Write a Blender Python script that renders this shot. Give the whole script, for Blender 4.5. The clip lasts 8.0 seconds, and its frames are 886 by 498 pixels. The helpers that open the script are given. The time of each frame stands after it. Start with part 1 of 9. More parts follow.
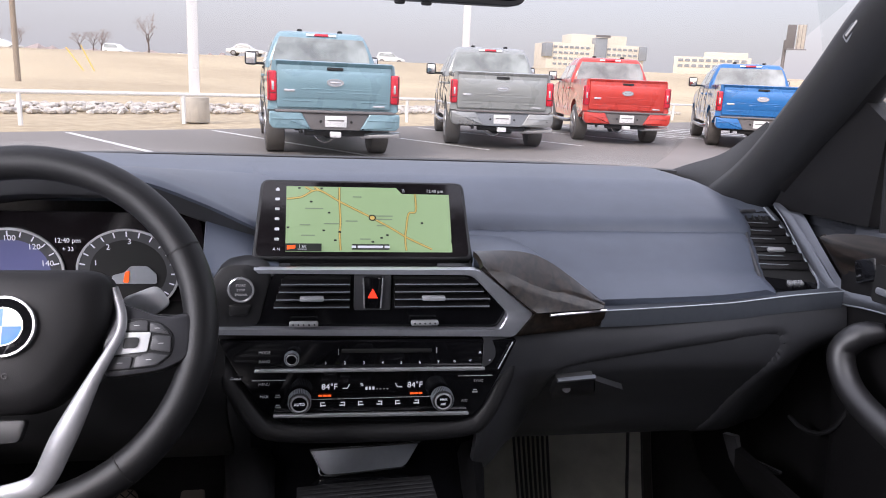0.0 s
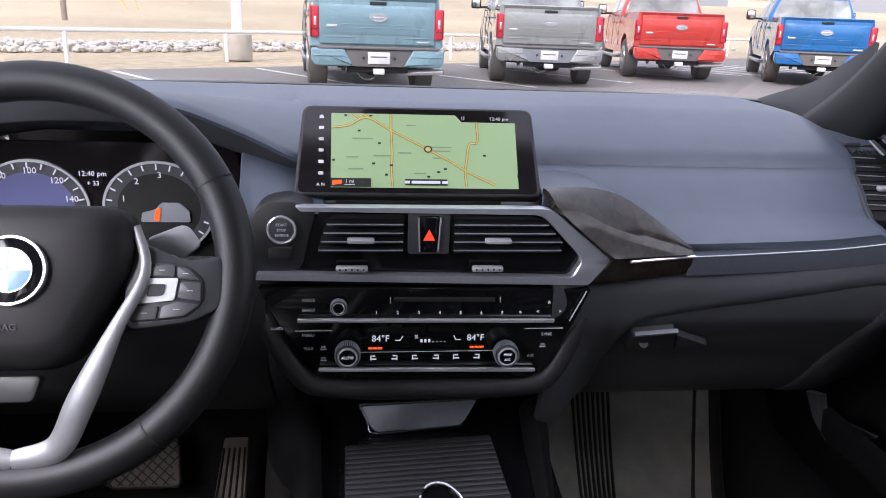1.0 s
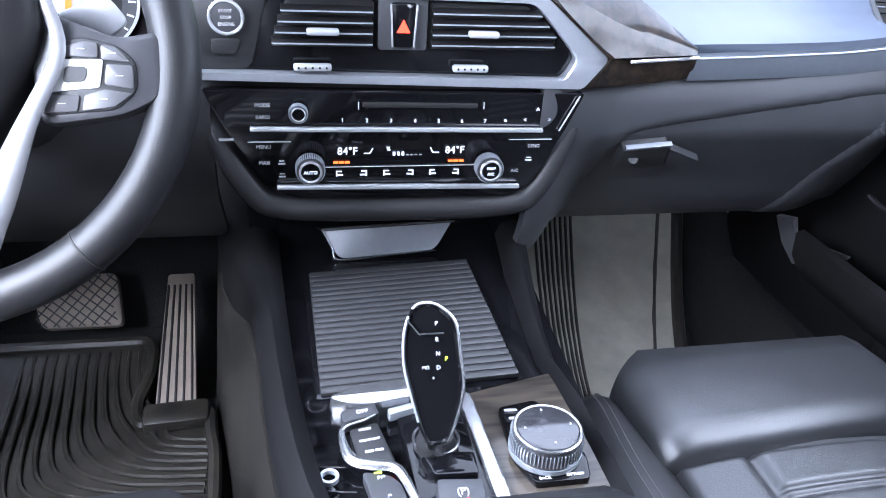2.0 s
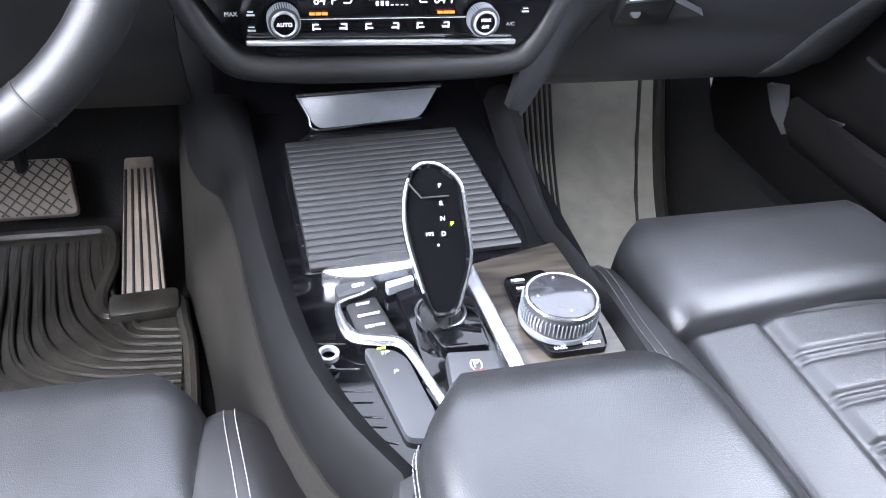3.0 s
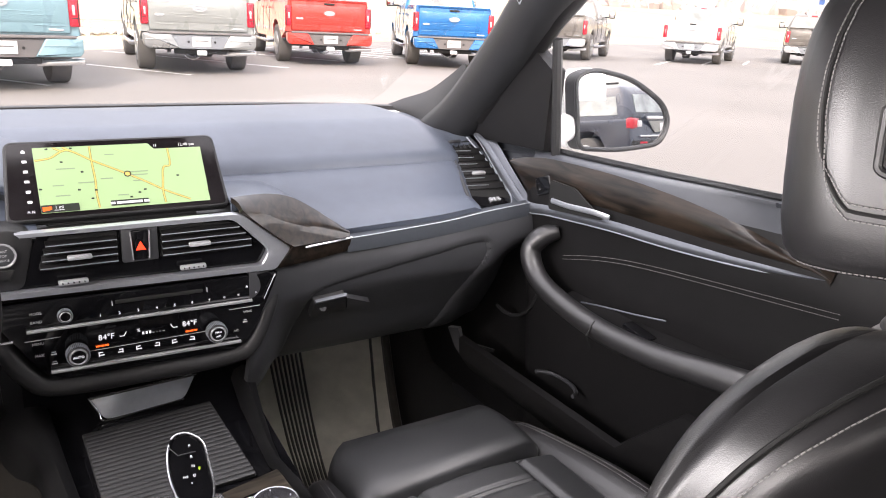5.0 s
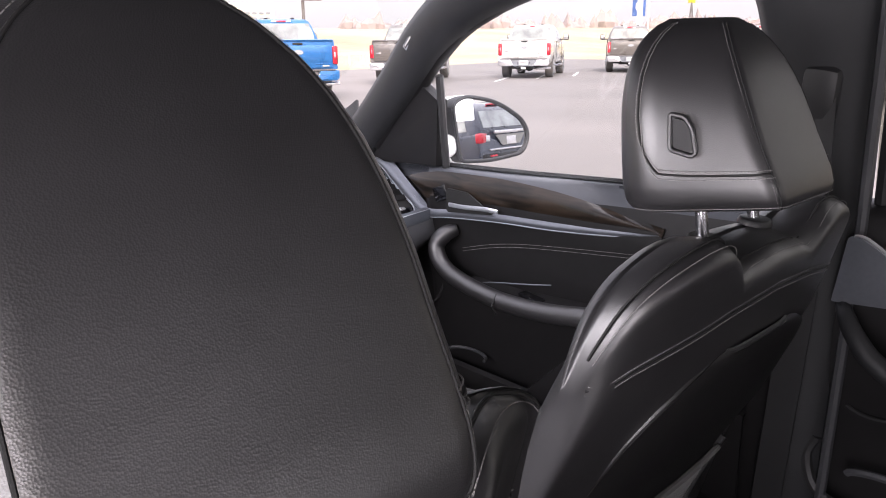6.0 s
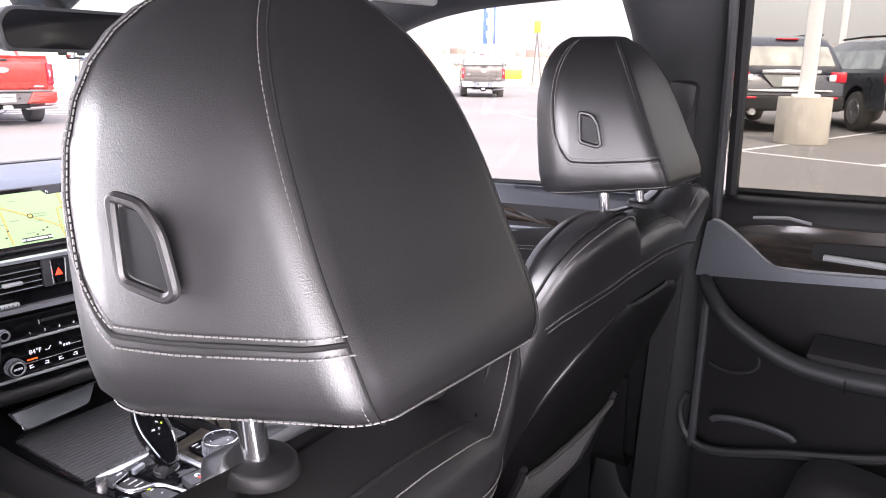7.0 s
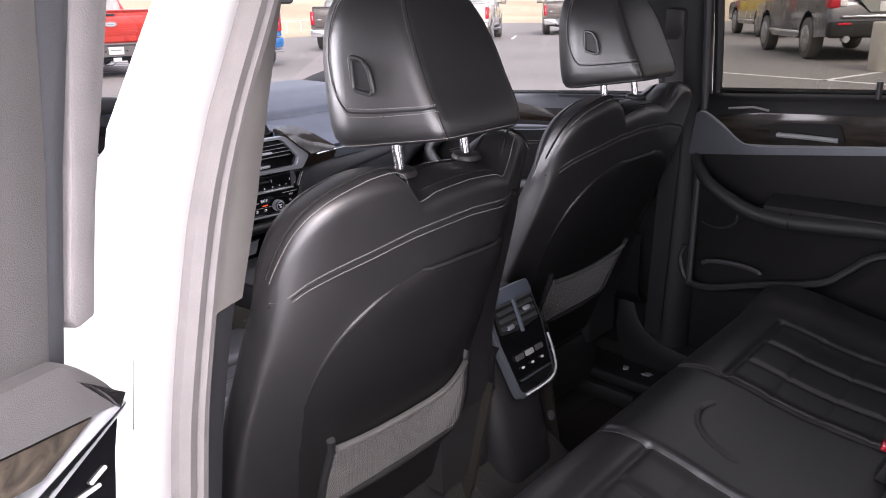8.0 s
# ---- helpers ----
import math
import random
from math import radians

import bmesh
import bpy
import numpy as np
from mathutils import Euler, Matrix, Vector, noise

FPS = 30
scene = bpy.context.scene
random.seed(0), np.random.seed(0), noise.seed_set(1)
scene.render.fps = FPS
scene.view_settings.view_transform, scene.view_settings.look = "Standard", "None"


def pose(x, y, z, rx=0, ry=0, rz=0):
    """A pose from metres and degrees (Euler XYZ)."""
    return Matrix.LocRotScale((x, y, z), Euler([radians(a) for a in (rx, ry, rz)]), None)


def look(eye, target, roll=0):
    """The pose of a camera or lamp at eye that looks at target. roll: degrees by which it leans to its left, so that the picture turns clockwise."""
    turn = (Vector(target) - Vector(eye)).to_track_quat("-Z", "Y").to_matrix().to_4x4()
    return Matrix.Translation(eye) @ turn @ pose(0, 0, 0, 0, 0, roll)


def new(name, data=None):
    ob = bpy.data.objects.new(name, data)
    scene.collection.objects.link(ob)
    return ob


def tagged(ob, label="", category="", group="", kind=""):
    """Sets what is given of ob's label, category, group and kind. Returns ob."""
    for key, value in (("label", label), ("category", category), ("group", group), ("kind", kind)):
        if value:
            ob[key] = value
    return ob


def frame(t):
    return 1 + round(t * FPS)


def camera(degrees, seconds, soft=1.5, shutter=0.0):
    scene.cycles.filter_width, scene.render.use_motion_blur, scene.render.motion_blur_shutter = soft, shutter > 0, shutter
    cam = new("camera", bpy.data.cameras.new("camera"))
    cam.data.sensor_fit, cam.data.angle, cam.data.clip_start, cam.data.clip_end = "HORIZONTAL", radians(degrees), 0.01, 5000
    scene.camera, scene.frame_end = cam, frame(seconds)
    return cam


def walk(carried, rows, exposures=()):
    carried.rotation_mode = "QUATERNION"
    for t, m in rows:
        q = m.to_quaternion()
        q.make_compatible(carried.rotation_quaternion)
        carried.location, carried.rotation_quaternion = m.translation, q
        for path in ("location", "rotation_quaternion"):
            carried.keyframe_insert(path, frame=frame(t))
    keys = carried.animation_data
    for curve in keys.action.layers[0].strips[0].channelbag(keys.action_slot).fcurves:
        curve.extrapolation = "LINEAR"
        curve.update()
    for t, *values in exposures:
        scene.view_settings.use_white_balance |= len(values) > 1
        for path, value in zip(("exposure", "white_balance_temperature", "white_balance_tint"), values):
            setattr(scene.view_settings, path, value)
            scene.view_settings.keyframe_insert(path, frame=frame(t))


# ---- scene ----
# ---------------------------------------------------------------- camera
cam = camera(61.7, 8.0, soft=1.0)

PATH = [
    (0, (-0.07, -0.966, 1.317), (0.267, 0.955, 0.877), 2.5),
    (0.5, (-0.07, -0.9, 1.31), (0.149, 1.027, 0.822), 2.1),
    (1, (-0.077, -0.851, 1.285), (0.148, 1.044, 0.686), 2.1),
    (1.5, (-0.095, -0.804, 1.245), (0.21, 1.018, 0.478), 3.0),
    (2, (-0.107, -0.768, 1.207), (0.281, 0.941, 0.243), 4.0),
    (2.2, (-0.112, -0.756, 1.192), (0.307, 0.901, 0.154), 4.5),
    (3.3, (-0.131, -0.723, 1.147), (0.330, 0.723, 0.003), 5.1),
    (3.5, (-0.130, -0.751, 1.177), (0.332, 0.728, 0.077), 4.4),
    (4, (-0.104, -0.889, 1.257), (0.485, 0.782, 0.33), 4.7),
    (4.5, (-0.115, -1.025, 1.325), (0.575, 0.692, 0.566), 4.4),
    (4.8, (-0.159, -1.059, 1.358), (0.739, 0.601, 0.696), 4.1),
    (5, (-0.166, -1.088, 1.373), (0.857, 0.52, 0.767), 3.0),
    (5.1, (-0.215, -1.092, 1.375), (0.907, 0.459, 0.796), 3.0),
    (5.2, (-0.212, -1.108, 1.379), (0.927, 0.433, 0.808), 2.2),
    (6.3, (-0.501, -1.275, 1.41), (0.896, 0.06, 0.892), -0.7),
    (6.5, (-0.519, -1.267, 1.41), (0.925, 0.021, 0.902), -0.2),
    (7, (-0.598, -1.271, 1.388), (0.984, -0.143, 0.912), 0.7),
    (7.5, (-0.853, -1.417, 1.372), (0.712, -0.312, 0.797), 0.2),
    (8, (-1.006, -1.64, 1.385), (0.402, -0.361, 0.766), -1.6),
]
EXPOSURES = [(0.0, -0.15, 6350, 20), (1.0, -0.1, 6150, 20), (1.5, 0.65, 5550, 19), (2.2, 2.08, 5500, 14), (3.3, 2.28, 6200, 14), (4.0, 2.18, 6600, 15), (4.5, 1.52, 6900, 16), (5.2, 0.68, 7000, 18), (6.3, 0.48, 6600, 22), (6.6, 0.45, 6600, 22), (7.0, 1.02, 6550, 22), (7.5, 0.95, 6450, 22), (8.0, 0.15, 6500, 22)]
walk(cam, [(t, look(eye, at, roll)) for t, eye, at, roll in PATH], EXPOSURES)

# ---------------------------------------------------------------- sky and sun
world = bpy.data.worlds.new("sky")
scene.world = world
world.use_nodes = True
wn = world.node_tree.nodes
wl = world.node_tree.links
sky = wn.new("ShaderNodeTexSky")
sky.sky_type = "NISHITA"
sky.sun_disc = False
sky.sun_elevation = radians(38)
sky.sun_rotation = radians(215)
sky.air_density = 1.2
sky.dust_density = 4.0
haze = wn.new("ShaderNodeMix")
haze.data_type = "RGBA"
haze.inputs[0].default_value = 0.6
haze.inputs[7].default_value = (7.9, 7.85, 8.15, 1)
wl.new(sky.outputs[0], haze.inputs[6])
wt = wn.new("ShaderNodeTexCoord")
ws = wn.new("ShaderNodeSeparateXYZ")
wl.new(wt.outputs["Generated"], ws.inputs[0])
wm = wn.new("ShaderNodeMapRange")      # a veiled sky grows brighter towards the zenith
wm.inputs["From Min"].default_value, wm.inputs["From Max"].default_value = 0.05, 0.9
wm.inputs["To Min"].default_value, wm.inputs["To Max"].default_value = 0.95, 2.3
wl.new(ws.outputs["Z"], wm.inputs["Value"])
lift = wn.new("ShaderNodeMix")
lift.data_type, lift.blend_type = "RGBA", "MULTIPLY"
lift.inputs[0].default_value = 1.0
wl.new(haze.outputs[2], lift.inputs[6])
wl.new(wm.outputs[0], lift.inputs[7])
wl.new(lift.outputs[2], wn["Background"].inputs[0])
wn["Background"].inputs[1].default_value = 0.155

sun_data = bpy.data.lights.new("sun", "SUN")
sun_data.energy = 2.4
sun_data.angle = radians(10)
sun_data.color = (1.0, 0.97, 0.93)
sun = new("sun", sun_data)
sun.matrix_world = look((-14, -20, 19), (0, 0, 0))


def window_light(name, loc, target, w, h, watts):
    """Daylight of one window opening."""
    d = bpy.data.lights.new(name, "AREA")
    d.shape, d.size, d.size_y, d.energy = "RECTANGLE", w, h, watts
    d.color = (0.95, 0.97, 1.0)
    ob = new(name, d)
    ob.matrix_world = look(loc, target)


window_light("driver_window_daylight", (-0.70, -0.38, 1.34), (0.4, -0.3, 1.0), 0.95, 0.36, 15.0)
window_light("tailgate_window_daylight", (0.0, -2.42, 1.32), (0.0, -1.0, 1.0), 1.2, 0.34, 7.5)
window_light("rear_doorway_daylight", (-0.92, -1.45, 1.12), (0.2, -1.0, 0.90), 0.75, 0.75, 14.0)
window_light("passenger_window_daylight", (0.69, -0.25, 1.33), (0.30, 0.40, 0.45), 0.8, 0.32, 2.2)

# ---------------------------------------------------------------- materials
def material(name, color, rough=0.5, metal=0.0, vary=0.15, scale=30.0, bump=0.0, bump_scale=400.0, coat=0.0, spec=0.5, second=None, big=3.0, rough_vary=0.1, crease=0.0):
    """A surface with variation at two scales, and fine relief."""
    m = bpy.data.materials.new(name)
    m.use_nodes = True
    n, l = m.node_tree.nodes, m.node_tree.links
    p = n["Principled BSDF"]
    p.inputs["Roughness"].default_value = rough
    p.inputs["Metallic"].default_value = metal
    p.inputs["Coat Weight"].default_value = coat
    p.inputs["Coat Roughness"].default_value = 0.04
    p.inputs["Specular IOR Level"].default_value = spec
    tc = n.new("ShaderNodeTexCoord")
    n1 = n.new("ShaderNodeTexNoise")
    n1.inputs["Scale"].default_value = scale
    n1.inputs["Detail"].default_value = 6
    n2 = n.new("ShaderNodeTexNoise")
    n2.inputs["Scale"].default_value = big
    n2.inputs["Detail"].default_value = 3
    l.new(tc.outputs["Object"], n1.inputs["Vector"])
    l.new(tc.outputs["Object"], n2.inputs["Vector"])
    add = n.new("ShaderNodeMath")
    add.operation = "MULTIPLY_ADD"
    add.inputs[1].default_value = 0.5
    l.new(n1.outputs["Fac"], add.inputs[0])
    half = n.new("ShaderNodeMath")
    half.operation = "MULTIPLY"
    half.inputs[1].default_value = 0.5
    l.new(n2.outputs["Fac"], half.inputs[0])
    l.new(half.outputs[0], add.inputs[2])
    ramp = n.new("ShaderNodeValToRGB")
    lo = [c * (1 - vary) for c in color]
    hi = [min(1.0, c * (1 + vary)) for c in (second or color)]
    ramp.color_ramp.elements[0].position, ramp.color_ramp.elements[1].position = 0.3, 0.7
    ramp.color_ramp.elements[0].color = (*lo, 1)
    ramp.color_ramp.elements[1].color = (*hi, 1)
    l.new(add.outputs[0], ramp.inputs[0])
    l.new(ramp.outputs[0], p.inputs["Base Color"])
    rv = n.new("ShaderNodeMapRange")
    rv.inputs["To Min"].default_value = max(0.0, rough - rough_vary)
    rv.inputs["To Max"].default_value = min(1.0, rough + rough_vary)
    l.new(n2.outputs["Fac"], rv.inputs["Value"])
    l.new(rv.outputs[0], p.inputs["Roughness"])
    if bump:
        v = n.new("ShaderNodeTexVoronoi")
        v.inputs["Scale"].default_value = bump_scale
        l.new(tc.outputs["Object"], v.inputs["Vector"])
        b = n.new("ShaderNodeBump")
        b.inputs["Strength"].default_value = bump
        b.inputs["Distance"].default_value = 0.002
        l.new(v.outputs["Distance"], b.inputs["Height"])
        l.new(b.outputs[0], p.inputs["Normal"])
        if crease:
            w = n.new("ShaderNodeTexNoise")
            w.inputs["Scale"].default_value = 22.0
            w.inputs["Detail"].default_value = 3
            w.inputs["Distortion"].default_value = 1.2
            l.new(tc.outputs["Object"], w.inputs["Vector"])
            b2 = n.new("ShaderNodeBump")
            b2.inputs["Strength"].default_value = crease
            b2.inputs["Distance"].default_value = 0.006
            l.new(w.outputs["Fac"], b2.inputs["Height"])
            l.new(b2.outputs[0], b.inputs["Normal"])
    return m


def wood_material(name, dark, light, axis=1, gloss=0.12):
    m = bpy.data.materials.new(name)
    m.use_nodes = True
    n, l = m.node_tree.nodes, m.node_tree.links
    p = n["Principled BSDF"]
    p.inputs["Roughness"].default_value = 0.45
    p.inputs["Specular IOR Level"].default_value = 0.12
    p.inputs["Coat Weight"].default_value = 0.65
    p.inputs["Coat Roughness"].default_value = gloss
    p.inputs["Coat IOR"].default_value = 1.5
    tc = n.new("ShaderNodeTexCoord")
    mp = n.new("ShaderNodeMapping")
    sc = [60.0, 60.0, 60.0]
    sc[axis] = 7.0
    mp.inputs["Scale"].default_value = sc
    l.new(tc.outputs["Object"], mp.inputs["Vector"])
    t = n.new("ShaderNodeTexNoise")
    t.inputs["Scale"].default_value = 1.4
    t.inputs["Detail"].default_value = 8
    t.inputs["Distortion"].default_value = 0.8
    l.new(mp.outputs[0], t.inputs["Vector"])
    r = n.new("ShaderNodeValToRGB")
    r.color_ramp.elements[0].position, r.color_ramp.elements[1].position = 0.35, 0.68
    r.color_ramp.elements[0].color, r.color_ramp.elements[1].color = (*dark, 1), (*light, 1)
    l.new(t.outputs["Fac"], r.inputs[0])
    l.new(r.outputs[0], p.inputs["Base Color"])
    b = n.new("ShaderNodeBump")
    b.inputs["Strength"].default_value = 0.05
    b.inputs["Distance"].default_value = 0.001
    l.new(t.outputs["Fac"], b.inputs["Height"])
    l.new(b.outputs[0], p.inputs["Normal"])
    return m


def glow(name, color, strength):
    m = bpy.data.materials.new(name)
    m.use_nodes = True
    p = m.node_tree.nodes["Principled BSDF"]
    p.inputs["Base Color"].default_value = (*[c * 0.3 for c in color], 1)
    p.inputs["Roughness"].default_value = 0.3
    p.inputs["Emission Color"].default_value = (*color, 1)
    p.inputs["Emission Strength"].default_value = strength
    return m


def glass(name, tint=(1, 1, 1), gloss=0.06, rough=0.0):
    m = bpy.data.materials.new(name)
    m.use_nodes = True
    n, l = m.node_tree.nodes, m.node_tree.links
    n.remove(n["Principled BSDF"])
    tr = n.new("ShaderNodeBsdfTransparent")
    tr.inputs[0].default_value = (*tint, 1)
    gl = n.new("ShaderNodeBsdfGlossy")
    gl.inputs["Roughness"].default_value = rough
    mix = n.new("ShaderNodeMixShader")
    mix.inputs[0].default_value = gloss
    l.new(tr.outputs[0], mix.inputs[1])
    l.new(gl.outputs[0], mix.inputs[2])
    l.new(mix.outputs[0], n["Material Output"].inputs[0])
    return m


LEATHER = material("black leather", (0.017, 0.0163, 0.0175), 0.39, vary=0.2, bump=0.09, bump_scale=1300, spec=1.0, rough_vary=0.05, crease=0.045)
LEATHER_RIM = material("smooth wheel leather", (0.010, 0.010, 0.011), 0.50, vary=0.2, bump=0.05, bump_scale=1300, spec=0.36, rough_vary=0.05)
LEATHER_SEAT = material("perforated black leather", (0.022, 0.0225, 0.024), 0.35, vary=0.25, bump=0.12, bump_scale=1000, spec=0.8, rough_vary=0.08, crease=0.06)
THREAD = material("grey thread", (0.22, 0.212, 0.21), 0.7)
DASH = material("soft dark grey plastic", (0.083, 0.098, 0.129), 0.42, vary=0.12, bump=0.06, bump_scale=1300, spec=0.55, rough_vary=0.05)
PAD = material("soft dark door pad", (0.050, 0.054, 0.063), 0.45, vary=0.12, bump=0.06, bump_scale=1300)
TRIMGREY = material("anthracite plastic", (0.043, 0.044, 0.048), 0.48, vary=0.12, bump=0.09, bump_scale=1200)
KEY = material("switch key grey", (0.075, 0.075, 0.08), 0.4, vary=0.1)
SPOKE_BLACK = material("dark spoke satin", (0.055, 0.055, 0.06), 0.32, metal=0.3, vary=0.1)
BLACK = material("black plastic", (0.018, 0.018, 0.019), 0.5, vary=0.2, bump=0.06, bump_scale=1200)
DEEP = material("deep black plastic", (0.010, 0.0095, 0.010), 0.5, vary=0.2, bump=0.05, bump_scale=1200, spec=0.25)
VOID = material("dark lining", (0.006, 0.006, 0.006), 0.8)
PIANO = material("gloss black", (0.005, 0.005, 0.006), 0.06, vary=0.3, scale=60, rough_vary=0.03, spec=0.4)
ALU = material("satin aluminium", (0.52, 0.53, 0.55), 0.36, metal=0.45, vary=0.06, scale=200)
SPOKE_DARK = material("dark satin metal", (0.20, 0.20, 0.21), 0.30, metal=0.85, vary=0.06, scale=200)
SPOKE = material("satin spoke metal", (0.24, 0.24, 0.25), 0.38, metal=0.5, vary=0.06, scale=200)
ALU_DARK = material("grey satin metal", (0.37, 0.395, 0.43), 0.36, metal=0.45, vary=0.08, scale=150)
BRIGHT = material("bright brushed aluminium", (0.60, 0.61, 0.63), 0.26, metal=0.92, vary=0.05, scale=250)
SIDE = material("soft console side", (0.010, 0.010, 0.0105), 0.55, vary=0.2, bump=0.06, bump_scale=1200, spec=0.07)
TOUCH = material("smoky touch glass", (0.03, 0.03, 0.034), 0.12, vary=0.2, scale=80, rough_vary=0.03, spec=0.9)
SATIN = material("brushed satin metal", (0.56, 0.58, 0.62), 0.34, metal=0.8, vary=0.06, scale=200)
BAND = material("dark satin band", (0.11, 0.122, 0.14), 0.34, metal=0.5, vary=0.08, scale=150)
STRIP = material("dark brushed strip", (0.15, 0.16, 0.18), 0.32, metal=0.6, vary=0.08, scale=150)
# chrome with a darkened base; on the headrest posts it imitates cabin reflections
CHROME_DARK = material("dark chrome", (0.40, 0.40, 0.42), 0.20, metal=0.95, vary=0.03)
CHROME = material("chrome", (0.80, 0.81, 0.83), 0.16, metal=0.72, vary=0.03)
WOOD = wood_material("dark ash wood", (0.006, 0.0048, 0.004), (0.030, 0.021, 0.015), gloss=0.10)
WOOD_GREY = wood_material("grey ash wood", (0.026, 0.022, 0.018), (0.085, 0.070, 0.054), axis=0)
CARPET = material("black carpet", (0.045, 0.044, 0.043), 0.95, vary=0.5, scale=350, bump=0.8, bump_scale=1500, spec=0.1)
CARPET_GREY = material("grey carpet", (0.032, 0.0295, 0.0265), 0.95, vary=0.4, scale=350, bump=0.8, bump_scale=1500, spec=0.1)
RUBBER = material("rubber mat", (0.021, 0.0195, 0.0165), 0.38, vary=0.4, scale=25, bump=0.2, bump_scale=500, second=(0.042, 0.037, 0.030))
# dusty beige, raised well above rubber's own tone in place of footwell light
RUBBER_DUSTY_LIT = material("dusty rubber mat, lightened", (0.50, 0.48, 0.40), 0.5, vary=0.3, scale=20, bump=0.2, bump_scale=500)
SEAL = material("rubber seal", (0.16, 0.15, 0.148), 0.6, vary=0.15, bump=0.15, bump_scale=600)
PILLAR = material("woven grey pillar cover", (0.21, 0.195, 0.185), 0.75, vary=0.1, bump=0.10, bump_scale=1500)
DOOR_CLOTH = material("dark grey door cloth", (0.085, 0.080, 0.078), 0.6, vary=0.12, bump=0.2, bump_scale=1200)
SLAT = material("ribbed shutter plastic", (0.024, 0.024, 0.025), 0.40, vary=0.1, spec=0.5)
COVER = material("dark pillar plastic", (0.018, 0.0185, 0.020), 0.55, vary=0.12, bump=0.08, bump_scale=1200, spec=0.35)
HEADLINER = material("dark headliner cloth", (0.030, 0.030, 0.032), 0.9, vary=0.15, bump=0.4, bump_scale=1200)
VISOR = material("pale visor cloth", (0.42, 0.42, 0.43), 0.85)
WHITE = material("white car paint", (0.80, 0.80, 0.79), 0.28, vary=0.02, coat=0.6, rough_vary=0.04)
PEDAL = material("brushed pedal rubber", (0.30, 0.25, 0.205), 0.55, vary=0.2, bump=0.3, bump_scale=600)
MESH = material("net weave", (0.085, 0.083, 0.082), 0.7)
GLASS = glass("window glass", (0.96, 0.97, 0.97), 0.035)
MIRROR = material("mirror glass", (0.9, 0.9, 0.9), 0.01, metal=1.0, vary=0.0, rough_vary=0.0)
MARK = material("pale print", (0.55, 0.55, 0.55), 0.5)
LIT = glow("lit white symbol", (0.9, 0.92, 1.0), 0.55)
LIT_RED = glow("lit red", (1.0, 0.05, 0.02), 1.6)
LIT_ORANGE = glow("lit orange bar", (1.0, 0.13, 0.02), 1.1)
LIT_GREEN = glow("lit yellow green", (0.65, 0.95, 0.05), 1.2)
MAP_GREEN = glow("map ground", (0.50, 0.72, 0.38), 0.41)
MAP_ROAD = glow("map road", (0.85, 0.62, 0.18), 0.5)
MAP_EDGE = glow("map road edge", (0.28, 0.26, 0.10), 0.4)
MAP_INK = glow("map ink", (0.05, 0.06, 0.05), 0.2)
MAP_GREY = glow("map pale ink", (0.32, 0.42, 0.28), 0.45)
SCREEN = material("dark screen glass", (0.010, 0.008, 0.009), 0.12, vary=0.0, spec=0.5)
BLUE_GLOW = glow("blue dial face", (0.16, 0.17, 0.36), 0.35)
ENAMEL_BLUE = material("blue enamel", (0.012, 0.13, 0.42), 0.15, coat=0.6)
ENAMEL_WHITE = material("white enamel", (0.55, 0.56, 0.58), 0.15, coat=0.6)

ASPHALT = material("asphalt", (0.205, 0.190, 0.178), 0.85, vary=0.25, scale=60, bump=0.5, bump_scale=160, big=0.25)
PAINT = material("white line paint", (0.72, 0.72, 0.70), 0.7, vary=0.25, scale=12)
CONCRETE = material("pale concrete", (0.50, 0.46, 0.40), 0.85, vary=0.2, scale=10, bump=0.3, bump_scale=90)
POLE = material("white pole paint", (0.80, 0.80, 0.80), 0.45, vary=0.04, scale=4)
GRASS = material("dry grass", (0.385, 0.305, 0.195), 0.95, vary=0.35, scale=4, bump=0.8, bump_scale=30, second=(0.50, 0.415, 0.285), big=0.05)
STONE = material("pale rubble", (0.52, 0.485, 0.44), 0.9, vary=0.35, scale=3)
BARK = material("grey bark", (0.12, 0.09, 0.075), 0.9)
# greyer and lighter than bare wood: the haze is in the colour
TWIG = material("haze-paled winter twigs", (0.30, 0.245, 0.22), 0.95)
TYRE = material("tyre rubber", (0.11, 0.102, 0.094), 0.85, vary=0.3)
RIM = material("alloy rim", (0.42, 0.42, 0.43), 0.35, metal=1.0)
# pale uneven base stands in for bright sky mirrored in dark tinted glass
AUTO_GLASS = material("car glass with sky sheen", (0.26, 0.285, 0.27), 0.05, vary=0.45, scale=3, coat=1.0, spec=0.9)
TAIL = material("red tail lamp", (0.60, 0.012, 0.03), 0.15, coat=0.8, vary=0.1)
PLATE = material("white plate", (0.8, 0.8, 0.8), 0.4)
CHASSIS = material("underbody", (0.02, 0.02, 0.02), 0.8)
BUILDING = material("cream facade", (0.66, 0.60, 0.50), 0.8, vary=0.05, scale=0.2)
FACADE_GLASS = material("facade glass", (0.27, 0.29, 0.31), 0.2)
SIGN_BLUE = material("blue sign", (0.08, 0.16, 0.40), 0.4)
YELLOW = material("yellow sign", (0.80, 0.55, 0.05), 0.5)


def paint(name, c, vary=0.03):
    return material(name, c, 0.28, metal=0.15, vary=vary, coat=1.0, rough_vary=0.04, scale=6)


# ---------------------------------------------------------------- builders
ROOT = {}


def thing(name, loc, label, category, group="", kind=""):
    """An empty at the base of a thing."""
    e = new(name)
    e.location = loc
    e.empty_display_size = 0.05
    ROOT[e.name] = Vector(loc)
    return tagged(e, label, category, group, kind)


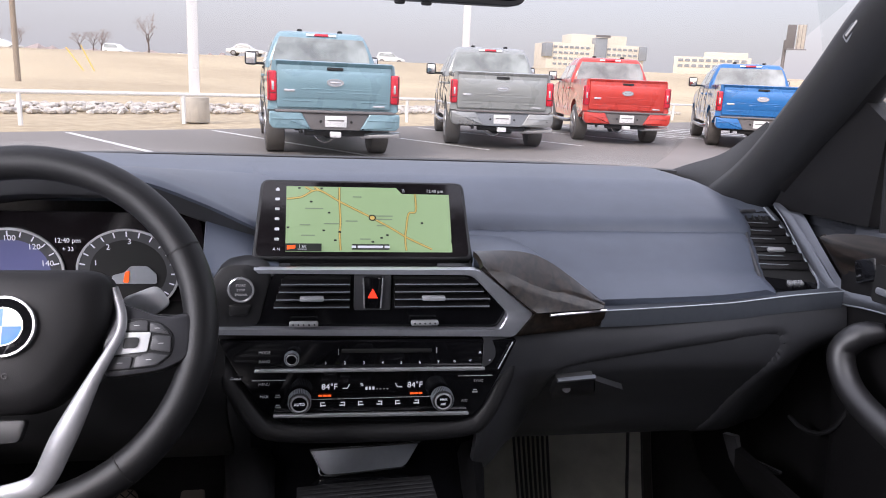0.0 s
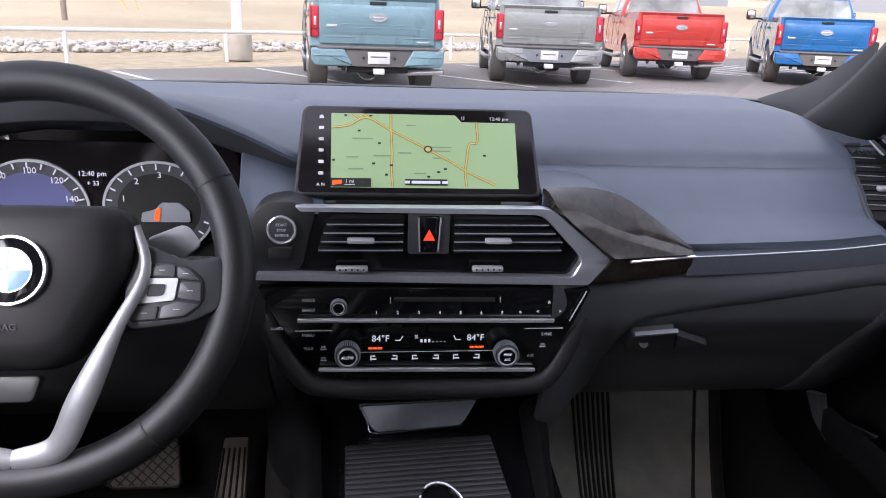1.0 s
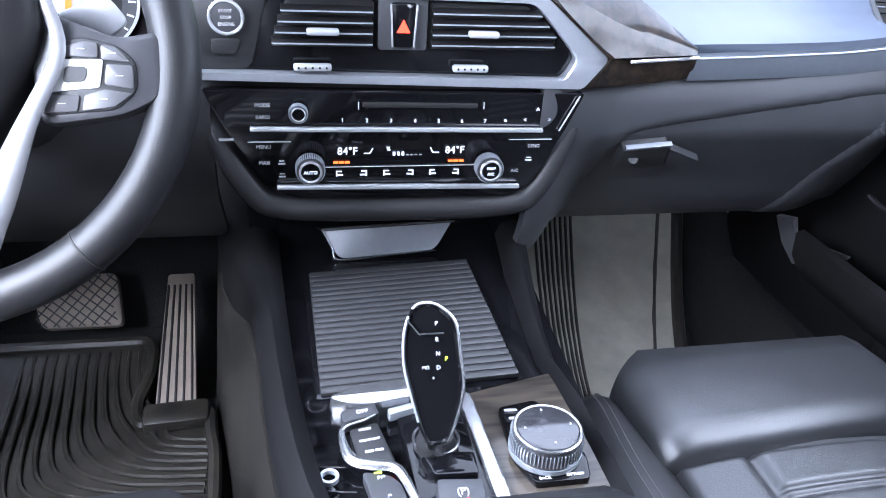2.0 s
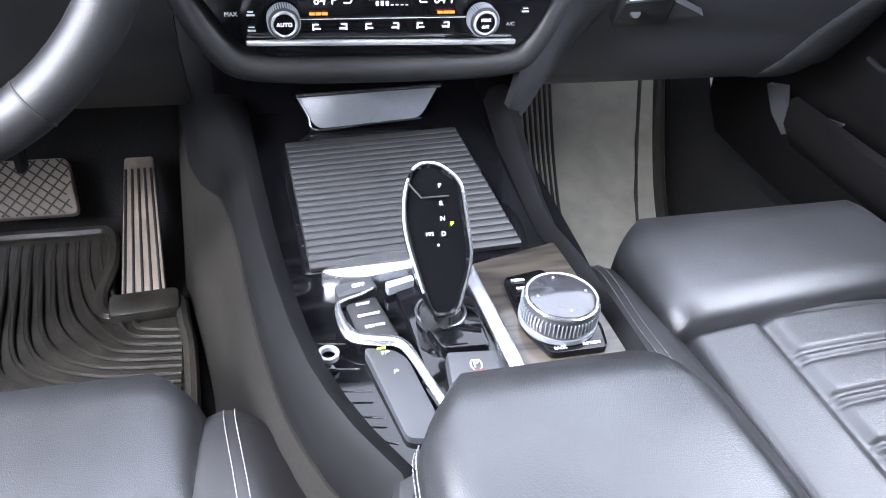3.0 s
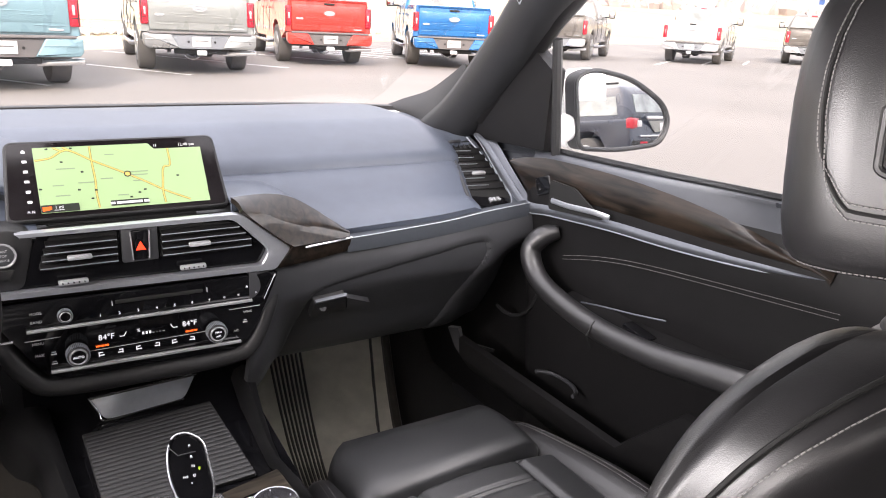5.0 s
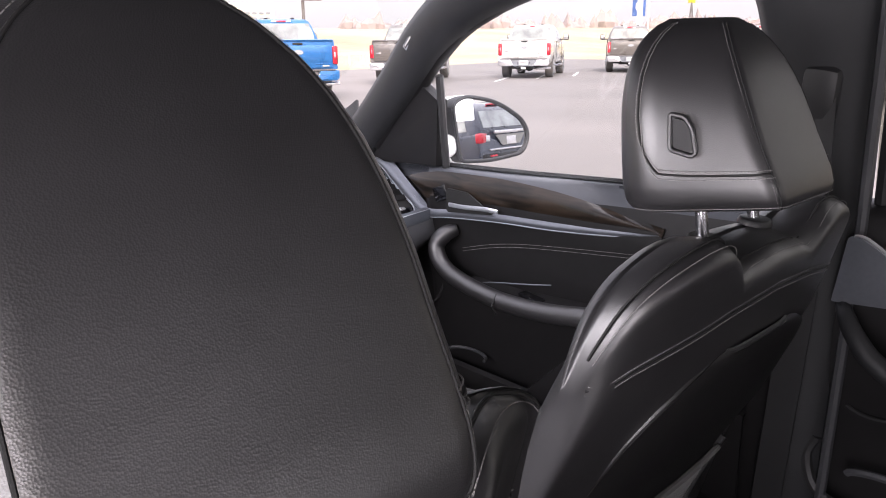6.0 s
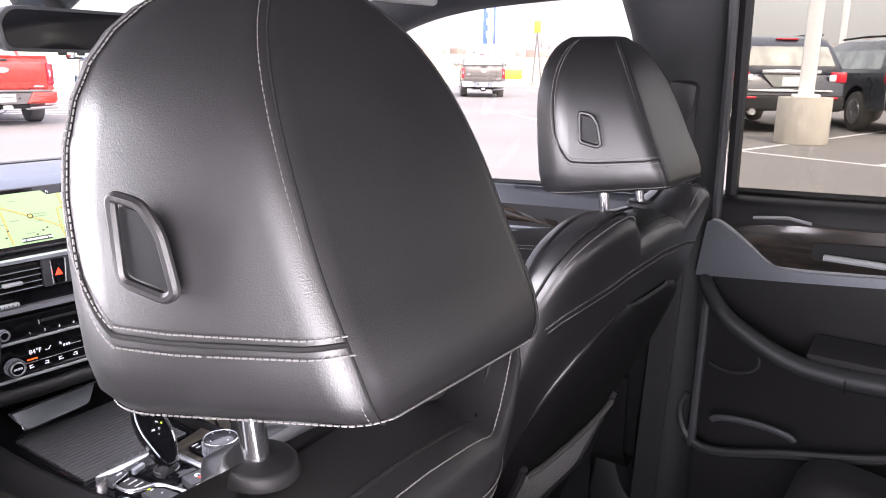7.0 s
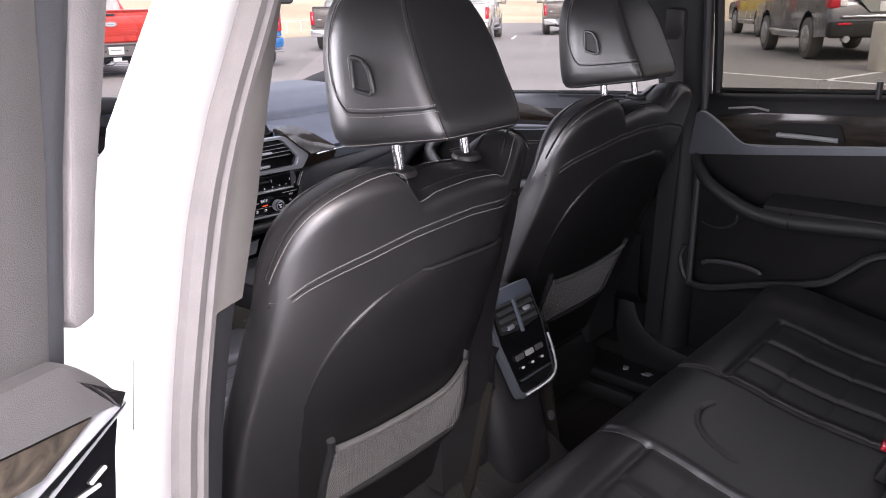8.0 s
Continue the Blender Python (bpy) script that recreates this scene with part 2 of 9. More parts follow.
def part(name, bm, mat, parent=None, label="", smooth=True, angle=40):
    """Links a bmesh, given in world metres, as one mesh object under a thing or a part."""
    off = ROOT.get(parent.name, Vector()) if parent else Vector()
    bmesh.ops.recalc_face_normals(bm, faces=bm.faces)
    me = bpy.data.meshes.new(name)
    if off.length:
        bmesh.ops.translate(bm, verts=bm.verts, vec=-off)
    bm.to_mesh(me)
    bm.free()
    me.materials.append(mat)
    if smooth:
        me.shade_smooth()
        me.set_sharp_from_angle(angle=radians(angle))
    ob = new(name, me)
    if parent:
        ob.parent = parent
        ROOT[ob.name] = off
    if label:
        ob["label"] = label
    if name == "stitching":
        ob["kind"] = "stuff"
    return ob


def alone(name, bm, mat, label, category, group="", kind="", base=None, angle=40):
    """A thing of one mesh."""
    if base is not None:
        bmesh.ops.translate(bm, verts=bm.verts, vec=-Vector(base))
    ob = part(name, bm, mat, angle=angle)
    if base is not None:
        ob.location = base
        ROOT[ob.name] = Vector(base)
    return tagged(ob, label, category, group, kind)


def box(size, loc, rot=(0, 0, 0), bevel=0.0, seg=2, bm=None):
    """A box with rounded edges; size is full."""
    out = bm or bmesh.new()
    t = bmesh.new()
    bmesh.ops.create_cube(t, size=1)
    bmesh.ops.scale(t, verts=t.verts, vec=size)
    if bevel:
        bmesh.ops.bevel(t, geom=t.edges[:], offset=bevel, segments=seg, affect="EDGES", profile=0.5)
    bmesh.ops.transform(t, verts=t.verts, matrix=pose(*loc, *rot))
    return merge(out, t)


def merge(out, t):
    vs = [out.verts.new(v.co) for v in t.verts]
    t.verts.index_update()
    for f in t.faces:
        out.faces.new([vs[v.index] for v in f.verts])
    t.free()
    return out


def cyl(r, h, loc, rot=(0, 0, 0), seg=24, r2=None, bevel=0.0, bm=None):
    out = bm or bmesh.new()
    t = bmesh.new()
    bmesh.ops.create_cone(t, cap_ends=True, segments=seg, radius1=r, radius2=r if r2 is None else r2, depth=h)
    if bevel:
        rim = [e for e in t.edges if any(len(f.verts) > 4 for f in e.link_faces)]
        bmesh.ops.bevel(t, geom=rim, offset=bevel, segments=2, affect="EDGES", profile=0.5)
    bmesh.ops.transform(t, verts=t.verts, matrix=pose(*loc, *rot))
    return merge(out, t)


def rounded(pts, r, n=4):
    """A closed outline with its corners rounded; r one radius or one for each corner."""
    out = []
    k = len(pts)
    for i, p in enumerate(pts):
        rr = r[i] if isinstance(r, (list, tuple)) else r
        p = Vector(p)
        a, b = Vector(pts[i - 1]) - p, Vector(pts[(i + 1) % k]) - p
        d = min(rr, a.length * 0.49, b.length * 0.49)
        if d <= 1e-6:
            out.append(p)
            continue
        s, e = p + a.normalized() * d, p + b.normalized() * d
        for j in range(n + 1):
            u = j / n
            out.append(s * (1 - u) ** 2 + p * 2 * u * (1 - u) + e * u * u)
    return out


def plate(outline, origin, u, v, thick, bevel=0.0, seg=2, bm=None):
    """A flat outline in the plane of u and v, thick along their normal (u x v), front face at the origin's plane."""
    out = bm or bmesh.new()
    t = bmesh.new()
    o, u, v = Vector(origin), Vector(u).normalized(), Vector(v).normalized()
    w = u.cross(v)
    f = t.faces.new([t.verts.new(o + u * p[0] + v * p[1]) for p in outline])
    ext = bmesh.ops.extrude_face_region(t, geom=[f])
    bmesh.ops.translate(t, verts=[g for g in ext["geom"] if isinstance(g, bmesh.types.BMVert)], vec=-w * thick)
    if bevel:
        front = [e for e in f.edges]
        bmesh.ops.bevel(t, geom=front, offset=bevel, segments=seg, affect="EDGES", profile=0.5)
    return merge(out, t)


def frame_plate(outer, inner, origin, u, v, thick, bm=None):
    """A flat ring between two outlines with as many points."""
    out = bm or bmesh.new()
    o, u, v = Vector(origin), Vector(u).normalized(), Vector(v).normalized()
    w = u.cross(v)
    rows = []
    for pts, d in ((outer, -thick), (outer, 0), (inner, 0), (inner, -thick)):
        rows.append([o + u * p[0] + v * p[1] + w * d for p in pts])
    return sheet(rows, close_u=True, close_v=True, bm=out)


def ribbon(outer, inner, y, thick):
    """An upright band between two open lines with as many points, its face at y."""
    rows = [[(p[0], y + d, p[1]) for p in pts] for pts, d in ((outer, thick), (outer, 0.0015), ([lerp(Vector(a), Vector(b), 0.06) for a, b in zip(outer, inner)], 0), ([lerp(Vector(a), Vector(b), 0.94) for a, b in zip(outer, inner)], 0), (inner, 0.0015), (inner, thick))]
    bm = sheet(rows, close_v=True)
    for k in (0, -1):
        ends = [v for v in bm.verts if any((v.co - Vector(r[k])).length < 1e-6 for r in rows)]
        bmesh.ops.contextual_create(bm, geom=ends)
    return bm


def sheet(rows, close_u=False, close_v=False, caps=False, bm=None):
    """Quads over rows of points. close_u: each row closes; close_v: the last row joins the first."""
    out = bm or bmesh.new()
    vs = [[out.verts.new(p) for p in r] for r in rows]
    nr, nc = len(vs), len(vs[0])
    for i in range(nr if close_v else nr - 1):
        for j in range(nc if close_u else nc - 1):
            a, b = vs[i], vs[(i + 1) % nr]
            out.faces.new((a[j], a[(j + 1) % nc], b[(j + 1) % nc], b[j]))
    if caps:
        out.faces.new(vs[0][::-1])
        out.faces.new(vs[-1])
    return out


def slab(rows, thick):
    """A sheet over rows of points with a thickness below its face."""
    rows = [[Vector(p) for p in r] for r in rows]
    nr, nc = len(rows), len(rows[0])
    back = []
    for i in range(nr):
        line = []
        for j in range(nc):
            du = rows[i][min(j + 1, nc - 1)] - rows[i][max(j - 1, 0)]
            dv = rows[min(i + 1, nr - 1)][j] - rows[max(i - 1, 0)][j]
            line.append(rows[i][j] - du.cross(dv).normalized() * thick)
        back.append(line)
    bm = bmesh.new()
    f = [[bm.verts.new(p) for p in r] for r in rows]
    b = [[bm.verts.new(p) for p in r] for r in back]
    for i in range(nr - 1):
        for j in range(nc - 1):
            bm.faces.new((f[i][j], f[i][j + 1], f[i + 1][j + 1], f[i + 1][j]))
            bm.faces.new((b[i][j], b[i + 1][j], b[i + 1][j + 1], b[i][j + 1]))
    for i in range(nr - 1):
        bm.faces.new((f[i][0], f[i + 1][0], b[i + 1][0], b[i][0]))
        bm.faces.new((f[i][-1], b[i][-1], b[i + 1][-1], f[i + 1][-1]))
    for j in range(nc - 1):
        bm.faces.new((f[0][j], b[0][j], b[0][j + 1], f[0][j + 1]))
        bm.faces.new((f[-1][j], f[-1][j + 1], b[-1][j + 1], b[-1][j]))
    return bm


def spline(pts, n=8, closed=False):
    """A smooth line through the points."""
    p = [Vector(q) for q in pts]
    k = len(p)
    out = []
    for i in range(k if closed else k - 1):
        if closed:
            a, b, c, d = p[i - 1], p[i], p[(i + 1) % k], p[(i + 2) % k]
        else:
            a, b, c, d = p[max(i - 1, 0)], p[i], p[i + 1], p[min(i + 2, k - 1)]
        for j in range(n):
            t = j / n
            out.append(0.5 * (2 * b + (c - a) * t + (2 * a - 5 * b + 4 * c - d) * t * t + (3 * b - a - 3 * c + d) * t ** 3))
    if not closed:
        out.append(p[-1])
    return out


def tube(path, r, seg=8, closed=False, flat=1.0, up=None, bm=None, radii=None):
    """A round (or flattened) tube along a path."""
    out = bm or bmesh.new()
    p = [Vector(q) for q in path]
    k = len(p)
    rows = []
    side = None
    for i in range(k):
        d = (p[(i + 1) % k] - p[i - 1]) if closed else (p[min(i + 1, k - 1)] - p[max(i - 1, 0)])
        d.normalize()
        if up is not None:
            side = d.cross(Vector(up)).normalized()
        elif side is None:
            side = d.cross(Vector((0.1, 0.2, 1)) if abs(d.z) < 0.9 else Vector((1, 0.1, 0))).normalized()
        else:
            side = (side - d * side.dot(d)).normalized()
        top = side.cross(d)
        rr = radii[i] if radii else r
        rows.append([p[i] + side * math.cos(a) * rr + top * math.sin(a) * rr * flat for a in [2 * math.pi * j / seg for j in range(seg)]])
    return sheet(rows, close_u=True, close_v=closed, caps=not closed, bm=out)


def stitches(path, length=0.0024, gap=0.0010, r=0.00046, lift=0.0, bm=None):
    """A row of short thread stitches along a path."""
    out = bm or bmesh.new()
    p = [Vector(q) for q in path]
    step = length + gap
    carry = 0.0
    for a, b in zip(p, p[1:]):
        d = b - a
        ln = d.length
        if ln < 1e-6:
            continue
        d /= ln
        s = d.cross(Vector((0.3, 0.5, 0.8))).normalized()
        t = s.cross(d)
        x = carry
        while x < ln:
            q, e = a + d * x, a + d * (x + length)
            vs = []
            for c in (q, e):
                vs.append([out.verts.new(c + s * r), out.verts.new(c + t * r), out.verts.new(c - s * r), out.verts.new(c - t * r)])
            for j in range(4):
                out.faces.new((vs[0][j], vs[0][(j + 1) % 4], vs[1][(j + 1) % 4], vs[1][j]))
            x += step
        carry = x - ln
    return out


def words(text, size, origin, u, v, mat, parent, name="lettering", align="CENTER", depth=0.0003):
    """Letters in the built-in font, as a mesh lying in the plane of u and v."""
    cu = bpy.data.curves.new(name, "FONT")
    cu.body, cu.size, cu.extrude = text, size, depth
    cu.align_x, cu.align_y = align, "CENTER"
    cu.resolution_u = 2
    tmp = bpy.data.objects.new(name, cu)
    scene.collection.objects.link(tmp)
    me = bpy.data.meshes.new_from_object(tmp.evaluated_get(bpy.context.evaluated_depsgraph_get()))
    bpy.data.objects.remove(tmp)
    u, v = Vector(u).normalized(), Vector(v).normalized()
    w = u.cross(v)
    off = ROOT.get(parent.name, Vector())
    m = Matrix((u, v, w)).transposed().to_4x4()
    m.translation = Vector(origin) - off + w * 0.0006
    me.transform(m)
    me.materials.clear()
    me.materials.append(mat)
    ob = new(name, me)
    ob.parent = parent
    ROOT[ob.name] = off
    return ob


X, Y, Z = Vector((1, 0, 0)), Vector((0, 1, 0)), Vector((0, 0, 1))


def lerp(a, b, t):
    return a + (b - a) * t


def smooth(t):
    t = max(0.0, min(1.0, t))
    return t * t * (3 - 2 * t)


def curve(x, keys):
    """A smooth value at x between keys (x, value), with no waves between them."""
    if x <= keys[0][0]:
        return keys[0][1]
    if x >= keys[-1][0]:
        return keys[-1][1]
    slope = [(b[1] - a[1]) / (b[0] - a[0]) for a, b in zip(keys, keys[1:])]
    for i, ((a, va), (b, vb)) in enumerate(zip(keys, keys[1:])):
        if x <= b:
            def tangent(j):
                if j == 0:
                    return slope[0]
                if j == len(slope):
                    return slope[-1]
                p, q = slope[j - 1], slope[j]
                return 0.0 if p * q <= 0 else 2 * p * q / (p + q)
            h = b - a
            t = (x - a) / h
            return (2 * t ** 3 - 3 * t * t + 1) * va + (t ** 3 - 2 * t * t + t) * h * tangent(i) + (3 * t * t - 2 * t ** 3) * vb + (t ** 3 - t * t) * h * tangent(i + 1)
# ---------------------------------------------------------------- ground and lot
GZ = 0.10


def ground_height(x, y):
    q = y - 0.12 * x
    bank = (3.2 + 0.011 * max(-40.0, min(80.0, x + 23.0))) * smooth((q - 34.0) / 70.0)
    far = 2.0 * smooth((math.hypot(x, y) - 120.0) / 200.0)
    return GZ - 0.03 + (bank + far if y > 20 else 0.0) * smooth((y - 20) / 15)


def build_ground():
    steps = [-900, -400, -200, -120] + list(range(-80, 81, 4)) + [100, 130, 180, 260, 400, 900]
    rows = []
    for y in steps:
        rows.append([(x, y, ground_height(x, y)) for x in steps])
    bm = sheet(rows)
    alone("ground", bm, GRASS, "dry straw-coloured grass field rising to a highway bank", "ground", kind="structure")
    # the lot's edge runs aslant behind the parked trucks
    pts = [(-30, -40), (48, -40), (48, 36), (18.0, 30.2), (-5.56, 13.6), (-30, -3.2)]
    bm = bmesh.new()
    plate([Vector(p) for p in pts], (0, 0, GZ), X, Y, 0.2, bm=bm)
    alone("road", bm, ASPHALT, "dark grey asphalt parking lot with worn patches", "parking lot", kind="structure")


def line_strip(a, b, w=0.11):
    a, b = Vector((*a, GZ + 0.004)), Vector((*b, GZ + 0.004))
    d = (b - a).normalized()
    s = Vector((-d.y, d.x, 0)) * w / 2
    bm = bmesh.new()
    n = 12
    rows = [[a + (b - a) * (i / n) + s * (1 + random.uniform(-.08, .08)), a + (b - a) * (i / n) - s * (1 + random.uniform(-.08, .08))] for i in range(n + 1)]
    sheet(rows, bm=bm)
    alone("parking_line", bm, PAINT, "white painted stall line on the asphalt", "road marking", "stall lines", "structure")


build_ground()
for k in range(-3, 7):
    ax, ay = -4.61 + 2.27 * k + 0.12 * max(k, 0), 13.84 + 1.62 * k
    line_strip((ax, ay), (ax + 2.97, ay - 4.4))
for k in range(7):
    line_strip((8.0 + 0.75 * k, 20.0 + 0.5 * k), (9.6 + 0.75 * k, 17.6 + 0.5 * k), 0.16)
line_strip((11.1, -1.5), (12.95, 4.0))
line_strip((12.2, 1.95), (19.5, 0.35))
line_strip((11.6, -0.2), (17.0, -1.9))
line_strip((13.2, 4.4), (18.0, 9.6))
for k in range(3):
    line_strip((19.0 + 2.5 * k, 16.6 + .2 * k), (22.0 + 2.5 * k, 18.6 + .2 * k))

# ---------------------------------------------------------------- car shell


def build_shell():
    # floor pan with the tunnel
    rows = []
    for y in [-2.5, -1.9, -1.5, -1.0, -0.85, -0.5, 0.0, 0.3, 0.45, 0.62, 0.80]:
        up = smooth((y - 0.42) / 0.4) * 0.42
        row = []
        for x in [-0.80, -0.74, -0.66, -0.4, -0.2, -0.15, -0.12, 0.0, 0.12, 0.15, 0.2, 0.4, 0.66, 0.74, 0.80]:
            tun = 0.22 * smooth((0.2 - abs(x)) / 0.07) * (1 if y > -0.9 else 0.5)
            side = 0.10 * smooth((abs(x) - 0.66) / 0.10)
            row.append((x, y, 0.37 + up + tun + side))
        rows.append(row)
    alone("floor", slab(rows, 0.03), CARPET, "black carpeted cabin floor with a raised centre tunnel", "floor", kind="structure")
    # headliner
    rows = []
    for y in [-2.4, -2.0, -1.4, -0.9, -0.5, -0.28]:
        row = []
        for i in range(13):
            x = -0.60 + 0.1 * i
            crown = 0.03 * (1 - (x / 0.6) ** 2)
            row.append((x, y, curve(y, [(-2.4, 1.48), (-1.6, 1.56), (-0.9, 1.57), (-0.28, 1.525)]) + crown))
        rows.append(row)
    alone("ceiling", slab(rows, -0.03), HEADLINER, "dark cloth headliner of the cabin", "ceiling", kind="structure")
    # outer roof
    rows = []
    for y in [-2.6, -2.0, -1.4, -0.9, -0.5, -0.25]:
        row = []
        for i in range(13):
            x = -0.66 + 0.11 * i
            row.append((x, y, curve(y, [(-2.6, 1.50), (-1.6, 1.63), (-0.9, 1.64), (-0.25, 1.585)]) + 0.03 * (1 - (x / 0.66) ** 2)))
        rows.append(row)
    alone("roof", slab(rows, 0.02), WHITE, "white painted car roof", "roof", kind="structure")


build_shell()


def side_rail(sx):
    """A-pillar cover and roof rail on one side, as one swept cover."""
    path = spline([(0.735, 0.62, 0.97), (0.722, 0.42, 1.075), (0.715, 0.27, 1.165), (0.695, 0.10, 1.30), (0.665, -0.06, 1.425), (0.635, -0.25, 1.505), (0.615, -0.50, 1.545), (0.605, -0.95, 1.555), (0.60, -1.6, 1.54), (0.60, -2.3, 1.46)], 6)
    rows = []
    k = len(path)
    for i, p in enumerate(path):
        d = (path[min(i + 1, k - 1)] - path[max(i - 1, 0)]).normalized()
        out = Vector((1, 0, 0.15)).normalized()
        side = d.cross(out).normalized()
        if side.y < 0 and abs(side.y) > 0.3 or side.z < -0.5:
            side = -side
        back = 0.050
        front = 0.054
        ring_ = []
        for u, v in [(-back, 0.045), (-back, 0.004), (-back * .7, -0.014), (0, -0.024), (front * .6, -0.016), (front, 0.004), (front, 0.045), (0, 0.06)]:
            q = p + side * u + out * v
            ring_.append((q.x * sx, q.y, q.z))
        rows.append(ring_)
    bm = sheet(rows, close_u=True, caps=True)
    ob = alone("pillar", bm, COVER, "anthracite windscreen pillar cover running up into the roof rail", "pillar", "windscreen pillars", "structure", angle=60)
    return ob


for sx in (1, -1):
    side_rail(sx)


def pillar_foot(sx):
    """The broad foot with which the pillar cover runs out over the dashboard."""
    up = spline([(0.735, 0.64, 1.139), (0.765, 0.60, 1.160), (0.775, 0.50, 1.190), (0.765, 0.41, 1.225), (0.745, 0.30, 1.270), (0.742, 0.20, 1.330)], 4)
    low = spline([(0.731, 0.64, 1.134), (0.735, 0.53, 1.130), (0.712, 0.40, 1.132), (0.695, 0.31, 1.133), (0.720, 0.23, 1.165)], 4)
    rows = [[Vector(((lerp(a.x, b.x, t / 5) - 0.008 * math.sin(math.pi * t / 5)) * sx, lerp(a.y, b.y, t / 5), lerp(a.z, b.z, t / 5))) for t in range(6)] for a, b in zip(up, low)]
    alone("pillar_foot", slab(rows, 0.006 * sx), COVER, "broad anthracite foot of the windscreen pillar", "pillar", "pillar feet", "structure", angle=60)


for sx in (1, -1):
    pillar_foot(sx)


def b_pillar_far():
    rows = []
    for z, y0, y1, x in [(0.45, -0.905, -0.80, 0.72), (0.9, -0.91, -0.80, 0.735), (1.15, -0.912, -0.80, 0.725), (1.3, -0.918, -0.79, 0.69), (1.45, -0.928, -0.765, 0.645), (1.56, -0.935, -0.74, 0.60)]:
        rows.append([(x + .05, y0, z), (x + 0.01, y0, z), (x - 0.012, y0 + .02, z), (x - 0.022, (y0 + y1) / 2, z), (x - 0.012, y1 - .02, z), (x + 0.01, y1, z), (x + .05, y1, z)])
    bm = sheet(rows, close_u=True, caps=True)
    p = alone("pillar", bm, COVER, "dark plastic centre pillar between the side windows", "pillar", "centre pillars", "structure", angle=60)
    bm = tube([(0.717, -0.915, 0.7), (0.722, -0.918, 1.15), (0.69, -0.924, 1.3), (0.648, -0.934, 1.45), (0.605, -0.941, 1.56)], 0.008, 8)
    part("door_seal", bm, TRIMGREY, p, "dark rubber door seal")
    # swept foot that runs out over the sill
    crest = spline([(0.704, -0.764, 0.66), (0.704, -0.791, 0.572), (0.702, -0.845, 0.528), (0.702, -0.916, 0.509), (0.702, -0.985, 0.507)], 5)
    part("swept_foot", slab([[q + Vector((0.06, 0.0, 0.0)), q, q + Vector((-0.006, 0.012, -0.012)), q + Vector((-0.004, 0.03, -0.045)), q + Vector((0.0, 0.04, -0.12))] for q in crest], 0.006), COVER, p, "dark swept foot over the sill", angle=60)
    # belt anchor
    bm = box((0.03, 0.05, 0.09), (0.665, -0.86, 1.33), (8, -14, 0), 0.012)
    part("belt_anchor", bm, BLACK, p, "black seat belt anchor")
    bm = slab([[(0.655, -0.885, 1.33), (0.655, -0.84, 1.33)], [(0.668, -0.89, 1.1), (0.668, -0.845, 1.1)], [(0.69, -0.86, 0.55), (0.69, -0.815, 0.55)]], 0.002)
    part("belt_webbing", bm, BLACK, p, "black woven seat belt")


b_pillar_far()

# centre pillar at the open rear door, painted jamb, seal and cover
BP_Z = [0.35, 0.7, 0.85, 0.97, 1.05, 1.2, 1.3, 1.4, 1.5, 1.57]


def bp_seal(z):
    return curve(z, [(0.35, -0.80), (0.943, -0.737), (1.10, -0.708), (1.252, -0.665), (1.397, -0.599), (1.57, -0.53)])


def bp_in(z):
    return curve(z, [(0.35, -0.665), (0.85, -0.645), (1.05, -0.605), (1.2, -0.555), (1.4, -0.520), (1.57, -0.495)])


def bp_out(z):
    return curve(z, [(0.35, -0.83), (0.99, -0.800), (1.27, -0.758), (1.40, -0.692), (1.57, -0.60)])


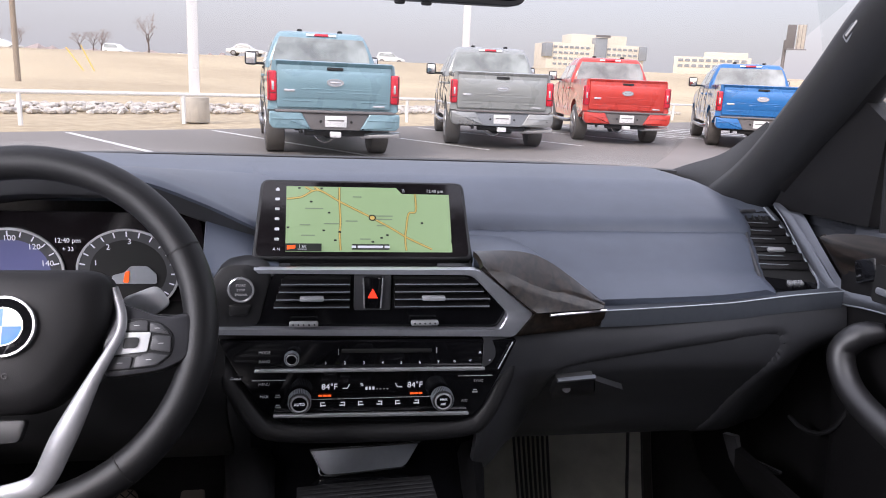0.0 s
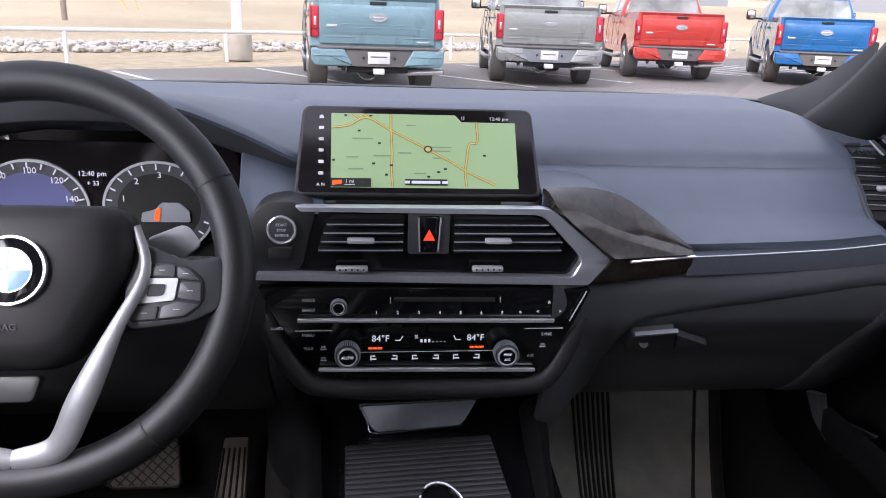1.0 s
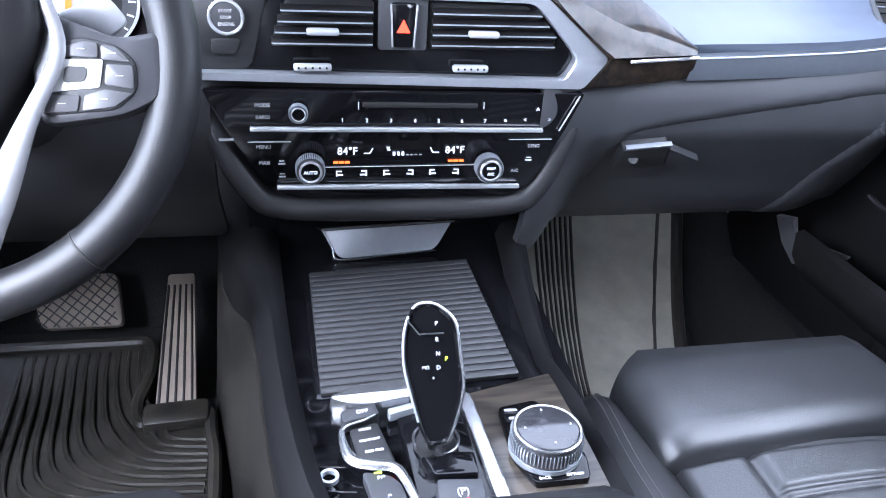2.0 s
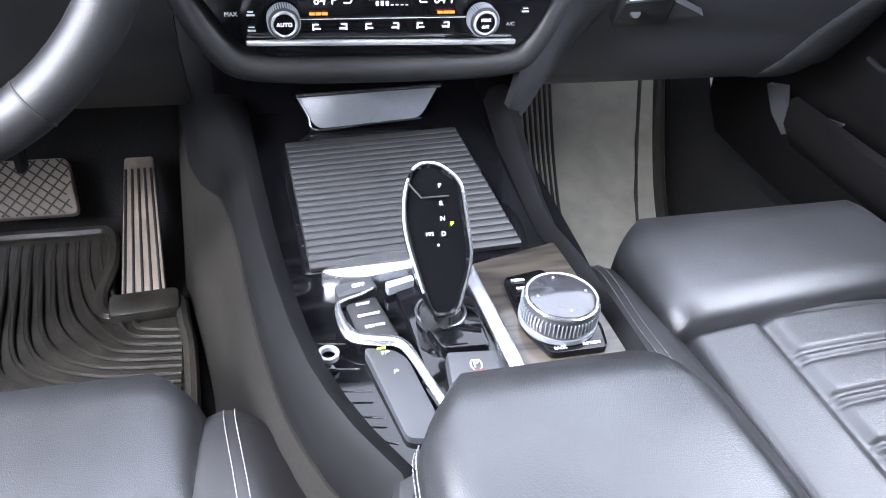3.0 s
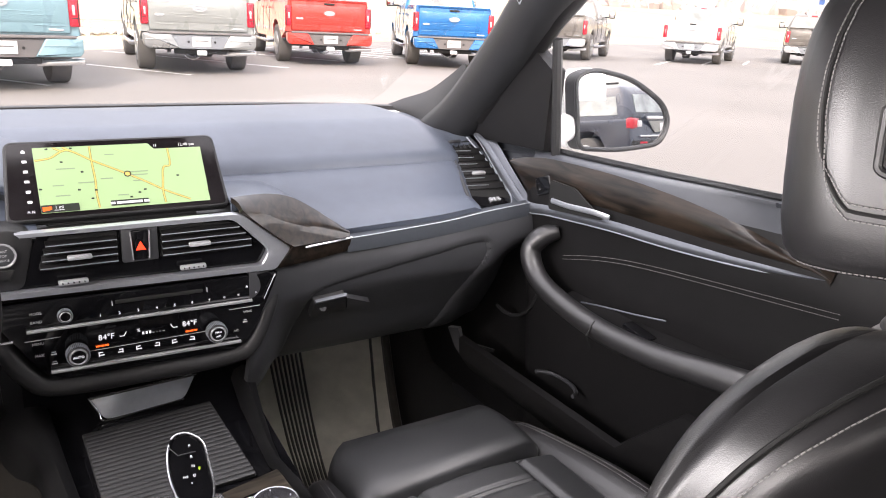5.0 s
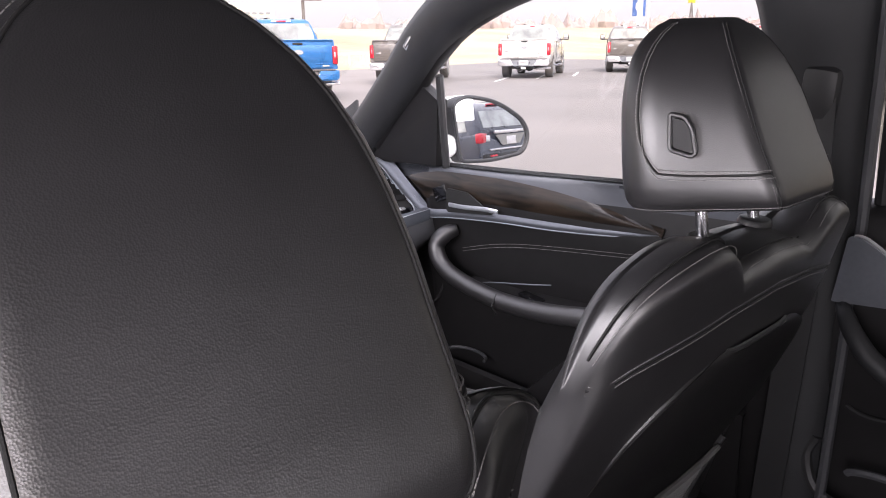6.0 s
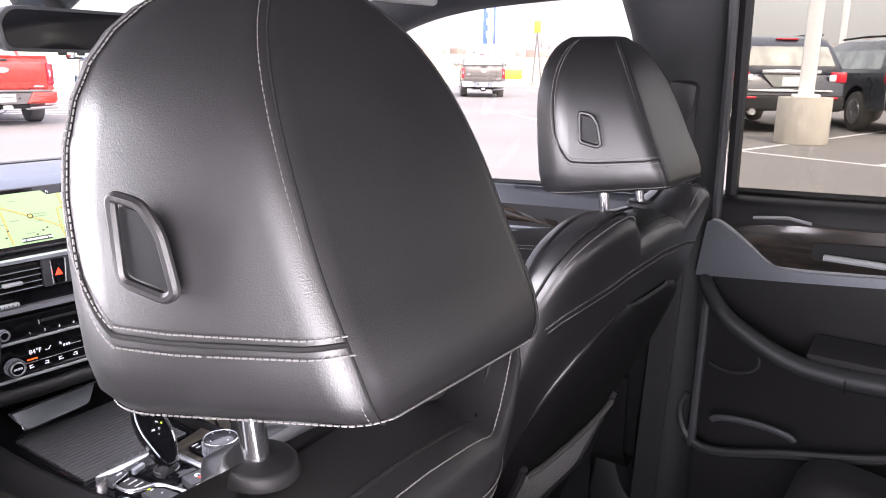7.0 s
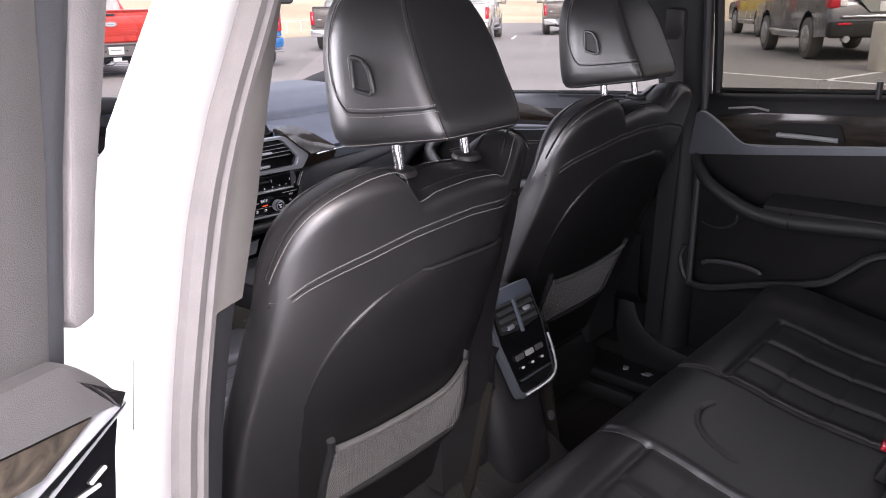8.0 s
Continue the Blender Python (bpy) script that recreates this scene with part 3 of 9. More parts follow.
def b_pillar_near():
    pil = thing("pillar", (-0.72, -1.0, 0.35), "white painted centre pillar jamb with grey cloth cover and rubber seal", "pillar", "centre pillars", "structure")
    rows = []
    for z in BP_Z:
        i, o = bp_in(z), bp_out(z)
        rows.append([(bp_seal(z) + 0.01, -1.024, z), (lerp(bp_seal(z), o, .3), -1.052, z), (lerp(bp_seal(z), o, .75), -1.068, z), (o + 0.02, -1.068, z), (o, -1.05, z), (o - 0.022 + 0.09 * smooth((z - 1.15) / 0.12), -0.98, z), (o - 0.02 + 0.12 * smooth((z - 1.15) / 0.12), -0.90, z), (max(i - 0.06, o + 0.11), -0.90, z)])
    part("jamb", sheet(rows, close_u=True, caps=True), WHITE, pil, "white painted steel jamb", angle=50)
    # seal: two beads along the opening
    for off, r, y in ((0.013, 0.014, -1.030), (0.032, 0.011, -1.026)):
        path = spline([(bp_seal(z) + off, y, z) for z in BP_Z], 3)
        part("door_seal", tube(path, r, 8), SEAL, pil, "grey rubber door seal")
    rows = []
    for z in [1.105, 1.2, 1.3, 1.4, 1.5, 1.57]:
        i = bp_in(z)
        rows.append([(bp_seal(z) + 0.038, -1.026, z), (bp_seal(z) + 0.046, -1.022, z), (lerp(bp_seal(z) + 0.046, i, 0.6), -1.004, z), (i + 0.004, -0.955, z), (i, -0.92, z), (i - 0.02, -0.88, z), (i - .06, -0.87, z)])
    part("cover", sheet(rows, close_u=True, caps=True), PILLAR, pil, "woven grey upper pillar cover", angle=60)
    rows = []
    for z in [0.35, 0.7, 0.85, 0.97, 1.05, 1.1]:
        i = bp_in(z) - 0.008
        rows.append([(bp_seal(z) + 0.040, -1.018, z), (bp_seal(z) + 0.048, -1.014, z), (lerp(bp_seal(z) + 0.048, i, 0.6), -0.998, z), (i + 0.002, -0.955, z), (i, -0.92, z), (i - 0.02, -0.88, z), (i - .06, -0.87, z)])
    part("lower_cover", sheet(rows, close_u=True, caps=True), TRIMGREY, pil, "dark lower pillar cover", angle=60)
    bm = slab([[(-0.60, -0.955, 1.16), (-0.60, -0.90, 1.16)], [(-0.625, -0.95, 1.05), (-0.625, -0.90, 1.05)], [(-0.60, -0.80, 0.55), (-0.6, -0.75, 0.55)]], 0.002)
    part("belt_webbing", bm, BLACK, pil, "black woven seat belt")


b_pillar_near()


def sills_and_rear():
    for sx in (1, -1):
        bm = box((0.14, 3.6, 0.22), (sx * 0.82, -0.9, 0.36), (0, 0, 0), 0.04, 3)
        alone("sill", bm, WHITE if sx < 0 else BLACK, "painted door sill of the car body", "door sill", "sills", "structure")
    sp = thing("sill_plate", (0.66, -0.83, 0.42), "black sill plate with two pale marks", "sill plate")
    part("board", box((0.20, 0.62, 0.03), (0.665, -0.86, 0.435), (0, 8, 0), 0.010, 3), BLACK, sp)
    for y, q in ((-0.797, 24), (-0.858, -30)):
        part("sill_mark", box((0.030, 0.014, 0.002), (0.635, y, 0.4575), (0, 8, q), 0.0005), ALU, sp, "pale mark")
    part("sill_mark", box((0.030, 0.008, 0.002), (0.635, -0.860, 0.4580), (0, 8, 35), 0.0005), ALU, sp)
    # rear wall with the tailgate window and the quarter panels
    rows = [[(x, y, z) for x in (-0.78, -0.4, 0.0, 0.4, 0.78)] for y, z in ((-2.55, 0.35), (-2.6, 0.9), (-2.55, 1.12))]
    alone("wall_rear", slab(rows, 0.03), TRIMGREY, "dark tailgate lining behind the rear seats", "tailgate", kind="structure")
    for sx in (1, -1):
        rows = []
        for y in (-2.6, -2.3, -1.98):
            rows.append([(sx * 0.80, y, 0.35), (sx * 0.80, y, 0.8), (sx * 0.77, y, 1.15)])
        alone("wall_quarter", slab(rows, 0.03 * sx), TRIMGREY, "dark quarter panel lining beside the load space", "side lining", "side linings", "structure")
        rows = [[(sx * 0.77, -1.98, 1.15), (sx * .77, -2.12, 1.15)], [(sx * 0.70, -2.02, 1.36), (sx * .70, -2.16, 1.36)], [(sx * 0.60, -2.1, 1.54), (sx * .60, -2.25, 1.54)]]
        alone("pillar", slab(rows, 0.05), TRIMGREY, "dark rear pillar cover", "pillar", "rear pillars", "structure")
    rows = [[(x, -2.55, 1.12) for x in (-0.75, 0.75)], [(x, -2.45, 1.48) for x in (-0.6, 0.6)]]
    w = alone("window_rear", slab(rows, 0.004), GLASS, "tailgate window", "window", kind="structure")
    w.visible_shadow = False


sills_and_rear()


def windscreen():
    rows = []
    for y, z, hx in ((0.86, 1.075, 0.70), (0.62, 1.175, 0.70), (0.30, 1.325, 0.67), (0.0, 1.455, 0.64), (-0.27, 1.555, 0.60)):
        rows.append([(hx * k / 4, y - 0.03 * (k / 4) ** 2, z) for k in range(-4, 5)])
    w = alone("window_1", slab(rows, 0.005), GLASS, "clear windscreen", "windscreen", kind="structure")
    w.visible_shadow = False
    # dark print band at the foot of the windscreen
    rows = [[(0.70 * k / 6, 0.700 - 0.10 * (k / 6) ** 4, 1.128) for k in range(-6, 7)], [(0.70 * k / 6, 0.655 - 0.10 * (k / 6) ** 4, 1.141) for k in range(-6, 7)], [(0.70 * k / 6, 0.635 - 0.10 * (k / 6) ** 4, 1.140) for k in range(-6, 7)]]
    alone("trim", slab(rows, 0.01), BLACK, "black border along the foot of the windscreen", "trim", kind="structure")
    # bonnet
    rows = []
    for y, z in ((0.78, 1.085), (1.0, 1.080), (1.4, 1.040), (1.8, 0.955), (2.05, 0.80), (2.12, 0.55)):
        rows.append([(0.80 * k / 5, y - 0.1 * (k / 5) ** 2, z - 0.05 * (k / 5) ** 2) for k in range(-5, 6)])
    alone("bonnet", slab(rows, 0.01), WHITE, "white painted bonnet of the car", "bonnet", kind="structure")
    for sx in (1, -1):
        rows = [[(sx * 0.74, 0.86, 0.3), (sx * .74, 0.86, 1.05)], [(sx * 0.86, 1.4, 0.3), (sx * .80, 1.4, 0.98)], [(sx * 0.8, 2.05, 0.3), (sx * .74, 2.05, 0.8)]]
        alone("wing", slab(rows, 0.01), WHITE, "white front wing of the car", "wing", "front wings", "structure")
    # bulkhead under the dashboard
    rows = [[(x, 0.80, 0.42), (x, 0.76, 0.8), (x, 0.70, 1.10)] for x in (-0.76, -0.3, 0.3, 0.76)]
    alone("wall_front", slab(rows, 0.03), CARPET, "dark bulkhead behind the footwells", "bulkhead", kind="structure")


windscreen()

# ---------------------------------------------------------------- dashboard
dash = thing("dashboard", (0, 0.3, 0.75), "dark grey moulded dashboard with satin trim and gloss wood", "dashboard")


def band_top(x):
    return curve(x, [(0.322, 1.0165), (0.5, 1.022), (0.62, 1.034), (0.70, 1.040)])


def dash_z(x, y):
    """Height of the upper dashboard skin."""
    z = curve(y, [(-0.02, 1.006), (0.05, 1.037), (0.14, 1.0815), (0.149, 1.0840), (0.157, 1.1015), (0.170, 1.109), (0.232, 1.131), (0.30, 1.147), (0.45, 1.150), (0.62, 1.136), (0.78, 1.10)])
    if x > 0.60:
        k = smooth((x - 0.60) / 0.10)
        z = lerp(z, curve(y, [(-0.02, 1.015), (0.2, 1.095), (0.3, 1.115), (0.62, 1.12), (0.78, 1.1)]), k)
    # the skin runs up to the satin band
    if x > 0.2:
        z += smooth((x - 0.2) / 0.12) * (band_top(x) - 1.0095) * smooth((0.06 - y) / 0.072)
    # pocket of the outer vent
    if x > 0.58 and y < 0.225:
        xb = lerp(0.600, 0.652, (y - 0.036) / 0.169)
        z -= 0.030 * smooth((x - xb) / 0.006) * smooth((0.218 - y) / 0.008)
    return z


def dash_edge(x):
    """How far back towards the cabin the skin reaches."""
    if x < -0.16:
        return 0.20
    if x < 0.15:
        return lerp(0.05, 0.03, smooth((x + .16) / .3))
    if x < 0.33:
        return lerp(0.02, -0.012, smooth((x - 0.15) / 0.18))
    return -0.012


def build_dash_skin():
    xs = [-0.74 + 0.04 * i for i in range(15)] + [-0.155, -0.14, -0.10, -0.05, 0.0, 0.05, 0.10, 0.15] + [0.18 + 0.025 * i for i in range(17)] + [0.585 + 0.005 * i for i in range(31)]
    rows = []
    for x in xs:
        y0, y1 = dash_edge(x), 0.66 - 0.10 * abs(x / 0.72) ** 4
        rows.append([(x, lerp(y0, y1, j / 200), dash_z(x, lerp(y0, y1, j / 200))) for j in range(201)])
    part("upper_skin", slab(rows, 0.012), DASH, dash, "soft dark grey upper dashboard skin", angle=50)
    gap = [Vector((x, 0.664 - 0.10 * abs(x / 0.72) ** 4, dash_z(x, 0.66 - 0.10 * abs(x / 0.72) ** 4) + 0.001)) for x in [-0.70 + 0.05 * i for i in range(29)]]
    part("screen_gap", tube(gap, 0.005, 6), VOID, dash, "black gap under the windscreen")
    # speaker grille panel behind the screen
    rows = [[(lerp(-0.095, 0.085, i / 8) * (1 + .25 * j / 6), lerp(0.29, 0.50, j / 6), dash_z(0, lerp(0.29, 0.50, j / 6)) + 0.003) for i in range(9)] for j in range(7)]
    part("speaker_panel", slab(rows, 0.004), TRIMGREY, dash, "centre speaker cover")


build_dash_skin()


def build_dash_lower():
    # passenger knee side under the satin band, with the glovebox lid set a little deeper
    def knee(x, z):
        k = smooth((x - 0.15) / 0.10)
        e = smooth((x - 0.6) / 0.12)
        band = curve(x, [(0.322, 0.996), (0.5, 1.000), (0.62, 1.012), (0.70, 1.018)])
        keys = [(0.750, 0.25), (0.757, lerp(0.02, 0.13, k) + .04 * e), (0.79, lerp(-0.01, 0.09, k) + .05 * e), (0.85, lerp(-0.03, 0.05, k) + .05 * e), (0.90 + .02 * e, lerp(-0.036, 0.012, k) + .05 * e), (0.935 + .02 * e, lerp(-0.040, -0.012, k) + .03 * e), (0.965 + .02 * e, lerp(-0.044, -0.016, k)), (band, lerp(-0.042, -0.008, k))]
        return curve(z, keys), band
    lid_top = [(0.250, 0.900), (0.257, 0.916), (0.266, 0.933), (0.302, 0.944), (0.396, 0.959), (0.497, 0.972), (0.600, 0.983), (0.612, 0.976), (0.618, 0.955)]

    def in_lid(x, z):
        left = lerp(0.237, 0.257, (z - 0.79) / 0.126)
        right = curve(z, [(0.76, 0.570), (0.80, 0.580), (0.92, 0.603), (0.955, 0.618), (1.0, 0.619)])
        return smooth((x - left) / 0.004) * smooth((right - x) / 0.004) * smooth((curve(x, lid_top) - z) / 0.004)
    rows = []
    for i in range(161):
        x = lerp(0.15, 0.71, i / 160)
        band = knee(x, 0.9)[1]
        row = []
        for k in range(121):
            z = lerp(band, 0.757, k / 120)
            row.append((x, knee(x, z)[0] + 0.0055 * in_lid(x, z), z))
        rows.append(row + [(x, 0.25, 0.747), (x, 0.5, 0.76)])
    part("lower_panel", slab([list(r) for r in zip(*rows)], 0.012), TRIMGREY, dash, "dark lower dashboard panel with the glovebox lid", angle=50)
    joint = [(0.240, 0.80), (0.249, 0.86)] + lid_top + [(0.606, 0.925), (0.590, 0.86), (0.578, 0.79)]
    line = [Vector((p.x, knee(p.x, p.z)[0] + 0.0035, p.z)) for p in spline([(x, 0, z) for x, z in joint], 6)]
    part("glovebox_joint", tube(line, 0.0016, 6), VOID, dash, "joint round the glovebox lid")
    go, gv = Vector((0, -0.010, 0.90)), Vector((0, -0.62, 0.78))
    gn = X.cross(gv)
    lid = lambda pts: [(a, (b - 0.90) / 0.78) for a, b in pts]
    h = part("glovebox_handle", plate(rounded(lid([(0.272, 0.871), (0.336, 0.877), (0.323, 0.914), (0.269, 0.908)]), 0.004), go + gn * 0.004, X, gv, 0.02, 0.001), BLACK, dash, "black glovebox handle")
    part("handle_edge", plate(lid([(0.269, 0.909), (0.323, 0.915), (0.323, 0.919), (0.269, 0.913)]), go + gn * 0.006, X, gv, 0.006, 0.001), STRIP, h, "satin handle edge")
    part("lock", cyl(0.006, 0.004, go + gn * 0.004 + X * 0.288 + gv * ((0.893 - 0.90) / 0.78), (60, 0, 0), 16), TRIMGREY, h)
    part("finger_recess", plate(lid([(0.338, 0.879), (0.380, 0.884), (0.328, 0.907)]), go + gn * 0.002, X, gv, 0.01), TRIMGREY, dash, "grey finger recess")
    # driver side lower panel
    rows = []
    for x in [-0.74, -0.6, -0.45, -0.3, -0.21, -0.185]:
        rows.append([(x, -0.01, 1.01), (x, -0.03, 0.94), (x, -0.02, 0.87), (x, 0.05, 0.79), (x, 0.2, 0.74), (x, 0.5, 0.76)])
    part("knee_panel", slab([list(r) for r in zip(*rows)], 0.012), BLACK, dash, "black panel under the steering column", angle=50)
    part("knee_trim", box((0.40, 0.008, 0.012), (-0.42, -0.028, 0.905), (-12, 0, 0), 0.002), ALU_DARK, dash)
    # stack body that carries the middle controls
    bm = bmesh.new()
    plate(rounded([(-0.195, 0.985), (-0.165, 0.93), (-0.135, 0.862), (-0.09, 0.845), (0.10, 0.845), (0.155, 0.862), (0.19, 0.93), (0.205, 0.985), (0.2, 1.07), (-0.19, 1.07)], 0.012), (0, -0.036, 0), X, Z, 0.18, 0.006, bm=bm)
    part("stack_body", bm, BLACK, dash, "black centre stack housing")
    lip = spline([(-0.196, 0.0, 0.975), (-0.176, -0.028, 0.925), (-0.148, -0.036, 0.876), (-0.115, -0.038, 0.858), (0.0, -0.040, 0.854), (0.125, -0.038, 0.855), (0.158, -0.036, 0.872), (0.182, -0.030, 0.920), (0.200, -0.015, 0.965)], 6)
    bm = tube(lip, 0.016, 12, up=(0, -1, 0), flat=1.25)
    part("stack_lip", bm, BLACK, dash, "soft grey lip under the controls", angle=60)
    bm = slab([[(x, 0.02, 0.835), (x, 0.035, 0.76)] for x in (-0.16, 0.17)], 0.01)
    part("stack_recess", bm, PIANO, dash, "gloss black back of the tray")


build_dash_lower()


def build_binnacle():
    # hood over the instruments: top, front lip and dark lining
    rows, lip, under = [], [], []
    n = 52
    for i in range(n + 1):
        x = lerp(-0.66, -0.118, i / n)
        e = curve(x, [(-0.66, 1.100), (-0.58, 1.150), (-0.50, 1.178), (-0.40, 1.189), (-0.33, 1.188), (-0.285, 1.181), (-0.22, 1.153), (-0.157, 1.118), (-0.118, 1.098)])
        yf = curve(x, [(-0.66, 0.0), (-0.40, -0.018), (-0.30, -0.012), (-0.20, 0.020), (-0.118, 0.050)])
        back = 1.150
        h = lerp(0.022, 0.010, smooth((x + 0.24) / 0.12))
        rows.append([(x, yf, e - 0.003), (x, yf + 0.003, e), (x, yf + 0.010, e + 0.002), (x, lerp(yf, 0.34, 0.25), lerp(e, back, 0.22) + 0.004), (x, lerp(yf, 0.34, 0.55), lerp(e, back, 0.6) + 0.005), (x, lerp(yf, 0.34, 0.8), lerp(e, back, 0.9) + 0.003), (x, 0.34, back)])
        lip.append([(x, yf, e - 0.003), (x, yf + 0.002, e - 0.006), (x, yf + 0.008, e - h), (x, yf + 0.012, e - h - 0.004)])
        under.append([(x, yf + 0.012, e - h - 0.004), (x, yf + 0.04, e - h - 0.012), (x, 0.120, e - h - 0.028)])
    cheek = [[(r[3][0], r[3][1] + 0.004, r[3][2] + 0.006), (r[3][0], lerp(r[3][1], -0.03, 0.4), lerp(r[3][2], 1.07, 0.4)), (r[3][0], -0.030, 1.070), (r[3][0], -0.030, 1.00)] for r in lip if r[3][0] > -0.222]
    part("hood_cheek", slab(cheek, 0.004), DASH, dash, "dashboard face beside the instruments", angle=50)
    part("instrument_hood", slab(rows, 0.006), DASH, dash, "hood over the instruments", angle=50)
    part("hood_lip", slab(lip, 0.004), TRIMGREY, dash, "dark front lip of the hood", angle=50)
    part("hood_lining", slab(under, 0.004), VOID, dash, "black underside of the hood", angle=50)
    bm = box((0.43, 0.02, 0.16), (-0.415, 0.108, 1.03), (-8, 0, 0), 0.005)
    part("instrument_back", bm, VOID, dash, "black instrument panel back")
    cl = part("instrument_screen", plate(rounded([(-0.575, 1.00), (-0.225, 1.00), (-0.225, 1.125), (-0.575, 1.125)], 0.03), (0, 0.084, 0), X, Z, 0.006), SCREEN, dash, "dark digital instrument screen")
    for cx, face in ((-0.475, BLUE_GLOW), (-0.325, VOID)):
        o = (cx, 0.080, 1.043)
        ring_o = [(math.cos(a) * 0.068, math.sin(a) * 0.060) for a in [2 * math.pi * j / 40 for j in range(40)]]
        ring_i = [(x * 0.955, z * 0.955) for x, z in ring_o]
        part("dial_ring", frame_plate(ring_o, ring_i, o, X, Z, 0.006), ALU, cl, "satin dial ring")
        ring_j = [(x * 0.74, z * 0.74) for x, z in ring_o]
        part("dial_scale", frame_plate(ring_i, ring_j, (cx, 0.0815, 1.043), X, Z, 0.002), TRIMGREY, cl)
        part("dial_face", plate(ring_j, (cx, 0.0815, 1.043), X, Z, 0.001), face, cl)
        bm = bmesh.new()
        for j in range(17):
            a = radians(215 - j * 250 / 16)
            box((0.0016, 0.001, 0.007), (cx + math.cos(a) * 0.060, 0.079, 1.043 + math.sin(a) * 0.053), (0, 90 - math.degrees(a), 0), bm=bm)
        part("dial_marks", bm, LIT, cl, "white dial marks")
    for txt, x, z in (("60", -0.522, 1.062), ("80", -0.505, 1.083), ("100", -0.472, 1.090), ("120", -0.442, 1.078), ("140", -0.427, 1.055), ("0", -0.369, 1.030), ("1", -0.366, 1.056), ("2", -0.349, 1.078), ("3", -0.321, 1.086)):
        words(txt, 0.011, (x, 0.078, z), X, Z, LIT, cl)
    words("12:40 pm", 0.009, (-0.40, 0.078, 1.087), X, Z, LIT, cl)
    words("+ 33", 0.008, (-0.40, 0.078, 1.075), X, Z, LIT, cl)
    # small car picture in the right dial
    o = [(-0.030, -0.010), (-0.028, 0.002), (-0.012, 0.006), (-0.004, 0.015), (0.018, 0.015), (0.030, 0.004), (0.030, -0.010)]
    part("car_symbol", plate(rounded(o, 0.003), (-0.318, 0.079, 1.036), X, Z, 0.001), ALU_DARK, cl)
    part("car_symbol", plate(rounded([(-0.010, -0.008), (-0.003, -0.008), (-0.001, 0.009), (-0.007, 0.007)], 0.002), (-0.322, 0.0778, 1.036), X, Z, 0.001), LIT_ORANGE, cl)


build_binnacle()

# satin and wood trim of the dashboard
FACE = -0.052


def build_centre_trim():
    # one satin frame: top bar, slanted end, bottom bar
    frame_o = rounded([(-0.146, 1.0815), (0.140, 1.0815), (0.2175, 1.020), (0.192, 0.9885), (-0.193, 0.9965)], [0, 0.012, 0.008, 0.006, 0])
    frame_i = rounded([(-0.140, 1.0760), (0.130, 1.0735), (0.182, 1.020), (0.170, 0.9985), (-0.190, 1.0045)], [0, 0.010, 0.008, 0.006, 0])
    part("satin_frame", ribbon(frame_o, frame_i, FACE - 0.004, 0.014), SATIN, dash, "satin silver frame round the centre vents")
    inner = rounded([(-0.186, 1.005), (0.170, 0.9995), (0.181, 1.02), (0.130, 1.072), (-0.120, 1.075), (-0.145, 1.03)], 0.006)
    part("vent_surround", plate(inner, (0, FACE + 0.008, 0), X, Z, 0.02), PIANO, dash, "gloss black vent surround")
    for side, o in (("l", [(-0.108, 1.071), (-0.026, 1.071), (-0.026, 1.028), (-0.124, 1.028)]), ("r", [(0.028, 1.071), (0.126, 1.069), (0.160, 1.035), (0.155, 1.026), (0.028, 1.026)])):
        vent = part("air_vent", plate(rounded(o, 0.004), (0, FACE + 0.0065, 0), X, Z, 0.004), VOID, dash, "black slatted air vent")
        xa, xb = (-0.122, -0.028) if side == "l" else (0.030, 0.158)
        for i, z in enumerate((1.063, 1.053, 1.043, 1.033)):
            a = xa + (0.003 * (3 - i) if side == "l" else 0)
            b = xb - (0 if side == "l" else 0.0085 * max(0, 2 - i) + .003)
            bm = box((b - a, 0.014, 0.0035), ((a + b) / 2, FACE + 0.003, z), (18, 0, 0), 0.001)
            part("slat", bm, DEEP, vent)
            bm = box((b - a, 0.0015, 0.0012), ((a + b) / 2, FACE - 0.004, z - 0.001), (0, 0, 0))
            part("slat_edge", bm, ALU_DARK, vent)
        cx = -0.075 if side == "l" else 0.080
        part("vent_tab", box((0.030, 0.010, 0.006), (cx, FACE - 0.006, 1.044), (0, 0, 0), 0.002), ALU, vent, "silver vent tab")
        wheel = part("thumb_wheel", box((0.036, 0.009, 0.0065), (cx - 0.010, FACE - 0.002, 1.0095), (0, 0, 0), 0.002), ALU, vent, "satin thumb wheel")
        for j in range(5):
            part("grip_dot", cyl(0.0011, 0.001, (cx - 0.010 + (j - 2) * 0.0066, FACE - 0.0068, 1.0098), (90, 0, 0), 10), VOID, wheel)
    # hazard switch
    hz = part("hazard_switch", plate(rounded([(-0.022, 1.076), (0.025, 1.076), (0.025, 1.026), (-0.022, 1.026)], 0.003), (0, FACE + 0.001, 0), X, Z, 0.02, 0.001), TRIMGREY, dash, "hazard switch housing")
    part("switch_key", plate(rounded([(-0.011, 1.071), (0.014, 1.071), (0.012, 1.029), (-0.009, 1.029)], 0.004), (0, FACE - 0.002, 0), X, Z, 0.006, 0.001), PIANO, hz)
    tri_o = [(-0.0050, 1.0435), (0.0080, 1.0435), (0.0015, 1.0560)]
    part("warning_triangle", plate(tri_o, (0, FACE - 0.0035, 0), X, Z, 0.001), LIT_RED, hz, "red warning triangle")
    for sx in (-1, 1):
        part("key_edge", tube([(0.0015 + sx * 0.0125, FACE - 0.003, 1.070), (0.0015 + sx * 0.0105, FACE - 0.003, 1.030)], 0.0011, 6), CHROME, hz)
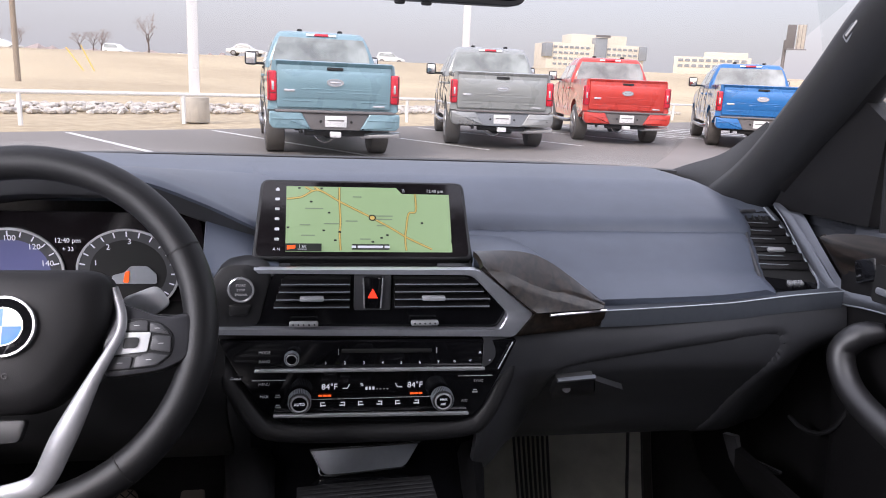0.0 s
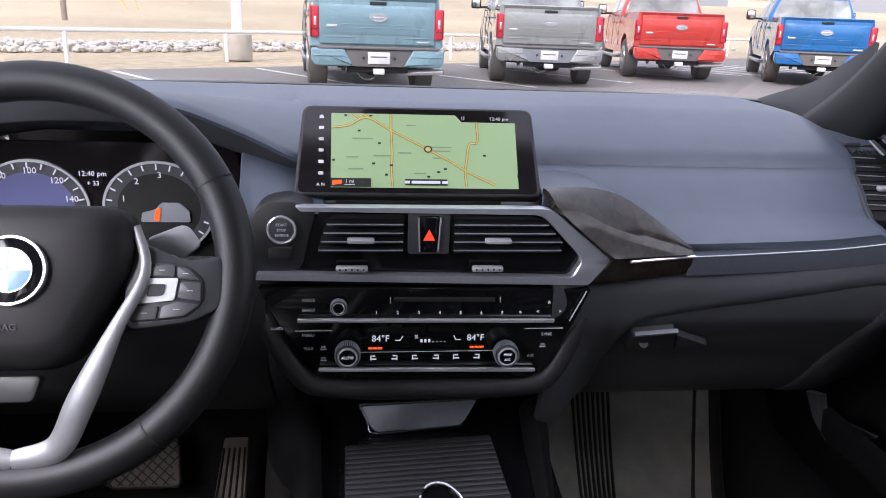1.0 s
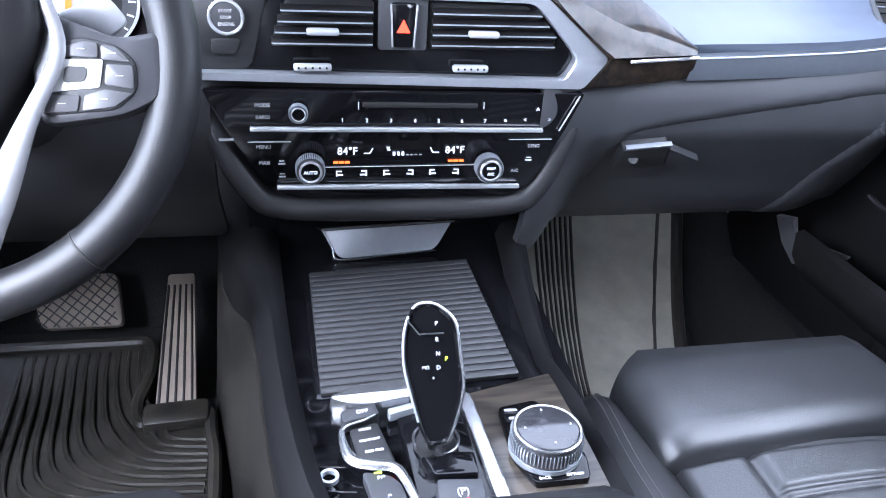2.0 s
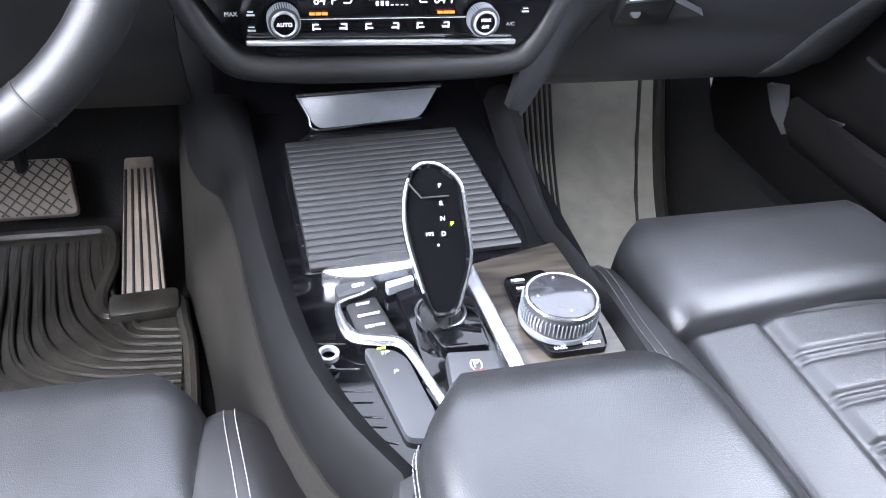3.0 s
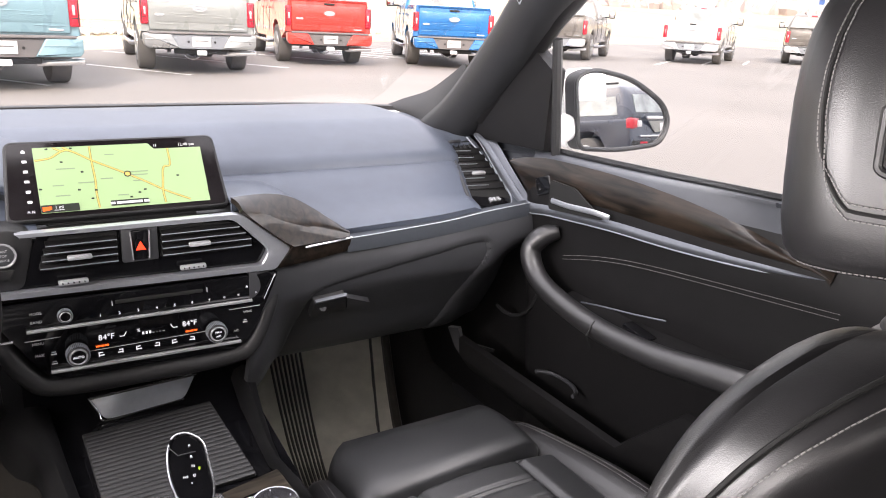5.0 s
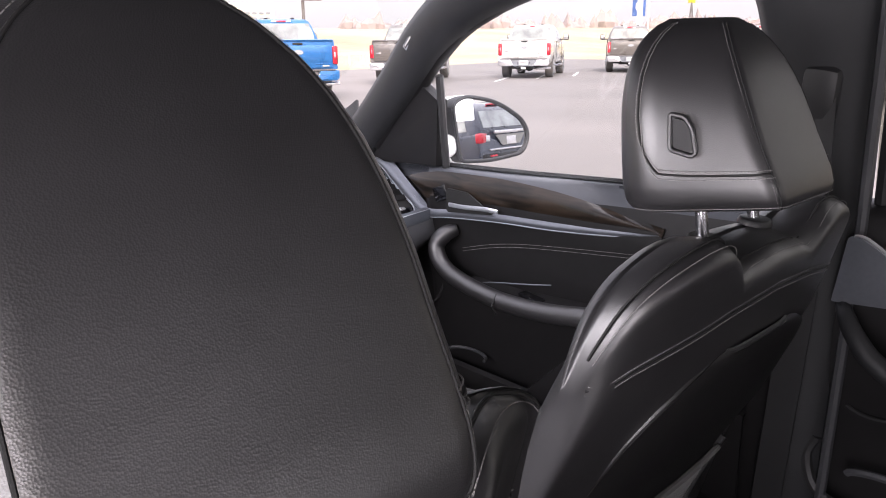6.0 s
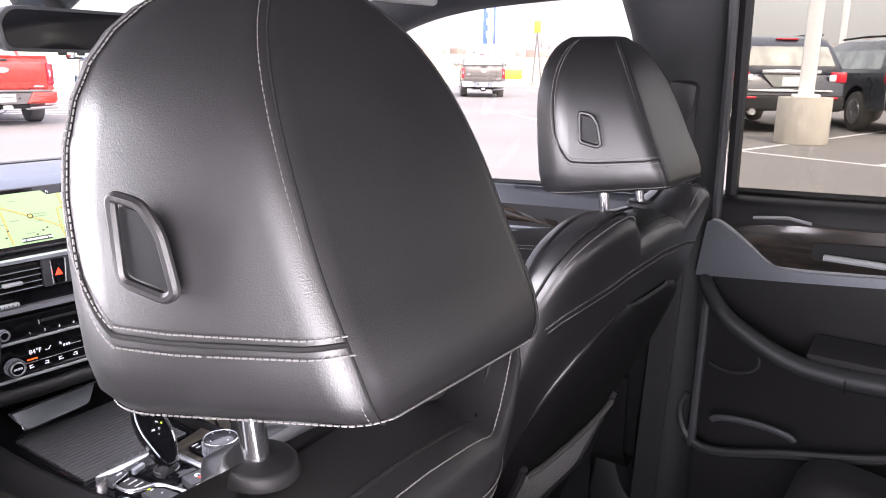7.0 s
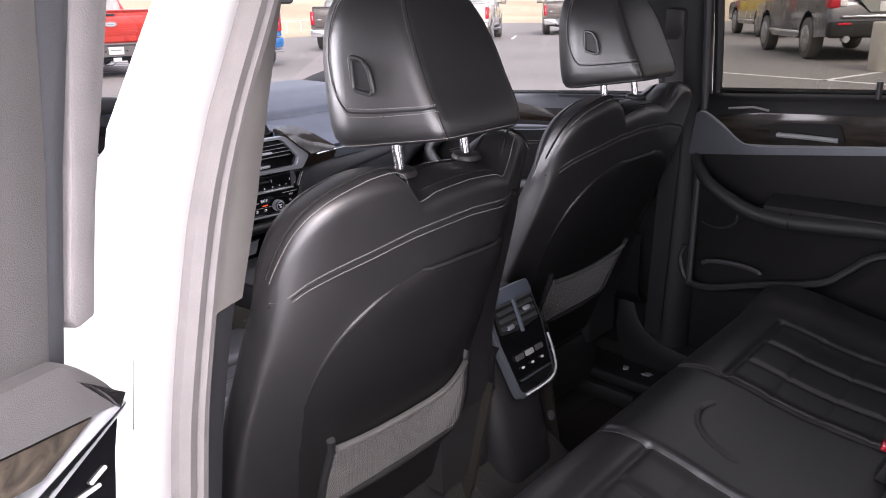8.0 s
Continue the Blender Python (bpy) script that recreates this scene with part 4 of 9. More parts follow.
    # start button
    pod = part("start_pod", plate(rounded([(-0.206, 1.002), (-0.142, 1.004), (-0.124, 1.074), (-0.148, 1.086), (-0.185, 1.084), (-0.212, 1.04)], 0.012), (0, -0.046, 0), X, Z, 0.05, 0.003), BLACK, dash, "black pod with the start button")
    su, sn = X, Y
    so = Vector((-0.162, -0.047, 1.0535))
    circ = lambda r, n=32: [(math.cos(2 * math.pi * j / n) * r, math.sin(2 * math.pi * j / n) * r) for j in range(n)]
    part("button_ring", tube([so - sn * 0.003 + su * p[0] + Z * p[1] for p in circ(0.0150)], 0.0017, 8, closed=True), CHROME, pod, "chrome start button ring")
    bt = part("start_button", plate(circ(0.0135), so - sn * 0.003, su, Z, 0.006, 0.001), TRIMGREY, pod, "dark start stop button")
    for i, w in enumerate(("START", "STOP", "ENGINE")):
        words(w, 0.0042, so - sn * 0.0036 + Z * (0.006 - 0.006 * i), su, Z, MARK, bt)
    part("auto_stop_key", plate(rounded([(-0.015, -0.034), (0.006, -0.034), (0.012, -0.020), (-0.015, -0.020)], 0.003), so - sn * 0.002, su, Z, 0.006, 0.001), BLACK, pod)
    # wood wing on the passenger side
    front = spline([(0.140, -0.050, 1.0800), (0.170, -0.052, 1.057), (0.200, -0.054, 1.033), (0.217, -0.056, 1.0205)], 6)
    fold = spline([(0.141, -0.044, 1.0830), (0.180, -0.046, 1.069), (0.222, -0.044, 1.051), (0.318, -0.037, 1.0205)], 6)
    rear_ = spline([(0.139, -0.012, 1.0875), (0.205, 0.000, 1.0860), (0.252, -0.002, 1.070), (0.322, -0.032, 1.0195)], 6)
    top = [[lerp(a, b, t / 4) for t in range(4)] + [lerp(b, c, t / 6) + Vector((0, 0, 0.002 * math.sin(math.pi * t / 6))) for t in range(7)] for a, b, c in zip(front, fold, rear_)]
    part("wood_wing", slab(top, 0.008), WOOD, dash, "glossy dark wood trim", angle=25)
    # soft skin that runs from the dashboard down to the wood
    rows = []
    for i, p in enumerate(rear_):
        t = i / (len(rear_) - 1)
        q = Vector((p.x + 0.012, lerp(0.146, 0.004, t ** 2.5), 0))
        q.z = dash_z(q.x, q.y) + 0.001
        p = p + Vector((0, 0, -0.0015))
        rows.append([p + Vector((0, 0.002, -0.012)), p + Vector((0, 0.001, -0.002))] + [lerp(p, q, k / 8) + Vector((0, 0, 0.004 * math.sin(math.pi * k / 8) * (1 - t))) for k in range(9)])
    part("wing_skin", slab(rows, 0.004), DASH, dash, "soft dark grey skin above the wood", angle=60)
    low = [[lerp(Vector(a), Vector(b), t / 6) + Vector((0, -0.002 * math.sin(math.pi * t / 6), 0)) for t in range(7)] for a, b in (((0.217, -0.058, 1.021), (0.327, -0.034, 1.019)), ((0.206, -0.057, 1.005), (0.325, -0.034, 1.007)), ((0.193, -0.052, 0.988), (0.321, -0.030, 0.994)))]
    part("wood_wing", slab(low, -0.010), WOOD, dash, "glossy dark wood trim", angle=50)
    part("wood_line", tube([(0.238, -0.0605, 1.0195), (0.326, -0.0365, 1.0185)], 0.002, 6), CHROME, dash, "thin chrome line on the wood")
    # satin band across the passenger side
    n = 30
    rows = []
    for i in range(n + 1):
        x = lerp(0.322, 0.700, i / n)
        zt = band_top(x)
        zb = curve(x, [(0.322, 0.994), (0.5, 0.998), (0.62, 1.010), (0.70, 1.016)])
        y = lerp(-0.032, -0.022, smooth((x - .322) / .2))
        rows.append([(x, y + 0.014, zt + 0.002), (x, y, zt - 0.001), (x, y - 0.0012, (zt + zb) / 2), (x, y, zb - 0.002), (x, y + 0.016, zb - 0.005)])
    part("satin_band", slab(rows, 0.006), BAND, dash, "satin grey band across the passenger side", angle=60)
    part("band_edge", tube([Vector(r[1]) + Vector((0, -0.0004, 0.0008)) for r in rows], 0.0011, 6), ALU_DARK, dash, "thin bright edge of the band")


build_centre_trim()


def build_side_vent():
    """Outer passenger vent with its curved satin frame."""
    def on(x, y, h=0.0):
        return Vector((x, y, 1.014 + 0.43 * y + h))
    TL, TR, BR, BL = (0.655, 0.205), (0.728, 0.225), (0.692, 0.020), (0.600, 0.036)
    bm = bmesh.new()
    outline = spline([on(*TL, .004), on(*TR, .004), on(0.732, 0.15, .004), on(0.718, 0.08, .004), on(*BR, .004), on(0.65, 0.028, .004), on(*BL, .004), on(0.612, 0.09, .004), on(0.63, 0.15, .004)], 4, True)
    bm.faces.new([bm.verts.new(p) for p in outline])
    v = part("side_vent", bm, VOID, dash, "black outer air vent")
    for i in range(6):
        t = 0.10 + 0.145 * i
        y = lerp(0.205, 0.055, t)
        xa, xb = lerp(0.655, 0.603, t ** 0.8), lerp(0.722, 0.700, t)
        part("slat", box((xb - xa, 0.014, 0.003), ((xa + xb) / 2, y - .008, 1.014 + 0.43 * y + 0.006), (50, 0, -6), 0.001), DEEP, v)
        part("slat_edge", tube([on(xa, y - .005, 0.0105), on((xa + xb) / 2, y - .009, 0.0115), on(xb, y - .011, 0.0105)], 0.0008, 5), ALU_DARK, v)
    for j in range(4):
        part("vane", box((0.003, 0.030, 0.010), (0.668 + 0.013 * j, 0.196, 1.014 + 0.43 * .196 + 0.004), (20, 0, -12), 0.001), BLACK, v)
    part("vent_tab", box((0.030, 0.008, 0.006), (0.668, 0.105, 1.014 + 0.43 * .105 + 0.014), (25, 0, 0), 0.002), ALU, v, "silver vent tab")
    part("vent_foot", plate(rounded([(0.603, 0.030), (0.695, 0.014), (0.700, 0.040), (0.608, 0.058)], 0.004), (0, 0, 1.020), Vector((1, 0, 0)), Vector((0, 1, .43)), 0.003), PIANO, v)
    for j in range(3):
        part("thumb_wheel", box((0.008, 0.010, 0.007), (0.652 + 0.009 * j, 0.036, 1.036), (25, 0, 0), 0.002), CHROME, v)
    part("vent_rim", tube(spline([on(0.690, 0.214, 0.012), on(0.656, 0.205, 0.014), on(0.650, 0.170, 0.014), on(0.634, 0.140, 0.015), on(0.618, 0.095, 0.016), on(0.604, 0.050, 0.016), on(0.600, 0.028, 0.012)], 5), 0.0035, 8), TRIMGREY, v, "dark rim of the outer vent")
    mid = spline([on(0.722, 0.228, 0.012), on(0.722, 0.14, 0.012), on(0.712, 0.052, 0.012), on(0.695, 0.014, 0.012), on(0.668, -0.004, 0.011), on(0.60, -0.010, 0.009)], 6)
    k = len(mid)
    rows = []
    for i, p in enumerate(mid):
        t = mid[min(i + 1, k - 1)] - mid[max(i - 1, 0)]
        side = t.cross(Vector((0, -0.43, 1))).normalized()
        hw = curve(i / (k - 1), [(0, 0.006), (0.3, 0.0085), (0.6, 0.009), (0.8, 0.010), (1, 0.007)])
        rows.append([p + side * hw * q - Vector((0, -0.4, 0.92)) * 0.004 * q ** 4 for q in (-1.0, -0.9, -0.4, 0.0, 0.4, 0.9, 1.0)])
    part("frame_edge", tube([r[5] + Vector((0, -0.001, 0.001)) for r in rows], 0.0013, 6), ALU_DARK, dash, "thin bright edge")
    part("vent_frame", slab(rows, 0.006), BAND, dash, "curved satin frame of the outer vent", angle=50)


build_side_vent()

# ---------------------------------------------------------------- centre display
def build_display():
    o = Vector((-0.005, 0.0, 1.085))
    v = Vector((0, 0.062, 0.093)).normalized()
    disp = thing("display", (-0.005, 0.02, 1.08), "wide black dashboard display with a lit green road map", "display")
    part("housing", plate(rounded([(-0.148, -0.004), (0.146, -0.004), (0.140, 0.112), (-0.139, 0.112)], [0.006, 0.006, 0.012, 0.012]), o, X, v, 0.016, 0.003, 3), BLACK, disp, "black display housing")
    w = X.cross(v)
    face = part("screen", plate(rounded([(-0.143, 0.000), (0.141, 0.000), (0.136, 0.108), (-0.135, 0.108)], 0.008), o + w * 0.0006, X, v, 0.002), SCREEN, disp, "dark glass screen")
    def flat(pts, mat, name, h=0.0012, r=0.0):
        return part(name, plate(rounded(pts, r) if r else [Vector(p) for p in pts], o + w * h, X, v, 0.0003), mat, face)
    x0, x1, y0, y1 = -0.105, 0.118, 0.006, 0.101
    flat([(x0, y0), (x1, y0), (x1, y0 + .012), (x1 - .001, y0 + .016), (x1, y0 + .02), (x1, 0.092), (x1 - 0.066, 0.092), (x1 - 0.074, y1), (x0, y1)], MAP_GREEN, "map")
    def road(pts, wd, mat, name, h):
        p = spline([(a, b, 0) for a, b in pts], 5)
        bm = bmesh.new()
        rows = []
        k = len(p)
        for i, q in enumerate(p):
            d = (p[min(i + 1, k - 1)] - p[max(i - 1, 0)]).normalized()
            s = Vector((-d.y, d.x, 0)) * wd / 2
            rows.append([o + X * (q.x + s.x) + v * (q.y + s.y) + w * h, o + X * (q.x - s.x) + v * (q.y - s.y) + w * h])
        part(name, sheet(rows, bm=bm), mat, face)
    routes = [[(-0.104, 0.082), (-0.085, 0.085), (-0.070, 0.094), (-0.058, 0.094), (-0.034, 0.079), (-0.010, 0.066), (0.012, 0.054), (0.036, 0.040), (0.058, 0.026), (0.090, 0.010)],
              [(-0.034, 0.100), (-0.034, 0.079), (-0.033, 0.050), (-0.034, 0.030), (-0.033, 0.008)],
              [(0.070, 0.092), (0.070, 0.066), (0.060, 0.062), (0.056, 0.040), (0.054, 0.026), (0.055, 0.008)],
              [(-0.058, 0.094), (-0.068, 0.100)], [(-0.070, 0.094), (-0.080, 0.100)]]
    for r in routes:
        road(r, 0.0030, MAP_EDGE, "map_road_edge", 0.0017)
        road(r, 0.0018, MAP_ROAD, "map_road", 0.0021)
    for x, y in ((-0.072, 0.078), (-0.088, 0.098), (-0.058, 0.098), (-0.048, 0.062), (-0.055, 0.036), (-0.034, 0.034), (0.022, 0.026), (0.030, 0.030), (0.078, 0.048), (-0.102, 0.040), (-0.040, 0.022), (0.010, 0.020)):
        bm = plate(rounded([(x - .0018, y - .0012), (x + .0018, y - .0012), (x + .0018, y + .0012), (x - .0018, y + .0012)], 0.0006), o + w * 0.0024, X, v, 0.0002)
        part("map_mark", bm, MAP_INK, face)
    for x, y, l in ((-0.068, 0.068, .024), (-0.076, 0.029, .018), (-0.010, 0.086, .012), (-0.018, 0.050, .016), (0.024, 0.058, .028), (0.026, 0.053, .022), (0.022, 0.044, .012), (-0.08, 0.044, .014), (-0.045, 0.046, .02), (0.0, 0.024, .014)):
        bm = plate([(x - l / 2, y - .0008), (x + l / 2, y - .0008), (x + l / 2, y + .0008), (x - l / 2, y + .0008)], o + w * 0.0024, X, v, 0.0002)
        part("map_caption", bm, MAP_GREY, face, "unreadable place captions")
    ring_o = [(0.010 + math.cos(2 * math.pi * j / 20) * 0.0050, 0.055 + math.sin(2 * math.pi * j / 20) * 0.0046) for j in range(20)]
    ring_i = [(0.010 + math.cos(2 * math.pi * j / 20) * 0.0034, 0.055 + math.sin(2 * math.pi * j / 20) * 0.0030) for j in range(20)]
    part("map_position", frame_plate(ring_o, ring_i, o + w * 0.003, X, v, 0.0003), MAP_INK, face)
    part("map_position", plate(ring_i, o + w * 0.0028, X, v, 0.0002), MAP_ROAD, face)
    flat([(-0.018, 0.0085), (0.032, 0.0085), (0.032, 0.0165), (-0.018, 0.0165)], MAP_INK, "street_tag", 0.003)
    for a, b in ((-0.0185, -0.0125), (-0.0105, 0.0235), (0.0255, 0.0325)):
        flat([(a, 0.0108), (b, 0.0108), (b, 0.0142), (a, 0.0142)], LIT, "lettering", 0.0034)
    flat([(x0, y0), (-0.058, y0), (-0.058, 0.017), (x0, 0.017)], MAP_INK, "scale_box", 0.003)
    words("1 mi", 0.006, o + X * -0.083 + v * 0.0125 + w * 0.0034, X, v, LIT, face)
    flat([(-0.089, 0.0085), (-0.077, 0.0085), (-0.077, 0.0092), (-0.089, 0.0092)], LIT, "scale_bar", 0.0034)
    flat([(-0.103, 0.008), (-0.092, 0.010), (-0.092, 0.0145), (-0.103, 0.014)], LIT_ORANGE, "scale_mark", 0.0034)
    words("!1", 0.0065, o + X * 0.054 + v * 0.0965 + w * 0.0016, X, v, LIT, face)
    words("12:40 pm", 0.0064, o + X * 0.098 + v * 0.0965 + w * 0.0016, X, v, MARK, face)
    for i in range(7):
        c = o + X * -0.1165 + v * (0.096 - 0.0145 * i) + w * 0.0014
        if i == 6:
            words("A N", 0.0055, c, X, v, LIT, face)
            continue
        m = LIT if i in (0, 1, 4) else MARK
        if i == 0:
            part("menu_icon", plate([(-0.0025, -0.0022), (0.0025, -0.0022), (0.0025, 0.0006), (0, 0.0028), (-0.0025, 0.0006)], c, X, v, 0.0003), m, face)
        else:
            part("menu_icon", plate(rounded([(-0.003, -0.002), (0.003, -0.002), (0.003, 0.002), (-0.003, 0.002)], 0.0012 if i % 2 else 0.0004), c, X, v, 0.0003), m, face)
    part("foot", box((0.20, 0.05, 0.02), (-0.005, 0.035, 1.075), (0, 0, 0), 0.004), BLACK, disp)


build_display()


# ---------------------------------------------------------------- audio and climate panel
def build_controls():
    F = -0.056
    pan = thing("control_panel", (0.0, -0.04, 0.865), "gloss black audio and climate control panel with knobs", "control panel")
    out = rounded([(-0.190, 0.988), (0.196, 0.984), (0.180, 0.945), (0.150, 0.884), (0.128, 0.868), (-0.112, 0.872), (-0.136, 0.890), (-0.170, 0.945)], [0.004, 0.004, 0.02, 0.02, 0.02, 0.02, 0.02, 0.02])
    part("face", plate(out, (0, F + 0.002, 0), X, Z, 0.01, 0.001), PIANO, pan, "gloss black panel face")
    part("chrome_strip", box((0.300, 0.006, 0.0048), (0.003, F - 0.002, 0.9475), (0, 0.6, 0), 0.0015), CHROME, pan, "chrome strip")
    part("chrome_strip", box((0.258, 0.006, 0.0050), (0.005, F - 0.002, 0.8845), (0, 1.0, 0), 0.0015), CHROME, pan, "chrome strip")
    part("edge_line", tube([(0.190, F, 0.982), (0.172, F, 0.944)], 0.001, 6), CHROME, pan)
    part("edge_line", box((0.014, 0.003, 0.002), (-0.170, F, 0.938), (0, 0, 0)), CHROME, pan)
    part("disc_slot", box((0.118, 0.004, 0.005), (0.022, F + 0.0012, 0.972), (0, .6, 0), 0.001), VOID, pan, "disc slot")
    for x in (-0.041, 0.087):
        part("slot_end", box((0.0008, 0.002, 0.007), (x, F - 0.0005, 0.972)), MARK, pan)
    def knob(x, z, r, depth, mark=None):
        k = part("knob", cyl(r, depth, (x, F - depth / 2, z), (90, 0, 0), 36, r * 0.93, bevel=0.0015), BLACK, pan, "knurled dark knob with a chrome ring")
        ro = [(math.cos(2 * math.pi * j / 36) * r * 0.98, math.sin(2 * math.pi * j / 36) * r * 0.98) for j in range(36)]
        ri = [(a * 0.78, b * 0.78) for a, b in ro]
        part("knob_ring", tube([(x + a * 0.74, F - depth, z + b * 0.74) for a, b in ro], r * 0.10, 8, closed=True), CHROME, k, "chrome ring")
        cap = part("knob_cap", plate([(a * 0.9, b * 0.9) for a, b in ri], (x, F - depth - 0.0004, z), X, Z, 0.003), PIANO, k)
        for i, t in enumerate(mark or ()):
            words(t, r * (0.30 if len(mark) > 1 else .34), (x, F - depth - 0.0008, z + r * (0.22 * (len(mark) - 1) - 0.44 * i)), X, Z, LIT, cap)
        bm = bmesh.new()
        for j in range(40):
            a = 2 * math.pi * j / 40
            box((0.0011, depth * 0.7, 0.0011), (x + math.cos(a) * r * 0.985, F - depth / 2, z + math.sin(a) * r * 0.985), (0, -math.degrees(a), 0), bm=bm)
        part("knurl", bm, ALU_DARK, k)
    knob(-0.100, 0.966, 0.0090, 0.010)
    knob(-0.090, 0.909, 0.0145, 0.018, ("AUTO",))
    knob(0.096, 0.907, 0.0145, 0.018, ("MAX", "A/C"))
    F2 = F + 0.0012
    for i in range(7):
        words(str(i + 1), 0.0056, (-0.057 + 0.0245 * i, F2, 0.9565 - .0003 * i), X, Z, LIT, pan)
    for x, t in ((0.112, "o"), (0.133, "<"), (0.160, ">")):
        words(t, 0.006, (x, F2, 0.956), X, Z, LIT, pan)
    words("^", 0.009, (0.146, F2, 0.966), X, Z, LIT, pan)
    for x, z, t in ((-0.134, 0.972, "MODE"), (-0.134, 0.960, "BAND"), (-0.135, 0.929, "MENU"), (0.146, 0.927, "SYNC"), (0.128, 0.899, "A/C"), (-0.135, 0.912, "MAX")):
        words(t, 0.0052, (x, F2, z), X, Z, MARK, pan)
    for x in (-0.052, 0.060):
        words("84°F", 0.0112, (x, F2, 0.9235), X, Z, LIT, pan)
    for x in (-0.058, 0.062):
        for j in range(3):
            part("heat_bar", box((0.0048, 0.001, 0.0022), (x + 0.0058 * (j - 1), F2 - .0005, 0.9115)), LIT_ORANGE, pan, "lit orange seat heating bar")
    for x, s in ((-0.030, 1), (0.038, -1)):
        part("seat_symbol", tube([(x - .005 * s, F2, 0.921), (x + 0.001 * s, F2, 0.921), (x + .004 * s, F2, 0.9265)], 0.0006, 5), LIT, pan)
    for j in range(7):
        part("fan_bar", box((0.0026, 0.001, 0.001 + (0.0028 if j < 3 else 0.0)), (-0.004 + 0.0046 * j, F2 - .0005, 0.919 + (0.0014 if j < 3 else 0))), LIT if j < 3 else MARK, pan)
    words("%", 0.0065, (-0.010, F2, 0.9255), X, Z, LIT, pan)
    part("key_line", box((0.180, 0.0008, 0.0006), (0.003, F2 - .0003, 0.9065)), MARK, pan)
    for j in range(6):
        x = -0.060 + 0.0245 * j
        part("key_symbol", box((0.007, 0.0008, 0.0012), (x, F2 - .0003, 0.8975)), LIT, pan)
        part("key_symbol", box((0.0012, 0.0008, 0.006), (x + (0.003 if j % 2 else -0.003), F2 - .0003, 0.899)), LIT, pan)
        part("key_symbol", box((0.004, 0.0008, 0.001), (x, F2 - .0003, 0.9015)), LIT, pan)
    for x, z in ((-0.118, 0.911), (-0.118, 0.897), (0.142, 0.911)):
        part("key_symbol", box((0.007, 0.0008, 0.0015), (x, F2 - .0003, z)), MARK, pan)
        part("key_symbol", box((0.005, 0.0008, 0.001), (x, F2 - .0003, z + 0.003)), MARK, pan)
    for xa, xb in ((-0.150, -0.108), (0.118, 0.165)):
        part("key_edge", box((xb - xa, 0.0008, 0.0008), ((xa + xb) / 2, F2 - .0003, 0.9345)), MARK, pan)


build_controls()


